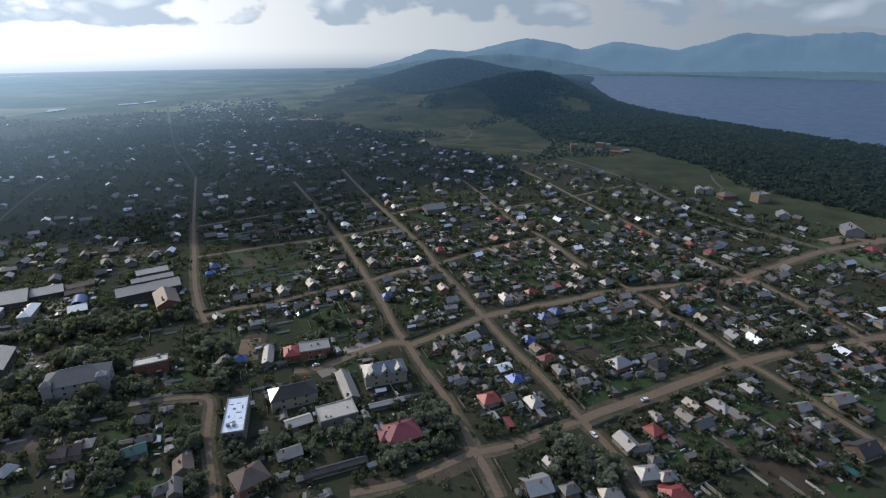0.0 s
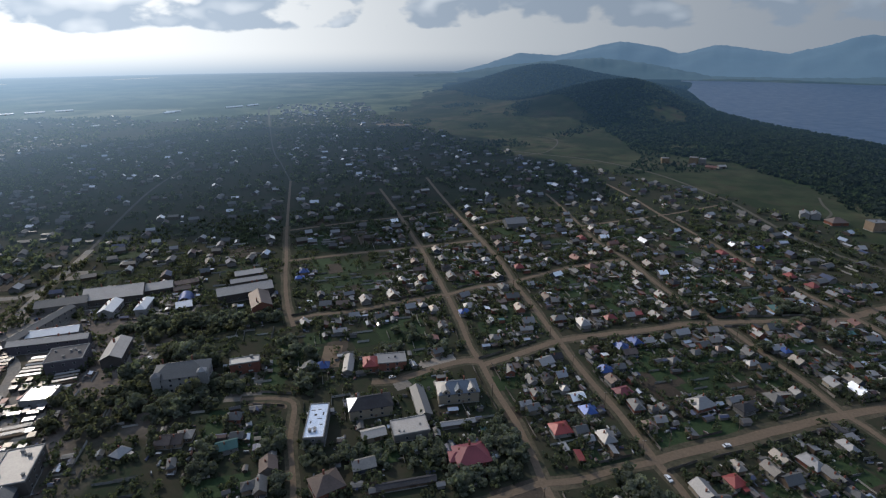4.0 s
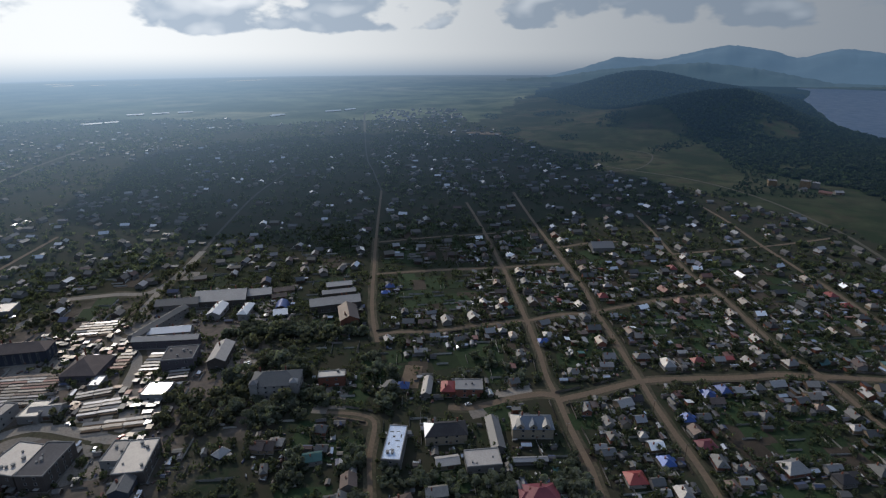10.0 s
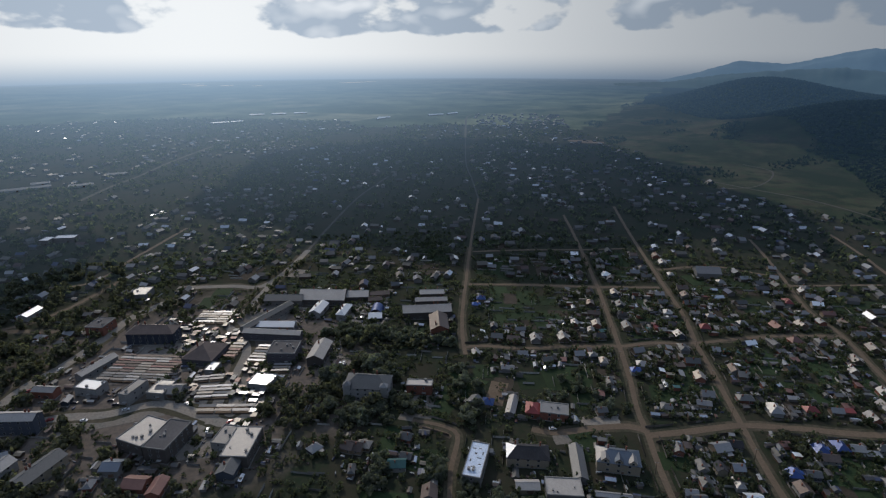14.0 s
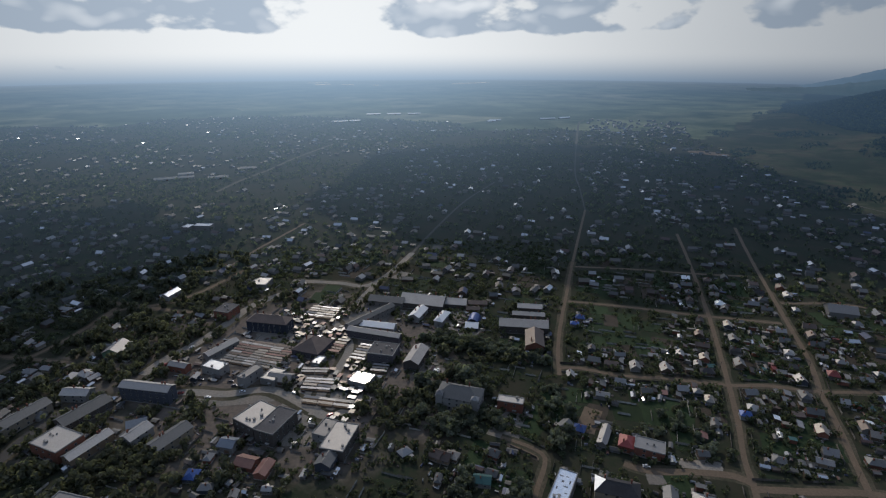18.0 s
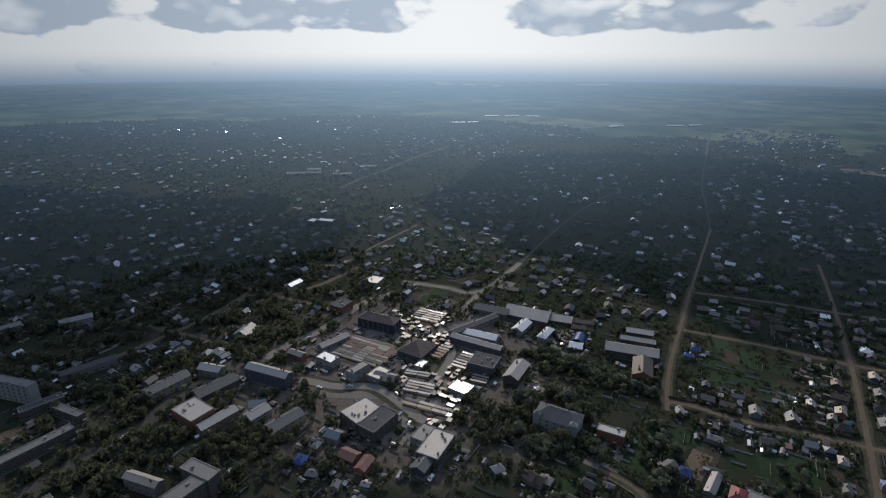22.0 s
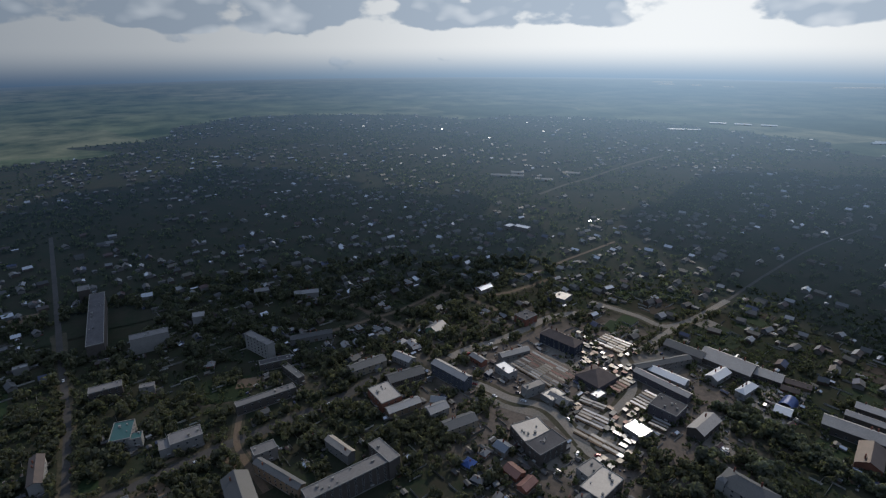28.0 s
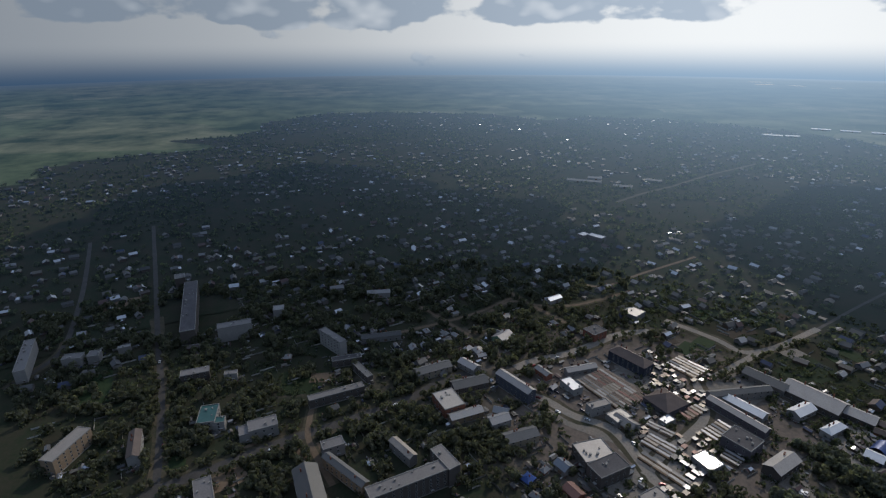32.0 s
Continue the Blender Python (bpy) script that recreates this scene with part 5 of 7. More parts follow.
# apartment quarter
flat_block(-262.8, 11.3, 59.9, 10.0, 110, 14, 5, "LIGHTFELT", "GREYWALL", "long grey five-storey apartment block")
flat_block(-276.4, 33.4, 8.7, 22.3, 117, 14.6, 5, "LIGHTFELT", "GREYWALL", "end wing of a grey five-storey apartment block")
pitched_block(-280.4, -31.9, 6.2, 40.2, 132, 9, 3, "GREYSLATE", "TAN", "long tan three-storey house with dormer vents")
flat_block(-306.0, -41.5, 15.0, 9.0, 108, 9, 3, "LIGHTFELT", "PALE", "pale block closing the courtyard")
pitched_block(-267.6, -53.1, 15.7, 35.4, 106, 10, 3, "GREYSLATE", "TAN", "tan three-storey block with a grey roof")
pitched_block(-296.4, 6.7, 6.3, 23.4, 124, 8, 2, "TANMETAL", "PALE", "long two-storey house in the courtyard")
flat_block(-271.6, -117.7, 10.9, 25.9, 110, 9, 3, "LIGHTFELT", "TAN", "tan public building with a pale roof and columns")
flat_block(-478.6, -145.7, 31.0, 10.4, 105, 15, 5, "LIGHTFELT", "PALE", "pale five-storey panel block seen broadside")
flat_block(-444.4, -50.0, 6.8, 33.7, 128, 15, 5, "LIGHTFELT", "PALE", "pale five-storey panel block with a blank end wall")
flat_block(-366.7, -42.6, 44.5, 7.0, 108, 8, 2, "LIGHTFELT", "GREYWALL", "long school with a flat roof beside the sports ground")
flat_block(-396.4, -22.3, 5.4, 25.8, 120, 7, 2, "GREYSLATE", "GREYWALL", "long wing with a pale edge near the school")
flat_block(-325.4, -222.6, 10.1, 33.3, 74, 12, 4, "TANMETAL", "TAN", "tan four-storey apartment block")
pitched_block(-323.4, -178.2, 7.7, 28.7, 107, 9, 3, "BROWNMETAL", "PALE", "three-storey block with a dark brown roof and pale gable")
flat_block(-350.5, -136.5, 13.0, 21.0, 95, 8.5, 3, "TEAL", "PALE", "three-storey building with a teal sheet roof and pale parapet")
flat_block(-343.5, -127.0, 8.5, 7.0, 95, 7.5, 3, "TEAL", "PALE", "lower teal-roofed wing of the pale building")
flat_block(-333.5, -93.5, 20.3, 12.0, 107, 9, 2, "LIGHTFELT", "PALE", "two-storey hall with a pale flat roof")
flat_block(-329.7, -105.9, 7.7, 11.1, 105, 7, 2, "LIGHTFELT", "PALE", "lower side wing with a pale flat roof")
flat_block(-409.4, -162.9, 22.6, 8.8, 104, 9, 3, "LIGHTFELT", "GREYWALL", "three-storey block with a pale flat roof")
flat_block(-406.5, -133.2, 10.4, 5.6, 96, 7, 2, "LIGHTFELT", "PALE", "small two-storey block beside the trees")
flat_block(-602.3, -234.8, 10.7, 13.1, 109, 16, 5, "LIGHTFELT", "GREYWALL", "narrow end of a panel block in the shade")
flat_block(-528.4, -202.1, 13.6, 120.0, 105, 15, 5, "DARKFELT", "GREYWALL", "long five-storey panel block in the shade")
flat_block(-449.5, -278.9, 15.6, 9.6, 96, 8, 2, "LIGHTFELT", "PALE", "pale two-storey shop near the avenue")
flat_block(-452.4, -262.3, 9.3, 9.9, 99, 8, 2, "LIGHTFELT", "PALE", "pale two-storey house by the avenue")
flat_block(-464.8, -242.2, 10.4, 5.1, 110, 6, 2, "LIGHTMETAL", "PALE", "small shop with a pale flat roof")
flat_block(-451.0, -318.4, 8.5, 58.2, 111, 12, 4, "LIGHTFELT", "PALE", "pale four-storey block along the diagonal street")
flat_block(-519.2, -111.0, 10.7, 11.0, 95, 9, 3, "LIGHTMETAL", "PALE", "pale three-storey block in the shade")
pitched_block(-454.5, -5.5, 37.7, 7.9, 95, 6, 1, "GREYSLATE", "PALE", "long house with a weathered grey roof")
flat_block(-417.2, -36.6, 25.8, 6.8, 99, 7, 2, "DARKFELT", "GREYWALL", "dark two-storey block by the school")
pitched_block(-391.5, 37.6, 31.5, 10.8, 108, 7, 2, "GREYSLATE", "CREAM", "grey-roofed two-storey house among trees")
pitched_block(-368.4, 65.2, 30.0, 12.6, 103, 6, 2, "GREYSLATE", "GREYWALL", "long grey-roofed house behind the cinema")
pitched_block(-329.7, 56.0, 26.2, 8.3, 106, 6, 2, "LIGHTMETAL", "TAN", "long house with a pale roof among trees")
pitched_block(-320.0, 79.5, 15.6, 9.5, 106, 6, 2, "LIGHTMETAL", "PALE", "house with a pale grey roof")
pitched_block(-300.8, 90.9, 24.6, 11.0, 103, 6, 2, "GREYSLATE", "CREAM", "house with a worn grey roof near the store")
pitched_block(-394.4, 69.7, 18.6, 9.2, 38, 6, 2, "LIGHTMETAL", "PALE", "cottage with a bright metal roof")
pitched_block(-550.8, -6.6, 25.1, 8.8, 89, 6, 1, "LIGHTMETAL", "PALE", "pale-roofed hall in the shade")
pitched_block(-569.3, -54.2, 14.7, 8.0, 100, 6, 1, "LIGHTMETAL", "PALE", "far-off hall with a pale roof")
# cottages
cottage(15, 289, 9.5, 7.7, "LIGHTMETAL")
cottage(22, 296, 6.9, 6, "DARKSLATE")
cottage(-6, 276, 5.2, 6.9, "GREYSLATE")
cottage(7, 268, 6.9, 5.2, "GREYSLATE")
cottage(10, 256, 6.9, 5.2, "GREYSLATE")
cottage(16, 271, 6, 5.2, "DARKSLATE")
cottage(24, 276, 6, 6, "GLOSSMETAL")
cottage(25, 264, 7.7, 4.3, "LIGHTMETAL")
cottage(32, 256, 7.7, 6.9, "MIRROR")
cottage(37, 245, 7.7, 6.9, "BLUEMETAL")
cottage(22, 228, 9.5, 8.6, "REDMETAL")
cottage(32, 228, 6, 5.2, "GREYSLATE")
cottage(35, 222, 5.2, 4.3, "LIGHTMETAL")
cottage(44, 225, 9.5, 6.9, "LIGHTMETAL")
cottage(4, 245, 6, 4.3, "LIGHTMETAL")
cottage(8, 242, 6.9, 5.2, "GREYSLATE")
cottage(50, 286, 7.7, 6.9, "BLUEMETAL")
cottage(59, 290, 6.9, 5.2, "GREYSLATE")
cottage(54, 276, 6.9, 6.9, "BROWNMETAL")
cottage(68, 309, 8.6, 6, "BROWNMETAL")
cottage(64, 315, 7.7, 6.9, "BLUEMETAL")
cottage(74, 323, 8.6, 6.9, "BLUEMETAL")
cottage(82, 325, 6.9, 6, "LIGHTMETAL")
cottage(95, 333, 6.9, 6, "GREYSLATE")
cottage(58, 265, 9.5, 7.7, "MAROON")
cottage(63, 254, 9.5, 6, "GREYSLATE")
cottage(72, 252, 4.3, 3.4, "GREYSLATE")
cottage(77, 254, 4.3, 3.4, "GREYSLATE")
cottage(67, 237, 6.9, 5.2, "BROWNMETAL")
cottage(73, 243, 6, 5.2, "LIGHTMETAL")
cottage(62, 233, 6.9, 4.3, "BROWNMETAL")
cottage(98, 261, 12, 9.5, "LIGHTMETAL")
cottage(117, 267, 7.7, 4.3, "LIGHTMETAL")
cottage(120, 260, 8.6, 6.9, "DARKSLATE")
cottage(139, 272, 8.6, 6.9, "GREYSLATE")
cottage(153, 279, 5.2, 5.2, "LIGHTMETAL")
cottage(125, 333, 7.7, 6.9, "TANMETAL")
cottage(117, 326, 6.9, 6, "GREYSLATE")
cottage(126, 322, 6.9, 5.2, "BROWNMETAL")
cottage(142, 319, 6.9, 6, "GREYSLATE")
cottage(140, 307, 7.7, 5.2, "LIGHTMETAL")
cottage(146, 304, 7.7, 6, "GREYSLATE")
cottage(162, 329, 8.6, 6, "LIGHTMETAL")
cottage(166, 326, 6, 5.2, "BLUEMETAL")
cottage(157, 346, 7.7, 5.2, "LIGHTMETAL")
cottage(178, 292, 7.7, 6.9, "LIGHTMETAL")
cottage(191, 297, 8.6, 6.9, "TANMETAL")
cottage(210, 300, 6, 4.3, "LIGHTMETAL")
cottage(101, 214, 6.9, 4.3, "TANMETAL")
cottage(97, 204, 6.9, 6.9, "REDMETAL")
cottage(82, 196, 10.3, 7.7, "LIGHTMETAL")
cottage(87, 192, 8.6, 4.3, "GREYSLATE")
cottage(91, 185, 5.2, 4.3, "GREYSLATE")
cottage(85, 177, 9.5, 7.7, "LIGHTMETAL")
cottage(92, 175, 6.9, 5.2, "LIGHTMETAL")
cottage(92, 166, 10.3, 7.7, "REDMETAL")
cottage(123, 223, 7.7, 5.2, "TANMETAL")
cottage(116, 214, 7.7, 6, "TANMETAL")
cottage(122, 209, 8.6, 6, "GREYSLATE")
cottage(136, 222, 10.3, 6.9, "LIGHTMETAL")
cottage(142, 214, 9.5, 5.2, "GREYSLATE")
cottage(144, 211, 6.9, 4.3, "DARKSLATE")
cottage(146, 205, 6.9, 4.3, "GREYSLATE")
cottage(158, 236, 8.6, 5.2, "LIGHTMETAL")
cottage(176, 221, 6.9, 6, "LIGHTMETAL")
cottage(176, 210, 7.7, 5.2, "LIGHTMETAL")
cottage(200, 228, 11.2, 7.7, "TANMETAL")
cottage(182, 206, 7.7, 6, "DARKSLATE")
cottage(191, 249, 6, 5.2, "LIGHTMETAL")
cottage(195, 246, 7.7, 6.9, "DARKSLATE")
cottage(186, 192, 11.2, 8.6, "DARKSLATE")
cottage(230, 246, 7.7, 5.2, "LIGHTMETAL")
cottage(232, 254, 8.6, 5.2, "GREYSLATE")
cottage(198, 211, 6.9, 5.2, "GREYSLATE")
cottage(50, 168, 6.9, 5.2, "GREYSLATE")
cottage(45, 183, 5.2, 4.3, "LIGHTMETAL")
cottage(66, 166, 8.6, 6, "TANMETAL")
cottage(37, 170, 10.3, 10.3, "LIGHTMETAL")
cottage(-42, 347, 6.9, 6, "BLUEMETAL")
cottage(5, 388, 6, 5.2, "LIGHTMETAL")
cottage(3, 329, 8.6, 5.2, "LIGHTMETAL")
cottage(-17, 314, 6.9, 6, "GREYSLATE")
cottage(42, 344, 10.3, 7.7, "LIGHTMETAL")
cottage(18, 382, 8.6, 6, "BROWNMETAL")
cottage(24, 377, 6.9, 6, "TANMETAL")
cottage(5, 405, 5.2, 5.2, "LIGHTMETAL")
cottage(-52, 290, 6, 5.2, "GREYSLATE")
cottage(-83, 349, 6.9, 6, "LIGHTMETAL")
cottage(-74, 353, 5.2, 5.2, "LIGHTMETAL")
cottage(-55, 324, 6.9, 4.3, "GREYSLATE")
cottage(-65, 349, 7.7, 5.2, "TANMETAL")
cottage(-101, 330, 6.9, 6, "GREYSLATE")
cottage(-120, 330, 6.9, 5.2, "LIGHTMETAL")
cottage(-122, 306, 5.2, 8.6, "LIGHTMETAL")
cottage(-151, 314, 6.9, 5.2, "LIGHTMETAL")
cottage(-147, 344, 8.6, 6.9, "GREYSLATE")
cottage(-188, 401, 7.7, 6.9, "BLUEMETAL")
cottage(-186, 387, 6.9, 5.2, "BLUEMETAL")
cottage(-135, 363, 7.7, 4.3, "LIGHTMETAL")
cottage(-156, 358, 6, 5.2, "GREYSLATE")
cottage(-100, 396, 7.7, 5.2, "LIGHTMETAL")
cottage(-85, 390, 6, 5.2, "LIGHTMETAL")
cottage(-87, 368, 6.9, 5.2, "GREYSLATE")
cottage(62, 354, 7.7, 6, "REDMETAL")
cottage(76, 361, 6.9, 5.2, "LIGHTMETAL")
cottage(103, 380, 8.6, 6, "LIGHTMETAL")
cottage(106, 374, 6.9, 5.2, "GREYSLATE")
cottage(91, 421, 7.7, 6, "LIGHTMETAL")
cottage(105, 442, 6.9, 6, "GREYSLATE")
cottage(78, 496, 6.9, 6, "LIGHTMETAL")
cottage(53, 402, 6.9, 5.2, "GREYSLATE")
cottage(110, 315, 7.7, 5.2, "GREYSLATE")
cottage(94, 303, 6, 5.2, "GREYSLATE")
cottage(-167, 189, 10.3, 7.7, "BROWNMETAL")
cottage(-163, 193, 7.7, 6, "TANMETAL")
cottage(-170, 187, 6.9, 6, "BROWNMETAL")
cottage(-146, 210, 7.7, 6, "GREYSLATE")
cottage(-137, 197, 6, 5.2, "GREYSLATE")
cottage(-138, 189, 6.9, 9.5, "TEAL")
cottage(-112, 180, 8.6, 7.7, "BROWNMETAL")
cottage(-114, 188, 7.7, 3.4, "LIGHTMETAL")
cottage(-110, 168, 8.6, 5.2, "GREYSLATE")
cottage(-115, 167, 6, 5.2, "GREYSLATE")
cottage(-69, 188, 6.9, 10.3, "TANMETAL")
cottage(-186, 177, 6.9, 6, "LIGHTMETAL")
cottage(-157, 174, 6.9, 3.4, "GREYSLATE")
cottage(-126, 260, 8.6, 7.7, "GREYSLATE")
cottage(-118, 264, 6.9, 6.9, "BLUEMETAL")
cottage(239, 422, 8.6, 6, "LIGHTMETAL")
cottage(211, 413, 9.5, 6, "LIGHTMETAL")
cottage(188, 413, 6.9, 6.9, "DARKSLATE")
cottage(228, 350, 9.5, 6, "LIGHTMETAL")
cottage(269, 442, 7.7, 5.2, "LIGHTMETAL")
cottage(276, 442, 6.9, 6, "LIGHTMETAL")
cottage(263, 386, 9.5, 6.9, "TANMETAL")
cottage(257, 355, 6.9, 6.9, "LIGHTMETAL")
cottage(275, 350, 9.5, 6, "GREYSLATE")
cottage(282, 341, 7.7, 6, "GREYSLATE")
cottage(299, 398, 7.7, 5.2, "LIGHTMETAL")
cottage(303, 383, 7.7, 5.2, "LIGHTMETAL")
cottage(331, 392, 7.7, 6, "LIGHTMETAL")
cottage(376, 443, 10.3, 7.7, "REDMETAL")
cottage(247, 429, 7.7, 5.2, "GREYSLATE")
cottage(301, 442, 7.7, 6, "LIGHTMETAL")
cottage(348, 497, 6.9, 6.9, "LIGHTMETAL")
cottage(236, 480, 7.7, 5.2, "GREYSLATE")
cottage(187, 449, 8.6, 6, "LIGHTMETAL")
cottage(162, 428, 7.7, 6, "TANMETAL")
cottage(126, 409, 7.7, 6, "GREYSLATE")
cottage(146, 456, 6.9, 5.2, "LIGHTMETAL")
cottage(166, 480, 6.9, 6, "GREYSLATE")
cottage(223, 524, 7.7, 6.9, "BLUEMETAL")
cottage(212, 534, 6.9, 6, "LIGHTMETAL")
cottage(204, 624, 6.9, 6, "LIGHTMETAL")
cottage(167, 587, 7.7, 6, "LIGHTMETAL")
cottage(166, 666, 7.7, 6, "LIGHTMETAL")
cottage(128, 554, 6.9, 5.2, "LIGHTMETAL")
cottage(48, 543, 6.9, 6, "GREYSLATE")
cottage(68, 560, 7.7, 6, "LIGHTMETAL")
cottage(44, 611, 6.9, 6, "LIGHTMETAL")
cottage(0, 547, 7.7, 6.9, "LIGHTMETAL")
cottage(-12, 564, 10.3, 7.7, "GREYSLATE")
cottage(-31, 514, 9.5, 8.6, "BROWNMETAL")
cottage(-45, 543, 6.9, 5.2, "LIGHTMETAL")
cottage(-2, 463, 7.7, 5.2, "LIGHTMETAL")
cottage(-15, 463, 6.9, 5.2, "TANMETAL")
cottage(21, 463, 6.9, 5.2, "LIGHTMETAL")
cottage(28, 441, 6.9, 5.2, "GREYSLATE")
cottage(-432, -90, 6.9, 6, "LIGHTMETAL")
cottage(-389, 32, 6, 6, "LIGHTMETAL")
cottage(-442, 56, 8.6, 6.9, "GREYSLATE")
cottage(-419, 82, 8.6, 6.9, "LIGHTMETAL")
cottage(-444, 109, 13.8, 10.3, "LIGHTMETAL")
cottage(-435, 34, 7.7, 5.2, "GLOSSMETAL")
cottage(-505, 67, 6.9, 5.2, "LIGHTMETAL")
cottage(-494, 72, 6.9, 4.3, "LIGHTMETAL")
cottage(-572, 60, 7.7, 4.3, "LIGHTMETAL")
cottage(-530, 141, 8.6, 6, "BROWNMETAL")
cottage(-511, 178, 8.6, 6, "GLOSSMETAL")
cottage(-553, 174, 6.9, 3.4, "LIGHTMETAL")
cottage(-553, 107, 10.3, 5.2, "LIGHTMETAL")
cottage(-461, 168, 7.7, 5.2, "LIGHTMETAL")
cottage(-438, 172, 7.7, 6, "GREYSLATE")
cottage(-481, 123, 6.9, 5.2, "LIGHTMETAL")
cottage(-515, 301, 6.9, 4.3, "LIGHTMETAL")
cottage(-515, 274, 8.6, 4.3, "LIGHTMETAL")
cottage(-537, 257, 6.9, 4.3, "LIGHTMETAL")
cottage(-448, 306, 7.7, 4.3, "LIGHTMETAL")
cottage(-439, 283, 10.3, 5.2, "GREYSLATE")
cottage(-389, 233, 6.9, 5.2, "GREYSLATE")
cottage(-468, -13, 6.9, 4.3, "LIGHTMETAL")
cottage(-461, -2, 6.9, 3.4, "GLOSSMETAL")
cottage(-439, 8, 6, 3.4, "LIGHTMETAL")
cottage(-475, -24, 5.2, 4.3, "LIGHTMETAL")
cottage(-288, -51, 7.7, 6, "GREYSLATE")
cottage(-316, -10, 6, 4.3, "LIGHTMETAL")
cottage(-353, -44, 6.9, 6, "GREYSLATE")
cottage(-263, 86, 6.9, 7.7, "BLUEMETAL")
cottage(-269, 99, 6, 4.3, "LIGHTMETAL")
cottage(-248, 87, 7.7, 5.2, "LIGHTMETAL")
cottage(-232, 94, 5.2, 4.3, "LIGHTMETAL")
cottage(-222, 108, 5.2, 3.4, "LIGHTMETAL")
cottage(-356, 133, 6.9, 4.3, "LIGHTMETAL")
cottage(-332, 84, 11.2, 7.7, "LIGHTMETAL")
cottage(-391, 45, 8.6, 6.9, "LIGHTMETAL")
cottage(-461, 39, 7.7, 5.2, "LIGHTMETAL")
cottage(-390, 30, 6.9, 4.3, "LIGHTMETAL")
cottage(-432, 24, 8.6, 6.9, "LIGHTMETAL")
cottage(-455, 56, 7.7, 6, "LIGHTMETAL")
cottage(-450, 66, 6.9, 5.2, "LIGHTMETAL")
cottage(-424, 74, 8.6, 6, "LIGHTMETAL")
cottage(-421, 83, 10.3, 5.2, "LIGHTMETAL")
cottage(-411, 84, 7.7, 5.2, "LIGHTMETAL")
cottage(-408, 29, 8.6, 6.9, "GREYSLATE")
# groves: centre, radius, number, height
for (x0, y0), (x1, y1), count in (((-268, 283), (-172, 318), 22), ((-262, 294), (-206, 315), 13)):
    for i in range(count):
        u = (i + rnd.uniform(-0.25, 0.25)) / (count - 1)
        tree(x0 + (x1 - x0) * u, y0 + (y1 - y0) * u + rnd.uniform(-1, 1), rnd.uniform(7.5, 9.5))
grove(-223, 233, 10, 5, 11)
grove(-210, 222, 12, 5, 7)
grove(-196, 219, 12, 5, 7)
grove(-184, 223, 12, 6, 7)
grove(-182, 234, 11, 4, 7)
grove(-194, 260, 11, 6, 12)
grove(-207, 266, 8, 4, 11)
grove(-166, 229, 12, 6, 10)
grove(-192, 203, 14, 5, 9)
grove(-178, 209, 10, 4, 9)
grove(-122, 247, 8, 4, 9)
grove(-136, 269, 9, 5, 9)
grove(-150, 285, 8, 5, 8)
grove(-96, 192, 8, 5, 6)
grove(-86, 194, 8, 5, 6)
grove(-74, 196, 8, 5, 6)
grove(-62, 198, 8, 5, 6)
grove(-49, 200, 8, 5, 6)
grove(-39, 202, 7, 4, 6)
grove(-5, 220, 10, 7, 8)
grove(3, 212, 10, 6, 8)
grove(-8, 208, 9, 5, 8)
grove(-27, 189, 9, 5, 7)
grove(-12, 189, 9, 5, 6)
grove(0, 192, 8, 5, 6)
grove(-17, 182, 8, 4, 6)
grove(51, 193, 10, 6, 8)
grove(57, 186, 11, 8, 8)
grove(63, 182, 10, 7, 8)
grove(68, 174, 10, 6, 8)
grove(50, 179, 8, 4, 7)
grove(-116, 203, 7, 4, 8)
grove(-111, 188, 8, 5, 8)
grove(-147, 188, 10, 5, 7)
grove(-138, 175, 10, 6, 7)
grove(-101, 172, 6, 4, 7)
grove(-78, 311, 9, 5, 6)
grove(-62, 307, 9, 5, 6)
grove(-46, 300, 9, 5, 6)
grove(-81, 293, 7, 4, 6)
grove(33, 235, 8, 3, 6)
grove(180, 360, 12, 7, 7)
grove(202, 381, 13, 7, 7)
grove(189, 392, 10, 5, 7)
grove(204, 351, 12, 6, 7)
grove(134, 376, 8, 4, 8)
grove(151, 328, 8, 3, 7)
grove(207, 287, 10, 5, 7)
grove(229, 294, 10, 5, 7)
grove(247, 317, 10, 4, 7)
grove(135, 190, 8, 4, 5)
grove(120, 186, 8, 4, 5)
grove(149, 193, 8, 4, 5)
grove(166, 201, 7, 3, 5)
grove(108, 179, 8, 4, 6)
grove(167, 186, 9, 4, 5)
grove(174, 180, 9, 4, 5)
grove(-21, 370, 9, 4, 6)
grove(-37, 360, 9, 4, 6)
grove(-91, 279, 7, 3, 6)
grove(-198, 314, 8, 4, 8)
grove(-191, 331, 8, 4, 8)
grove(-237, 380, 9, 4, 8)
grove(-73, 327, 8, 4, 6)
grove(238, 274, 9, 4, 6)
grove(162, 235, 7, 3, 6)
grove(56, 316, 7, 3, 7)
grove(45, 316, 6, 3, 7)
grove(-239, 285, 12, 6, 10)
grove(-219, 295, 12, 6, 10)
grove(-197, 301, 10, 5, 9)
grove(-288, 396, 12, 5, 9)
grove(-219, 259, 9, 4, 10)
grove(-208, 227, 11, 5, 10)
grove(-188, 230, 12, 6, 11)
grove(-221, 220, 9, 4, 9)
grove(-233, 208, 8, 4, 9)
grove(-237, 192, 8, 3, 8)
grove(-154, 268, 9, 5, 7)
grove(-138, 261, 9, 5, 7)
grove(-139, 206, 9, 4, 7)
grove(-229, 198, 13, 7, 10)
grove(-208, 194, 12, 6, 10)
grove(-214, 221, 9, 4, 10)
grove(-190, 235, 11, 6, 10)
grove(-178, 194, 10, 4, 8)
grove(-249, 206, 6, 3, 9)
grove(-302, 206, 5, 2, 7)
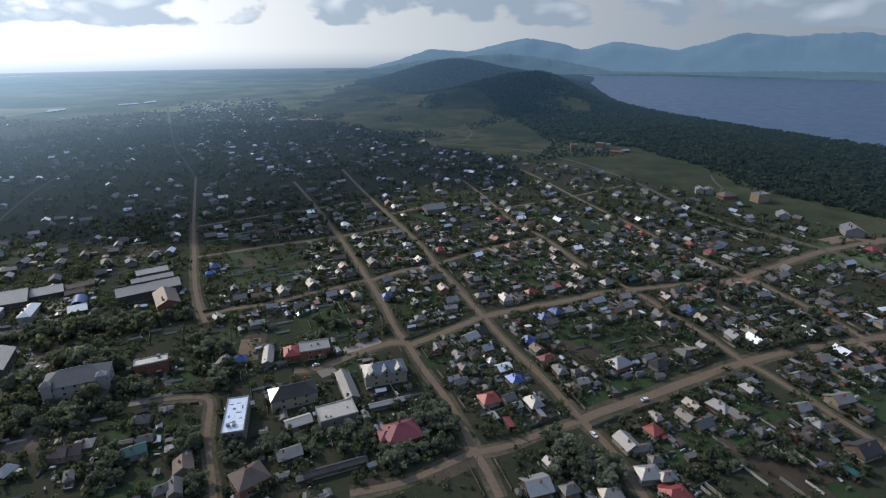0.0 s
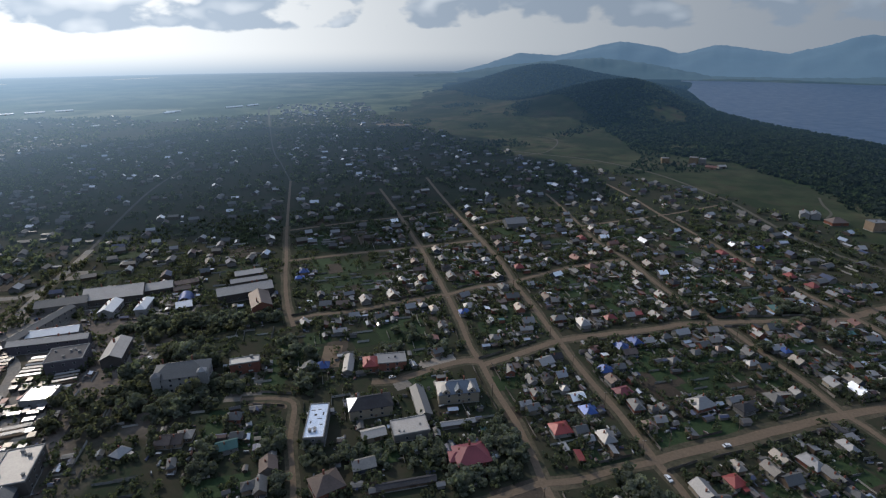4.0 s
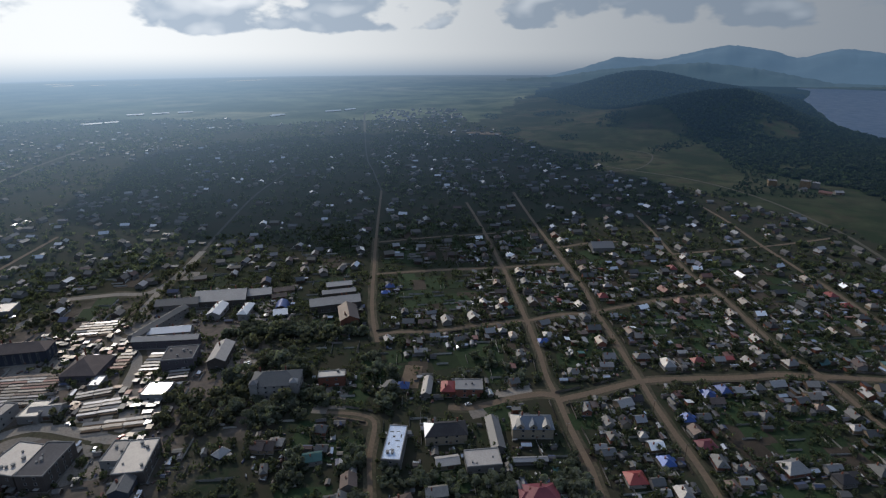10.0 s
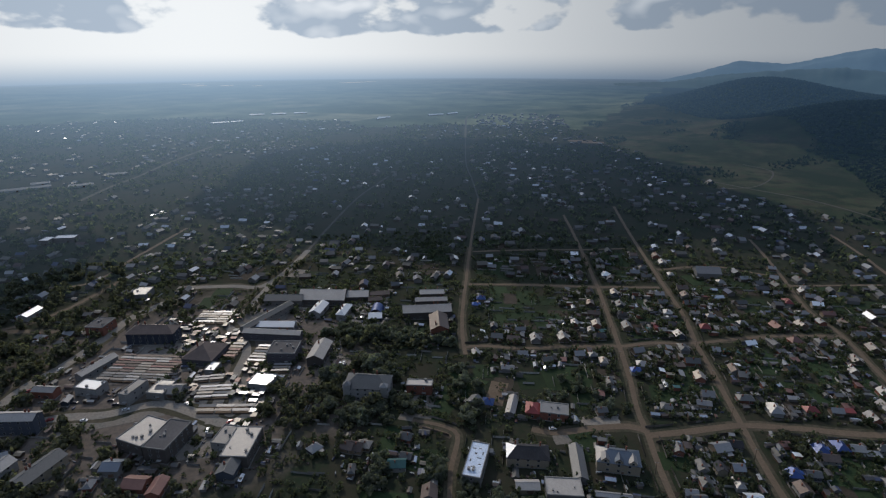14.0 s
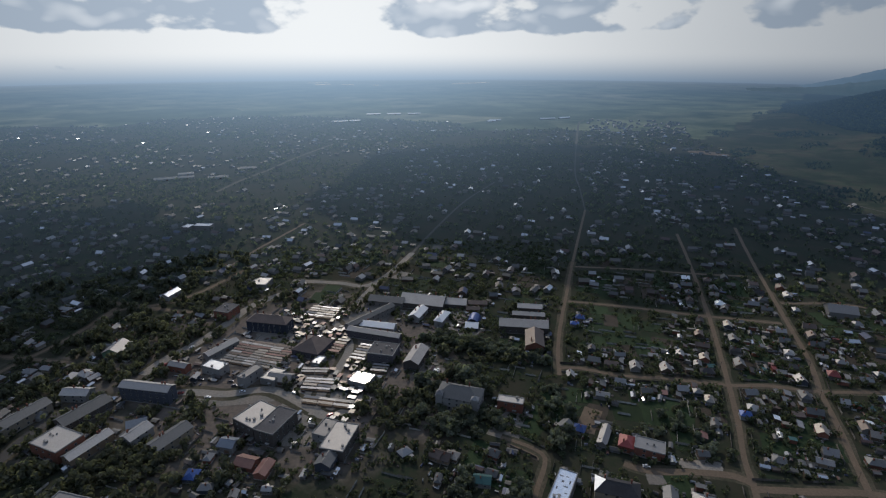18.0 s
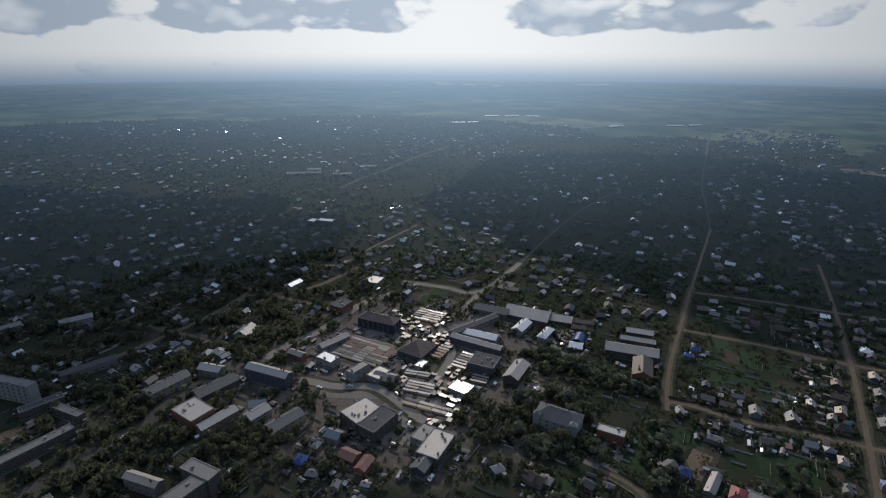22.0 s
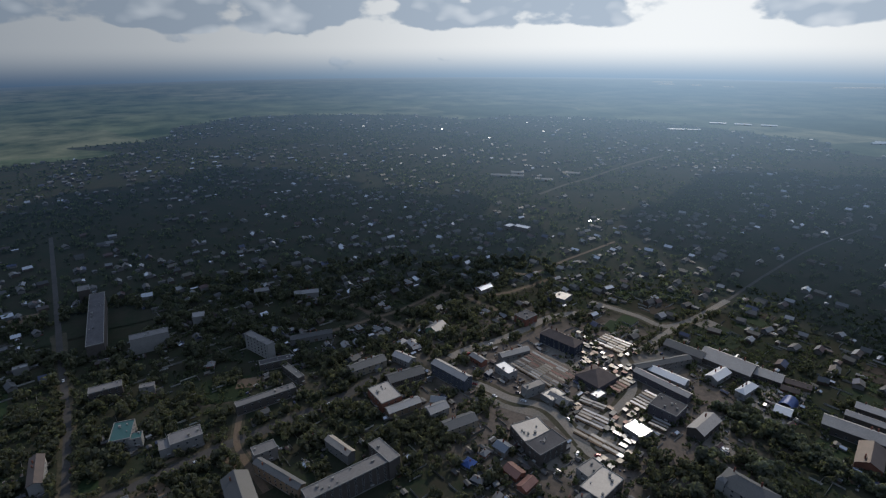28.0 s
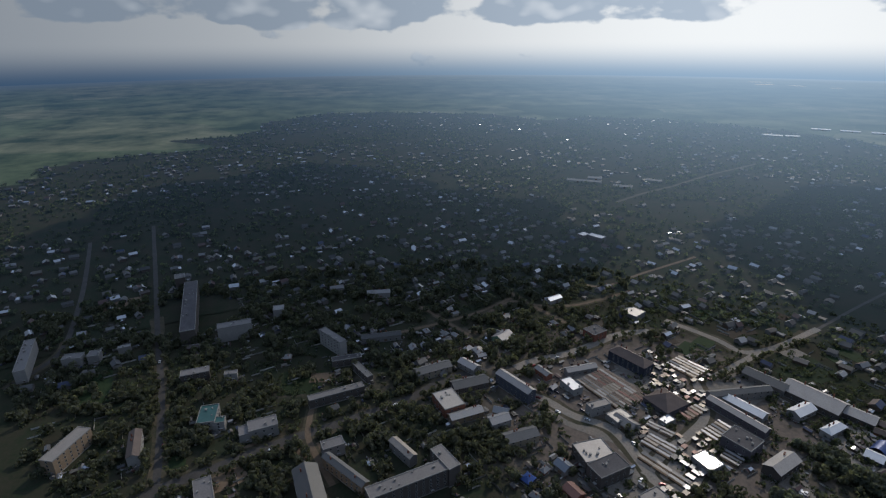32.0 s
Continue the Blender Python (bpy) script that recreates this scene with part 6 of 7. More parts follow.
grove(-299, 169, 7, 3, 8)
grove(-381, 72, 9, 4, 9)
grove(-398, 56, 12, 5, 9)
grove(-428, 46, 12, 5, 9)
grove(-381, 24, 12, 5, 9)
grove(-312, 60, 12, 6, 9)
grove(-305, 74, 11, 6, 9)
grove(-295, 83, 9, 4, 9)
grove(-314, 102, 10, 5, 9)
grove(-286, 55, 12, 6, 9)
grove(-279, 67, 10, 5, 9)
grove(-307, 47, 9, 4, 9)
grove(-318, 115, 10, 5, 8)
grove(-334, 99, 9, 4, 8)
grove(-438, 78, 9, 3, 8)
grove(-418, 120, 9, 4, 8)
grove(-422, 93, 9, 4, 8)
grove(-409, 173, 8, 3, 8)
grove(-446, 181, 9, 4, 8)
grove(-419, 248, 12, 6, 9)
grove(-397, 252, 9, 4, 8)
grove(-459, 161, 9, 4, 7)
grove(-455, 232, 8, 3, 8)
grove(-340, 12, 13, 6, 9)
grove(-311, -10, 11, 5, 9)
grove(-331, -22, 9, 4, 9)
grove(-282, 1, 10, 5, 9)
grove(-331, 28, 11, 5, 9)
grove(-314, 56, 11, 6, 9)
grove(-295, 65, 11, 6, 9)
grove(-276, 49, 12, 6, 9)
grove(-288, 79, 9, 4, 8)
grove(-364, 41, 10, 4, 9)
grove(-369, 5, 11, 5, 9)
grove(-364, -14, 8, 4, 9)
grove(-368, -41, 9, 5, 9)
grove(-398, -33, 8, 4, 9)
grove(-411, -63, 8, 4, 9)
grove(-405, -81, 9, 5, 8)
grove(-383, -96, 11, 6, 9)
grove(-369, -107, 10, 5, 9)
grove(-364, -119, 10, 5, 9)
grove(-358, -75, 9, 4, 9)
grove(-351, -124, 8, 4, 8)
grove(-370, -167, 8, 4, 9)
grove(-393, -174, 8, 4, 9)
grove(-343, -162, 7, 4, 9)
grove(-318, -150, 8, 4, 9)
grove(-373, -191, 9, 5, 9)
grove(-389, -204, 8, 4, 9)
grove(-349, -208, 10, 5, 8)
grove(-332, -216, 10, 5, 9)
grove(-313, -196, 11, 5, 9)
grove(-299, -204, 9, 4, 9)
grove(-440, -209, 8, 4, 9)
grove(-403, -191, 6, 4, 9)
grove(-305, -95, 9, 5, 8)
grove(-278, -79, 8, 4, 8)
grove(-312, -107, 8, 4, 8)
grove(-261, -21, 8, 3, 8)
grove(-328, -51, 8, 3, 8)
grove(-397, -258, 10, 5, 8)
grove(-372, -282, 10, 4, 8)
grove(-321, -253, 10, 4, 8)
grove(-546, -364, 12, 5, 9)
grove(-535, -282, 12, 5, 9)
grove(-483, -240, 9, 4, 9)
grove(-439, -136, 10, 4, 8)
grove(-453, -169, 9, 4, 8)
grove(-475, -101, 12, 5, 8)
grove(-506, -71, 12, 5, 8)
grove(-412, -4, 9, 4, 8)
grove(-392, 15, 9, 4, 8)
grove(-354, 63, 9, 4, 8)
grove(-406, 108, 9, 4, 8)
grove(-422, 134, 9, 4, 8)
grove(-427, 23, 9, 4, 8)
grove(-424, 48, 8, 4, 8)
# grass and soil plots
plot(113, 292, 38, 24, "LUSH")
plot(81, 306, 24, 24, "LUSH")
plot(72, 421, 22, 60, "LUSH")
plot(92, 399, 30, 40, "LUSH")
plot(173, 451, 30, 70, "LUSH")
plot(188, 235, 26, 18, "LUSH")
plot(156, 179, 34, 22, "LUSH")
plot(-140, 254, 10, 50, "LUSH")
plot(-98, 305, 30, 18, "LUSH")
plot(-171, 398, 16, 30, "LUSH")
plot(-138, 387, 40, 30, "LUSH")
plot(177, 216, 22, 20, "LUSH")
plot(324, 824, 70, 90, "LUSH")
plot(-129, 203, 14, 22, "LUSH")
plot(-147, 259, 8, 60, "LUSH")
plot(90, 239, 50, 16, "LUSH")
plot(-108, 410, 24, 30, "LUSH")
plot(-164, 422, 40, 30, "LUSH")
plot(-97, 329, 30, 16, "LUSH")
plot(-12, 347, 24, 18, "LUSH")
plot(354, 791, 24, 12, "SOIL")
plot(401, 783, 30, 14, "SOIL")
plot(416, 719, 34, 20, "SOIL")
plot(401, 620, 30, 20, "SOIL")
plot(223, 962, 30, 18, "SOIL")
plot(124, 196, 12, 26, "SOIL")
plot(137, 193, 24, 24, "SOIL")
plot(145, 176, 26, 20, "SOIL")
plot(113, 196, 8, 24, "SOIL")
plot(3, 184, 24, 12, "SOIL")
plot(-28, 196, 10, 14, "SOIL")
plot(-61, 172, 8, 18, "SOIL")
plot(-117, 284, 14, 26, "SOIL")
plot(127, 314, 18, 10, "SOIL")
plot(42, 216, 20, 8, "SOIL")
plot(-3, 239, 10, 10, "SOIL")
plot(-30, 172, 10, 8, "SOIL")
plot(-394, -74, 34, 34, "LUSH")
plot(-407, -246, 50, 30, "LUSH")
plot(-311, -152, 14, 20, "LUSH")
plot(443, 783, 30, 12, "CLAY")
plot(383, 799, 24, 10, "CLAY")
plot(366, 475, 30, 14, "CLAY")
plot(400, 475, 26, 20, "CLAY")
plot(-118, 278, 12, 26, "CLAY")
plot(-399, -56, 14, 22, "CLAY")
plot(-309, -59, 14, 18, "CLAY")
plot(-290, -110, 26, 16, "CLAY")
plot(-567, -284, 30, 40, "CLAY")
plot(-315, -101, 14, 14, "CLAY")
plot(-254, 161, 50, 26, "PAVED")
plot(-317, 139, 60, 20, "PAVED")
plot(-252, 183, 20, 26, "PAVED")
plot(-356, 185, 60, 40, "PAVED")
plot(-279, 184, 40, 40, "PAVED")
plot(-338, 284, 40, 40, "PAVED")
plot(-270, 340, 60, 30, "PAVED")
plot(-248, 264, 40, 16, "PAVED")
plot(-352, 214, 50, 50, "PAVED")
plot(-385, 366, 20, 30, "PAVED")
plot(-135, 228, 22, 9, "CLAY")
plot(-61, 260, 24, 10, "PAVED")
plot(-81, 238, 22, 12, "PAVED")
plot(-251, 320, 40, 16, "PAVED")
plot(-159, 246, 20, 14, "PAVED")
plot(-232, 256, 20, 14, "PAVED")
plot(-51, 283, 24, 8, "PAVED")
plot(-152, 230, 20, 8, "PAVED")
edge = [(-352 + (46 + 10 * noise.noise((i * 0.9, 1.0, 2.0))) * math.cos(i * 0.2618), 1360 + (22 + 6 * noise.noise((i * 0.9, 5.0, 2.0))) * math.sin(i * 0.2618)) for i in range(24)]
pit = [(a, b, float(ground_z(a, b)) + 0.5) for a, b in edge] + [(a, b, -0.2) for a, b in edge]
me = make_mesh("clay_pit", pit, [tuple(range(24))] + [(i, 24 + i, 24 + (i + 1) % 24, (i + 1) % 24) for i in range(24)], ["FAR_CLAY"])
tagged(new("backdrop_clay_pit", me), "bare reddish clay pit at the edge of the fields", "ground", kind="structure")
# market stalls
stall_rows(-349.0, 180.5, 48.0, 34.0, 25, 10)
stall_rows(-260.5, 177.0, 34.0, 9.0, 30, 2, True)
stall_rows(-281.0, 186.0, 22.0, 15.0, 33, 4, True)
stall_rows(-297.0, 195.0, 20.0, 7.0, 38, 2, True)
stall_rows(-312.0, 229.0, 10.0, 22.0, 24, 5)
stall_rows(-290.0, 236.0, 14.0, 24.0, 24, 6, True)
stall_rows(-370.0, 258.0, 28.0, 22.0, 28, 5, True)
stall_rows(-263.0, 228.6, 13.0, 10.7, 30, 3, True)
pitched_block(-307.0, 172.5, 17.0, 11.0, 28, 4, 1, "LIGHTMETAL", "PALE", "low market shop with a pale metal roof")
# cars
car(102, 230)
car(-232, 255)
car(-230, 257)
car(-238, 322)
car(-328, 128)
car(-316, 147)
car(-327, 147)
car(-334, 148)
car(-231, 255)
car(-228, 256)
car(-347, 118)
car(-352, 135)
car(-287, 170)
car(-392, 127)
car(-408, 173)
car(-402, 152)
car(-370, 251)
car(-342, -18)
car(-344, -10)
car(-346, -5)
car(-349, 4)
car(-335, -35)
car(-315, -85)
car(-328, -162)
car(-442, -204)
car(-378, 67)
car(-298, -60)
car(-353, 4)
car(-249, 171)
car(-254, 159)
car(-74, 261)
car(69, 203)

# kiosks crowding the market lanes
for cx, cy, rad, count in ((-283, 200, 24, 16), (-262, 190, 16, 10), (-335, 240, 30, 16), (-345, 255, 30, 14), (-300, 250, 20, 8), (-372, 240, 26, 8), (-245, 180, 12, 6)):
    made = 0
    for _ in range(count * 8):
        a, q = rnd.uniform(0, 6.283), rad * math.sqrt(rnd.random())
        x, y = cx + q * math.cos(a), cy + q * math.sin(a)
        if made < count and free(x, y, 1.6):
            TAKEN.append((x, y, 2.2))
            made += 1
            kiosk(x, y, rnd.uniform(2.6, 6.0), rnd.uniform(2.4, 3.2), 24 + rnd.choice([0, 90]) + rnd.uniform(-5, 5), rnd.choice(["LIGHTMETAL", "LIGHTMETAL", "GLOSSMETAL", "TANMETAL", "TANMETAL", "GREYSLATE", "GREYSLATE", "BROWNMETAL", "REDBROWN"]), rnd.choice(["PALE", "GREYWALL", "BLUEWALL", "TAN"]))

# ---- lots along the streets ----
ROOFS = ["LIGHTMETAL"] * 4 + ["GREYSLATE"] * 6 + ["BROWNMETAL"] * 2 + ["TANMETAL"] * 2 + ["DARKSLATE"] * 2 + ["REDMETAL", "MIRROR", "TEAL", "REDBROWN"]
NEAR = 600.0
houses = 0


def seen_side(x, y):
    """Whether a place lies on the side of the town that is built up here."""
    b = math.degrees(math.atan2(-x, y))
    return -46 < b < 128


for name, points, width, line in list(LINES):
    if name in ("bazaar_lane", "square_road", "yard_lane", "far_road", "bazaar_street", "link_lane", "school_lane", "service_lane", "shore_road", "branch_road", "meadow_track", "far_highway", "far_town_road"):
        continue
    run, last = 0.0, line[0]
    for q, nxt in zip(line[1:], line[2:] + [line[-1]]):
        run += (q - last).length
        last = q
        if run < 17:
            continue
        run = rnd.uniform(-3, 2)
        ahead = (nxt - q)
        if ahead.length < 0.01:
            continue
        ahead.normalize()
        side = Vector((-ahead.y, ahead.x))
        for s in (-1, 1):
            back = width / 2 + rnd.uniform(8, 12)
            c = q + side * s * back
            if not (150 < c.length < NEAR) or not seen_side(*c) or c.x > float(wood_x(c.y)) - 25:
                continue
            if free(c.x, c.y, 5.5) and street_gap(*c)[0] > 6 and houses < 105 and c.length > 340:
                houses += 1
                cottage(c.x, c.y, rnd.uniform(7, 10), rnd.uniform(5.8, 7.5), rnd.choice(ROOFS))
            for k in range(3):
                e = q + side * s * (back + rnd.choice([rnd.uniform(4, 12), rnd.uniform(4, 12), rnd.uniform(12, 26)])) + ahead * rnd.uniform(-8, 8)
                if SHEDS[0] < 230 and (k < 1 or e.length > 340) and free(e.x, e.y, 2.6) and street_gap(*e)[0] > 6 and e.length < 520:
                    shed(e.x, e.y, rnd.uniform(3.5, 7.5), rnd.uniform(2.6, 4.2), math.degrees(math.atan2(ahead.y, ahead.x)) + rnd.choice([0, 90]), rnd.choice(ROOFS), rnd.choice(["WOOD", "WOOD", "PLASTER", "BRICK"]))
            e = q + side * s * (back + rnd.uniform(20, 30))
            if free(e.x, e.y, 3) and street_gap(*e)[0] > 10 and PLOTS[0] < 260:
                plot(e.x, e.y, rnd.uniform(12, 18), rnd.uniform(16, 30), rnd.choice(["LUSH", "LUSH", "LUSH", "SOIL"]))

# fences along the fronts of the nearest lots
PANELS = []
for n in range(3):
    edge = [(-2.95 + 0.147 * i, 0.03 * (i % 2)) for i in range(41)]
    v = [(a, c + t, z) for t in (0.0, 0.03) for z in (0.05, 1.5 + 0.08 * n) for a, c in edge]
    f = [(i, i + 1, 42 + i, 41 + i) for i in range(40)] + [(83 + i, 82 + i, 123 + i, 124 + i) for i in range(40)] + [(41 + i, 42 + i, 124 + i, 123 + i) for i in range(40)]
    PANELS.append(make_mesh("panel", v, f, ["FENCE"]))
fences = 0
for name, points, width, line in LINES:
    if name not in ("main_street", "west_street", "wide_road", "long_street", "cross_street", "north_street", "south_lane", "straight_road", "link_lane"):
        continue
    for i in range(0, len(line) - 4, 4):
        for s in (-1, 1):
            ahead = (line[i + 3] - line[i]).normalized()
            side = Vector((-ahead.y, ahead.x))
            c = (line[i] + line[i + 3]) / 2 + side * s * (width / 2 + 4.2)
            if 150 < c.length < 430 and fences < 120 and rnd.random() < 0.72 and street_gap(*c)[0] > 2.5 and free(c.x, c.y, 1.5):
                fences += 1
                ob = thing("fence", c.x, c.y, math.degrees(math.atan2(ahead.y, ahead.x)), "weathered board fence along the street front", "fence", "street fences")
                for k in (-1, 0, 1):
                    part("panel", PANELS[(fences + k) % 3], ob, pose(6 * k, 0, 0))

# utility poles
bm = bmesh.new()
bmesh.ops.create_cone(bm, segments=8, radius1=0.16, radius2=0.10, depth=9.0, cap_ends=True, matrix=Matrix.Translation((0, 0, 4.2)))
POLE = bpy.data.meshes.new("pole")
bm.to_mesh(POLE)
bm.free()
POLE.materials.append(MATS["WOOD"])
ARM = boxes_mesh("crossarm", [(-0.9, -0.05, 8.1, 0.9, 0.05, 8.22), (-0.8, -0.04, 8.22, -0.72, 0.04, 8.4), (0.72, -0.04, 8.22, 0.8, 0.04, 8.4)], ["CONCRETE"])
for name, points, width, line in LINES:
    if name not in ("main_street", "wide_road", "long_street", "west_street", "north_street"):
        continue
    for i in range(2, len(line) - 1, 6):
        ahead = (line[i + 1] - line[i]).normalized()
        side = Vector((-ahead.y, ahead.x))
        c = line[i] + side * (width / 2 + 2.2)
        if c.length < 460 and street_gap(*c)[0] > 1:
            ob = thing("utility_pole", c.x, c.y, math.degrees(math.atan2(ahead.y, ahead.x)) + 90, "tall wooden utility pole with a crossarm", "utility pole", "poles along the streets")
            part("pole", POLE, ob)
            part("crossarm", ARM, ob)

# ---- crowds that nobody could count ----
gen = np.random.RandomState(11)


def crowd_of_trees(name, places, sizes, quads, leaf, material, label, category, seed, squash=1.0):
    """Clumps of foliage on the ground at the given places, joined."""
    base = [leaf_cloud(seed + i, quads, 4, leaf, 0.8) for i in range(6)]
    pick = gen.randint(0, 6, len(places))
    spin = gen.uniform(0, 2 * math.pi, len(places))
    out = []
    for i in range(6):
        k = np.where(pick == i)[0]
        c, s = np.cos(spin[k])[:, None, None], np.sin(spin[k])[:, None, None]
        q = base[i][None]
        x, y, z = q[..., 0] * c - q[..., 1] * s, q[..., 0] * s + q[..., 1] * c, np.broadcast_to(q[..., 2] * squash + 0.55 * squash, (len(k), *q.shape[1:3]))
        pts = np.stack([x, y, z], -1) * sizes[k][:, None, None, None] + places[k][:, None, None, :]
        out.append(pts.reshape(-1, 4, 3))
    ob = new(name, quad_mesh(name, np.concatenate(out), material))
    return tagged(ob, label, category, kind="stuff")


def street_mask(x, y, margin):
    """True where a place keeps clear of every street."""
    ok = np.ones(len(x), bool)
    for (x0, y0), (x1, y1), w in STREETS:
        dx, dy = x1 - x0, y1 - y0
        s = np.clip(((x - x0) * dx + (y - y0) * dy) / (dx * dx + dy * dy), 0, 1)
        ok &= np.hypot(x - x0 - s * dx, y - y0 - s * dy) > w / 2 + margin
    return ok


def built_mask(x, y, margin):
    ok = np.ones(len(x), bool)
    for a, b, c in TAKEN:
        ok &= (x - a) ** 2 + (y - b) ** 2 > (c + margin) ** 2
    return ok


def spread(count, r0, r1):
    """Places on the visible side of the town between two distances."""
    b = np.radians(gen.uniform(-44, 127, count))
    r = np.sqrt(gen.uniform(r0 ** 2, r1 ** 2, count))
    return -r * np.sin(b), r * np.cos(b)


# bushes and orchard trees in the near yards
x, y = spread(22000, 120, 640)
ok = street_mask(x, y, 3.0) & built_mask(x, y, 0.6) & (x < wood_x(y))
ok &= np.hypot((x + 330) / 90, (y - 205) / 80) > 1
clump = np.array([noise.noise((a * 0.018, b * 0.018, 4.0)) for a, b in zip(x, y)]) > gen.uniform(-0.6, 0.35, len(x))
ok &= clump
x, y = x[ok], y[ok]
size = gen.uniform(0.9, 3.2, len(x))
crowd_of_trees("bushes", np.stack([x, y, np.zeros(len(x))], -1), size, 34, 0.22, "LEAFSTUFF", "bushes and small orchard trees crowding the yards", "bushes", 60)
if EXTRA_TREES:
    p = np.array(EXTRA_TREES)
    crowd_of_trees("tree_belt", np.stack([p[:, 0], p[:, 1], np.full(len(p), 0.8)], -1), p[:, 2] * 0.52, 130, 0.165, "LEAFTREE", "belts of leafy trees between the houses", "trees", 90, 1.1)

# the far town: rows of cottages on a grid, yards and trees
U, V = Vector((-0.40, 0.917)), Vector((0.917, 0.40))
rows_u, rows_v = np.meshgrid(np.arange(-1200, 2500, 17.5), np.arange(-2600, 900, 37.0), indexing="ij")
uu = (rows_u + gen.uniform(-9, 9, rows_u.shape)).ravel()
vv = (rows_v + gen.uniform(-13, 13, rows_v.shape)).ravel()
x, y = uu * U.x + vv * V.x, uu * U.y + vv * V.y
r = np.hypot(x, y)
patchy = np.array([noise.noise((a * 0.004, b * 0.004, 5.0)) for a, b in zip(x, y)])
bearing = np.degrees(np.arctan2(-x, y))
ok = in_town_edge(x, y) & (bearing > -46) & (bearing < 128) & (r > 470) & (gen.uniform(0, 1, len(x)) < np.where(r < 1000, 0.85, 0.62)) & (np.mod(uu, 140) > 12) & (gen.uniform(0, 1, len(x)) < np.interp(r, [650, 1000, 1400, 1800, 2300], [1.0, 0.95, 0.8, 0.65, 0.4]) * np.clip(0.75 + 2.2 * patchy, np.interp(r, [650, 1000], [0.7, 0.06]), 1))
ok &= street_mask(x, y, 7) & built_mask(x, y, 5) & (x < wood_x(y) - 25)
x, y = x[ok], y[ok]


def crowd_of_houses(name, x, y, wide, deep, tall, rise, angle, label, category, suffix="", paint="", over=0.4):
    """Joined cottages: four walls and a gabled roof each."""
    c, s = np.cos(angle), np.sin(angle)
    def at(a, b, z):
        return np.stack([x + a * c - b * s, y + a * s + b * c, z + 0 * x], -1)
    a, b = wide / 2, deep / 2
    walls = []
    for (p, q), (p2, q2) in zip([(-1, -1), (1, -1), (1, 1), (-1, 1)], [(1, -1), (1, 1), (-1, 1), (-1, -1)]):
        walls.append(np.stack([at(p * a, q * b, -0.2), at(p2 * a, q2 * b, -0.2), at(p2 * a, q2 * b, tall), at(p * a, q * b, tall)], 1))
    e, g = a + over, b + over
    roof = [np.stack([at(-e, -g, tall - 0.1), at(e, -g, tall - 0.1), at(e, 0, tall + rise), at(-e, 0, tall + rise)], 1), np.stack([at(e, g, tall - 0.1), at(-e, g, tall - 0.1), at(-e, 0, tall + rise), at(e, 0, tall + rise)], 1)]
    for k in (-1, 1):
        roof.append(np.stack([at(k * a, -b, tall), at(k * a, b, tall), at(k * a, 0.1, tall + rise * 0.95), at(k * a, -0.1, tall + rise * 0.95)], 1))
    tagged(new(name, quad_mesh(name, np.concatenate(walls), paint or suffix + "FARWALL")), label, category, kind="stuff")
    tagged(new(name + "_roofs", quad_mesh(name + "_roofs", np.concatenate(roof), paint or suffix + "FARROOF")), "roofs of " + label, category, kind="stuff")


far = np.hypot(x, y) > FAR
base_angle = math.atan2(U.y, U.x)
def rows_of_cottages(name, x, y, label, suffix):
    n = len(x)
    crowd_of_houses(name, x, y, gen.uniform(6.5, 11, n), gen.uniform(5.5, 8, n), gen.uniform(2.8, 3.8, n), gen.uniform(1.4, 2.8, n), base_angle + gen.choice([0, math.pi / 2], n) + gen.uniform(-0.25, 0.25, n), label, "houses", suffix)


rows_of_cottages("far_cottages", x[~far], y[~far], "small cottages in rows across the far town", "")
rows_of_cottages("backdrop_cottages", x[far], y[far], "tiny cottages in rows towards the edge of town", "FAR_")
n = len(x)
k = (gen.uniform(0, 1, n) < 0.8) & (np.hypot(x, y) < 1500)
sx, sy = x[k] + gen.uniform(-14, 14, k.sum()), y[k] + gen.uniform(-14, 14, k.sum())
ok = street_mask(sx, sy, 5) & built_mask(sx, sy, 3)
sx, sy = sx[ok], sy[ok]
far_shed = np.hypot(sx, sy) > FAR
for name, mine, suffix in (("far_sheds", ~far_shed, ""), ("backdrop_sheds", far_shed, "FAR_")):
    m = int(mine.sum())
    crowd_of_houses(name, sx[mine], sy[mine], gen.uniform(3, 8, m), gen.uniform(2.5, 5, m), gen.uniform(1.9, 2.6, m), gen.uniform(0.2, 0.9, m), base_angle + gen.choice([0, math.pi / 2], m), "sheds behind the far cottages", "sheds", suffix)
x, y = spread(52000, 560, 2250)
ok = in_town_edge(x, y) & street_mask(x, y, 3.5) & (x < wood_x(y)) & built_mask(x, y, 1.0)
x, y = x[ok], y[ok]
r = np.hypot(x, y)
thin = gen.uniform(0, 1, len(x)) < np.interp(r, [1000, 1400, 1800, 2250], [1.0, 0.85, 0.7, 0.5]) * np.clip(0.7 + 2.0 * np.array([noise.noise((a * 0.007, b * 0.007, 15.0)) for a, b in zip(x, y)]), np.interp(r, [650, 1000], [0.7, 0.05]), 1)
x, y = x[thin], y[thin]
size = gen.uniform(1.8, 5.0, len(x))
far = np.hypot(x, y) > FAR
crowd_of_trees("far_trees", np.stack([x, y, np.zeros(len(x))], -1)[~far], size[~far], 12, 0.40, "LEAFSTUFF", "trees and bushes among the far cottages", "trees", 120)
crowd_of_trees("backdrop_trees", np.stack([x, y, np.zeros(len(x))], -1)[far], size[far], 9, 0.45, "FAR_LEAFSTUFF", "trees and bushes towards the edge of town", "trees", 130)

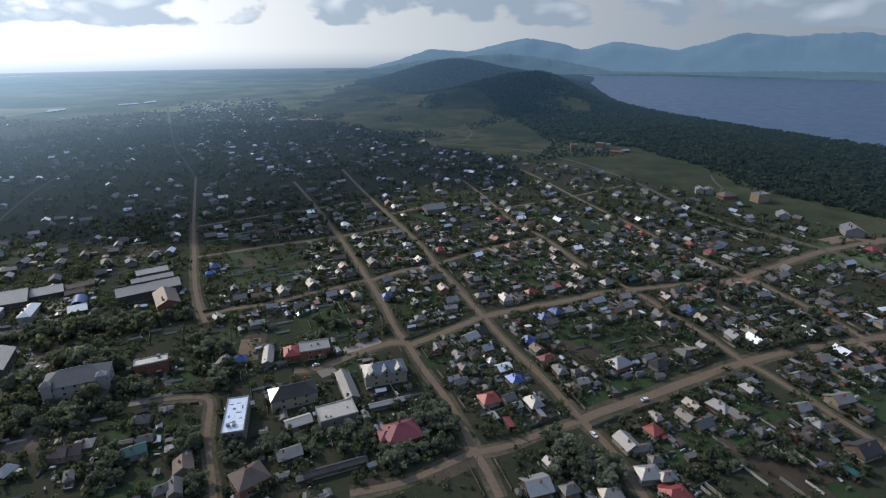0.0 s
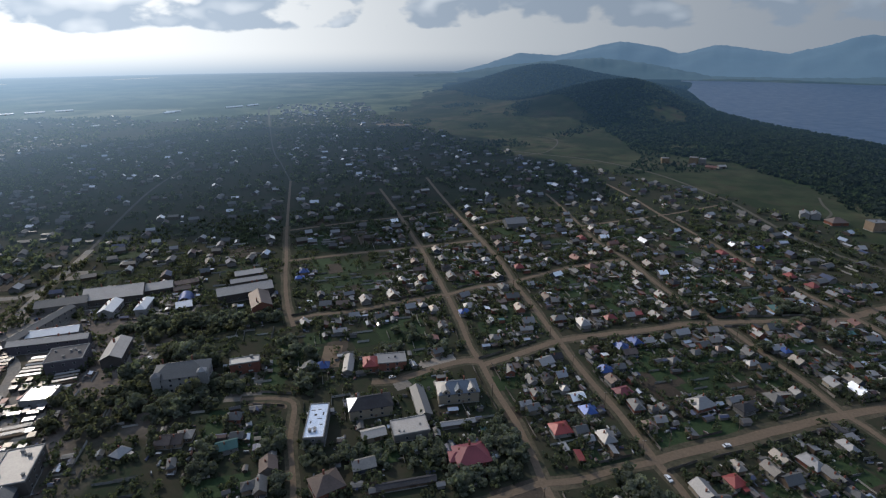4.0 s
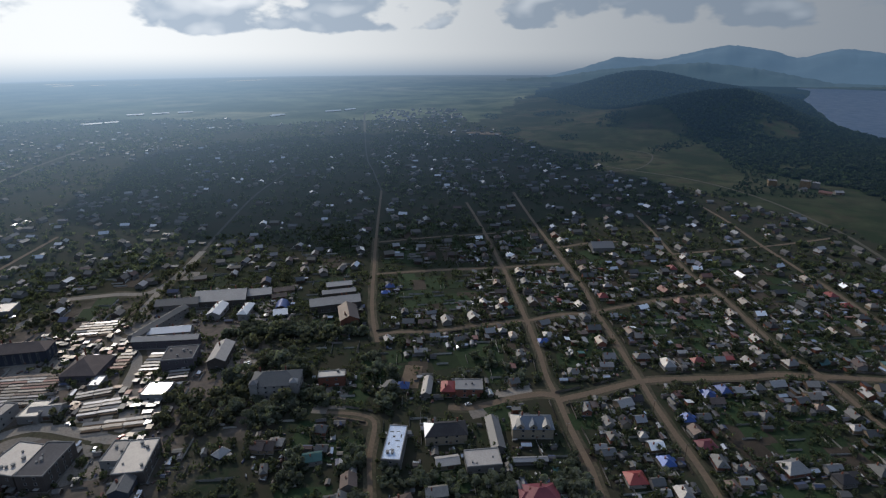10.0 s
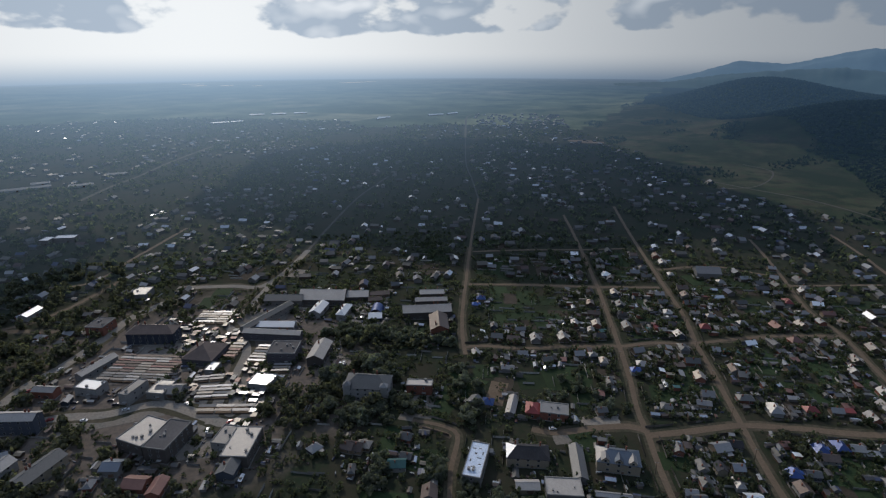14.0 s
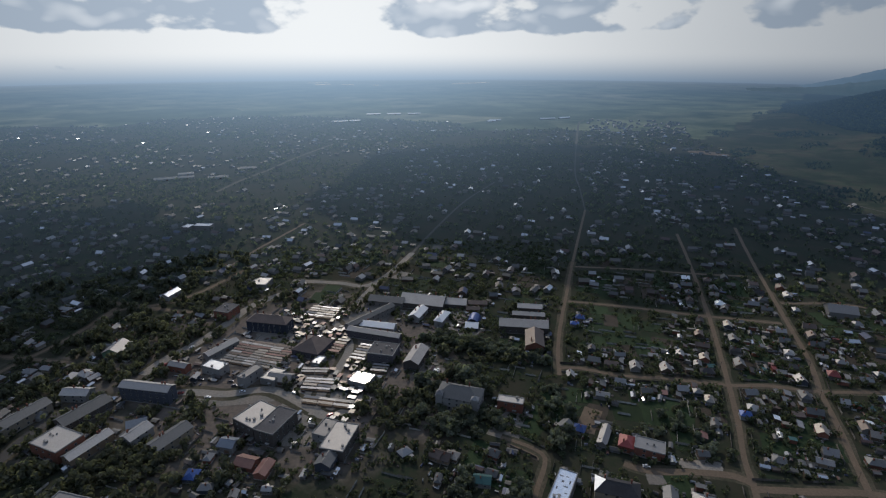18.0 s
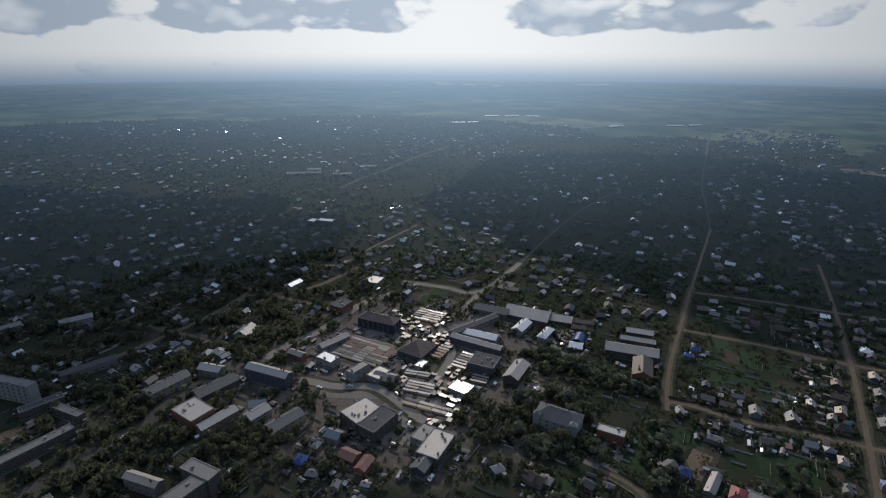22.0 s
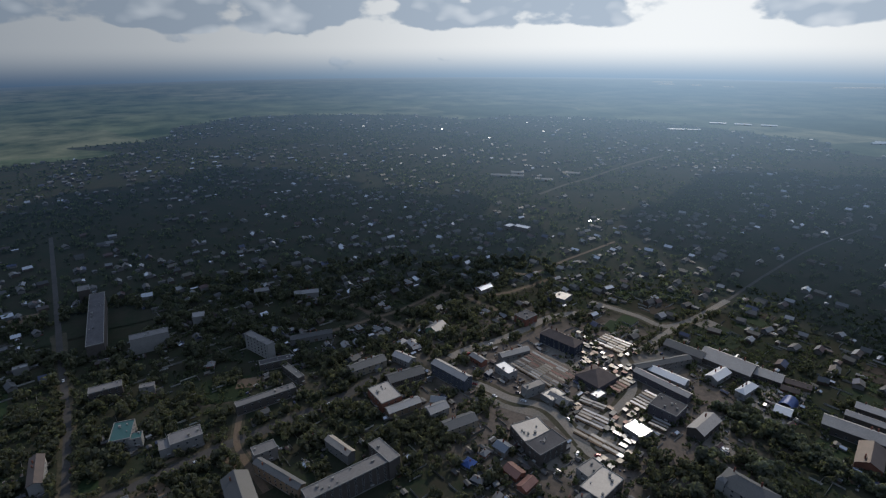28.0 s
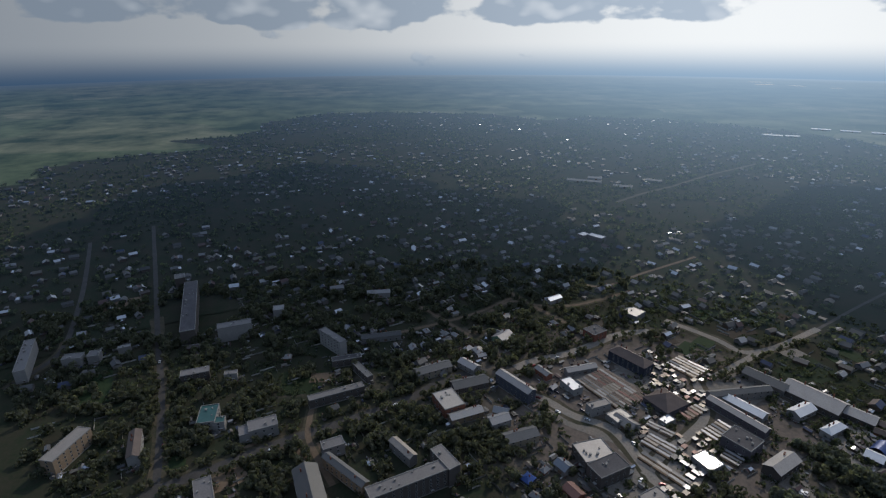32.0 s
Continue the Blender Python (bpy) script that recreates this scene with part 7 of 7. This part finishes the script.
# the settlement beyond the northern fields
sx, sy = gen.uniform(-900, -420, 420), gen.uniform(1430, 1960, 420)
ok = inside([(-711, 1440), (-870, 1790), (-600, 1930), (-470, 1600)], sx, sy) & street_mask(sx, sy, 6)
rows_of_cottages("backdrop_village", sx[ok], sy[ok], "sunlit cottages of the village beyond the fields", "FAR_")

# the woods on the shore and the hills
x = gen.uniform(-450, 900, 100000)
y = gen.uniform(250, 3000, 100000)
thin = np.array([noise.noise((a * 0.006, b * 0.006, 7.0)) for a, b in zip(x, y)])
keep = np.where(y < 1300, 1.0, np.where(y < 2000, 0.7, 0.45))
ok = (x > wood_x(y) + 25 * thin) & (x < shore_x(y) - 18) & (gen.uniform(0, 1, len(x)) < keep)
ok &= ~in_glade(x + gen.normal(0, 11, len(x)), y + gen.normal(0, 16, len(x)))
x, y = x[ok][:50000], y[ok][:50000]
size = gen.uniform(2.6, 4.6, len(x))
far = np.hypot(x, y) > FAR
crowd_of_trees("woods", np.stack([x, y, ground_z(x, y) - 0.5], -1)[~far], size[~far], 12, 0.42, "PINE", "dense dark green woods on the lake shore", "trees", 150, 1.1)
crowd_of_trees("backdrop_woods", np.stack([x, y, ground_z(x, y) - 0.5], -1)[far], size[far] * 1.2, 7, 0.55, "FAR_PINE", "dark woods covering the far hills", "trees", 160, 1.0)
x, y = gen.uniform(-450, 400, 16000), gen.uniform(640, 2300, 16000)
ok = (x < wood_x(y) + 10) & ~in_town_edge(x, y) & (np.array([noise.noise((a * 0.011, b * 0.006, 2.0)) for a, b in zip(x, y)]) > 0.27) & street_mask(x, y, 3) & built_mask(x, y, 2)
x, y = x[ok], y[ok]
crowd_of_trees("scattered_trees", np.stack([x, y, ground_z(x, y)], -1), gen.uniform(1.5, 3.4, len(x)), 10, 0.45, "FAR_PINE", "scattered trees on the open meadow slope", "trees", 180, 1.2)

# fruit trees and lilacs standing close round the houses
x, y = spread(14000, 140, 580)
ok = street_mask(x, y, 2.0) & built_mask(x, y, -0.6) & ~built_mask(x, y, 5.0) & (x < wood_x(y) - 25) & (np.degrees(np.arctan2(-x, y)) < 62)
x, y = x[ok][:3000], y[ok][:3000]
crowd_of_trees("garden_trees", np.stack([x, y, np.full(len(x), 0.3)], -1), gen.uniform(1.5, 3.3, len(x)), 46, 0.21, "LEAFSTUFF", "fruit trees and lilacs close round the houses", "trees", 300, 1.15)

# small sheds, lean-tos and coops crowding the near yards
x, y = spread(5200, 150, 600)
ok = street_mask(x, y, 5) & built_mask(x, y, 1.6) & ~built_mask(x, y, 8.0) & (x < wood_x(y) - 25)
x, y = x[ok], y[ok]
n = len(x)
crowd_of_houses("lean_tos", x, y, gen.uniform(2.2, 6.0, n), gen.uniform(1.8, 3.4, n), gen.uniform(1.6, 2.4, n), gen.uniform(0.15, 0.9, n), base_angle + gen.choice([0, math.pi / 2], n) + gen.uniform(-0.12, 0.12, n), "lean-tos and coops built onto the yards", "sheds")

# loose boards, stacks and barrels in the yards, and the fences between the plots
x, y = spread(17000, 140, 600)
ok = street_mask(x, y, 5) & built_mask(x, y, 0.3) & ~built_mask(x, y, 7.0) & (x < wood_x(y) - 20)
x, y = x[ok], y[ok]
n = len(x)
crowd_of_houses("yard_clutter", x, y, gen.uniform(0.5, 3.0, n), gen.uniform(0.5, 1.6, n), gen.uniform(0.4, 1.5, n), gen.uniform(0.02, 0.3, n), base_angle + gen.choice([0, math.pi / 2], n) + gen.uniform(-0.3, 0.3, n), "stacked boards and small huts in the yards", "clutter", "", "CLUTTER", 0.08)
x, y = spread(1900, 150, 600)
ok = street_mask(x, y, 12) & built_mask(x, y, 2.0) & (x < wood_x(y) - 30)
x, y = x[ok], y[ok]
n = len(x)
crowd_of_houses("plot_fences", x, y, gen.uniform(7, 16, n), np.full(n, 0.14), gen.uniform(1.1, 1.6, n), np.full(n, 0.05), base_angle + gen.choice([0, math.pi / 2], n) + gen.uniform(-0.05, 0.05, n), "board fences between the garden plots", "fence", "", "PALEFENCE", 0.02)

# shade trees filling the apartment quarter and the market edges
x, y = spread(8500, 200, 640)
quarter = (np.degrees(np.arctan2(-x, y)) > 62) & street_mask(x, y, 2.5) & built_mask(x, y, 0.8) & (np.hypot(x + 396, y + 66) > 31) & (np.hypot((x + 330) / 100, (y - 205) / 85) > 1)
x, y = x[quarter], y[quarter]
keep = np.array([noise.noise((a * 0.02, b * 0.02, 9.0)) for a, b in zip(x, y)]) > gen.uniform(-0.5, 0.6, len(x))
x, y = x[keep], y[keep]
crowd_of_trees("shade_trees", np.stack([x, y, np.full(len(x), 0.6)], -1), gen.uniform(3.6, 6.8, len(x)), 110, 0.165, "LEAFTREE", "shade trees filling the courts between the blocks", "trees", 210, 1.15)

# the far plain: long barns and ponds
for x, y, w, a in ((-1465, 1191, 120, 63), (-1555, 1398, 60, 50), (-1505, 1456, 60, 50), (-1455, 1514, 56, 50), (-1094, 1516, 42, 73), (-1099, 1544, 48, 43), (-987, 1705, 70, 56), (-955, 1770, 60, 73), (-1083, 1207, 24, 73)):
    pitched_block(x, y, w * 0.85, 9, a, 3.6, 1, "FAR_MIRROR", "FAR_PALE", "long white-roofed barn out on the plain", False, "barn", "barn")
for x, y, w, a in ((-1027, 400, 46, 62), (-1012, 430, 40, 62), (-967, 472, 44, 62), (-1002, 553, 36, 55), (-1040, 445, 34, 62)):
    pitched_block(x, y, w * 0.8, 10, a, 4.0, 1, "FAR_LIGHTMETAL", "FAR_PALE", "long grey-roofed farm hall at the edge of town", False, "farm_hall", "barn")
mat("POND", (0.05, 0.08, 0.10), 0.08, 0.0, 0.05, 0.01, 0.05, 0.0)
for x, y, w, d, a in ((-3330, 2515, 120, 40, 70), (-3170, 2620, 90, 30, 50), (-2975, 2714, 70, 26, 50), (-2640, 3380, 330, 60, 71), (-3520, 2620, 160, 30, 60)):
    v = [(w / 2 * math.cos(i * 0.3142) * (1 + 0.2 * noise.noise((x, i * 0.7, 1.0))), d / 2 * math.sin(i * 0.3142), 0.4) for i in range(20)]
    ob = new("backdrop_pond", make_mesh("pond", v, [tuple(range(20))], ["POND"]))
    ob.matrix_basis = pose(x, y, 0, 0, 0, a)
    tagged(ob, "distant pond shining under the sun", "pond", kind="structure")

# rows of street trees along the asphalt streets of the centre
px, py = [], []
for name, points, width, line in LINES:
    if name not in ("park_street", "diagonal_street", "avenue", "town_road", "bazaar_street"):
        continue
    for i, (q, nxt) in enumerate(zip(line, line[1:])):
        ahead = (nxt - q).normalized()
        side = Vector((-ahead.y, ahead.x))
        for s in (-1, 1):
            c = q + side * s * (width / 2 + rnd.uniform(1.8, 5.0)) + ahead * rnd.uniform(-2, 2)
            if 180 < c.length < FAR and rnd.random() < 0.75 and free(c.x, c.y, 0.3):
                px.append(c.x)
                py.append(c.y)
px, py = np.array(px), np.array(py)
ok = street_mask(px, py, 1.2)
px, py = px[ok], py[ok]
crowd_of_trees("street_trees", np.stack([px, py, np.full(len(px), 0.8)], -1), gen.uniform(2.6, 4.6, len(px)), 70, 0.19, "LEAFTREE", "rows of leafy street trees along the kerbs", "trees", 260, 1.15)

# dark repairs on the blue-white flat roof
host = [o for o in scene.objects if o.get("label", "").startswith("small two-storey block with a patched")][0]
for u, v, w, d in ((-2.6, 8.0, 2.2, 0.7), (0.6, 8.4, 1.8, 0.6), (2.8, 5.0, 0.7, 2.6), (-1.0, 4.2, 1.4, 1.4), (1.4, 1.0, 2.4, 0.7), (-2.8, -1.5, 0.7, 2.0), (2.6, -3.6, 1.6, 0.7), (-0.4, -6.0, 2.6, 0.6)):
    part("roof_patch", boxes_mesh("roof_patch", [(-w / 2, -d / 2, 7.0, w / 2, d / 2, 7.05)], ["DARKFELT"]), host, pose(u, v, 0))
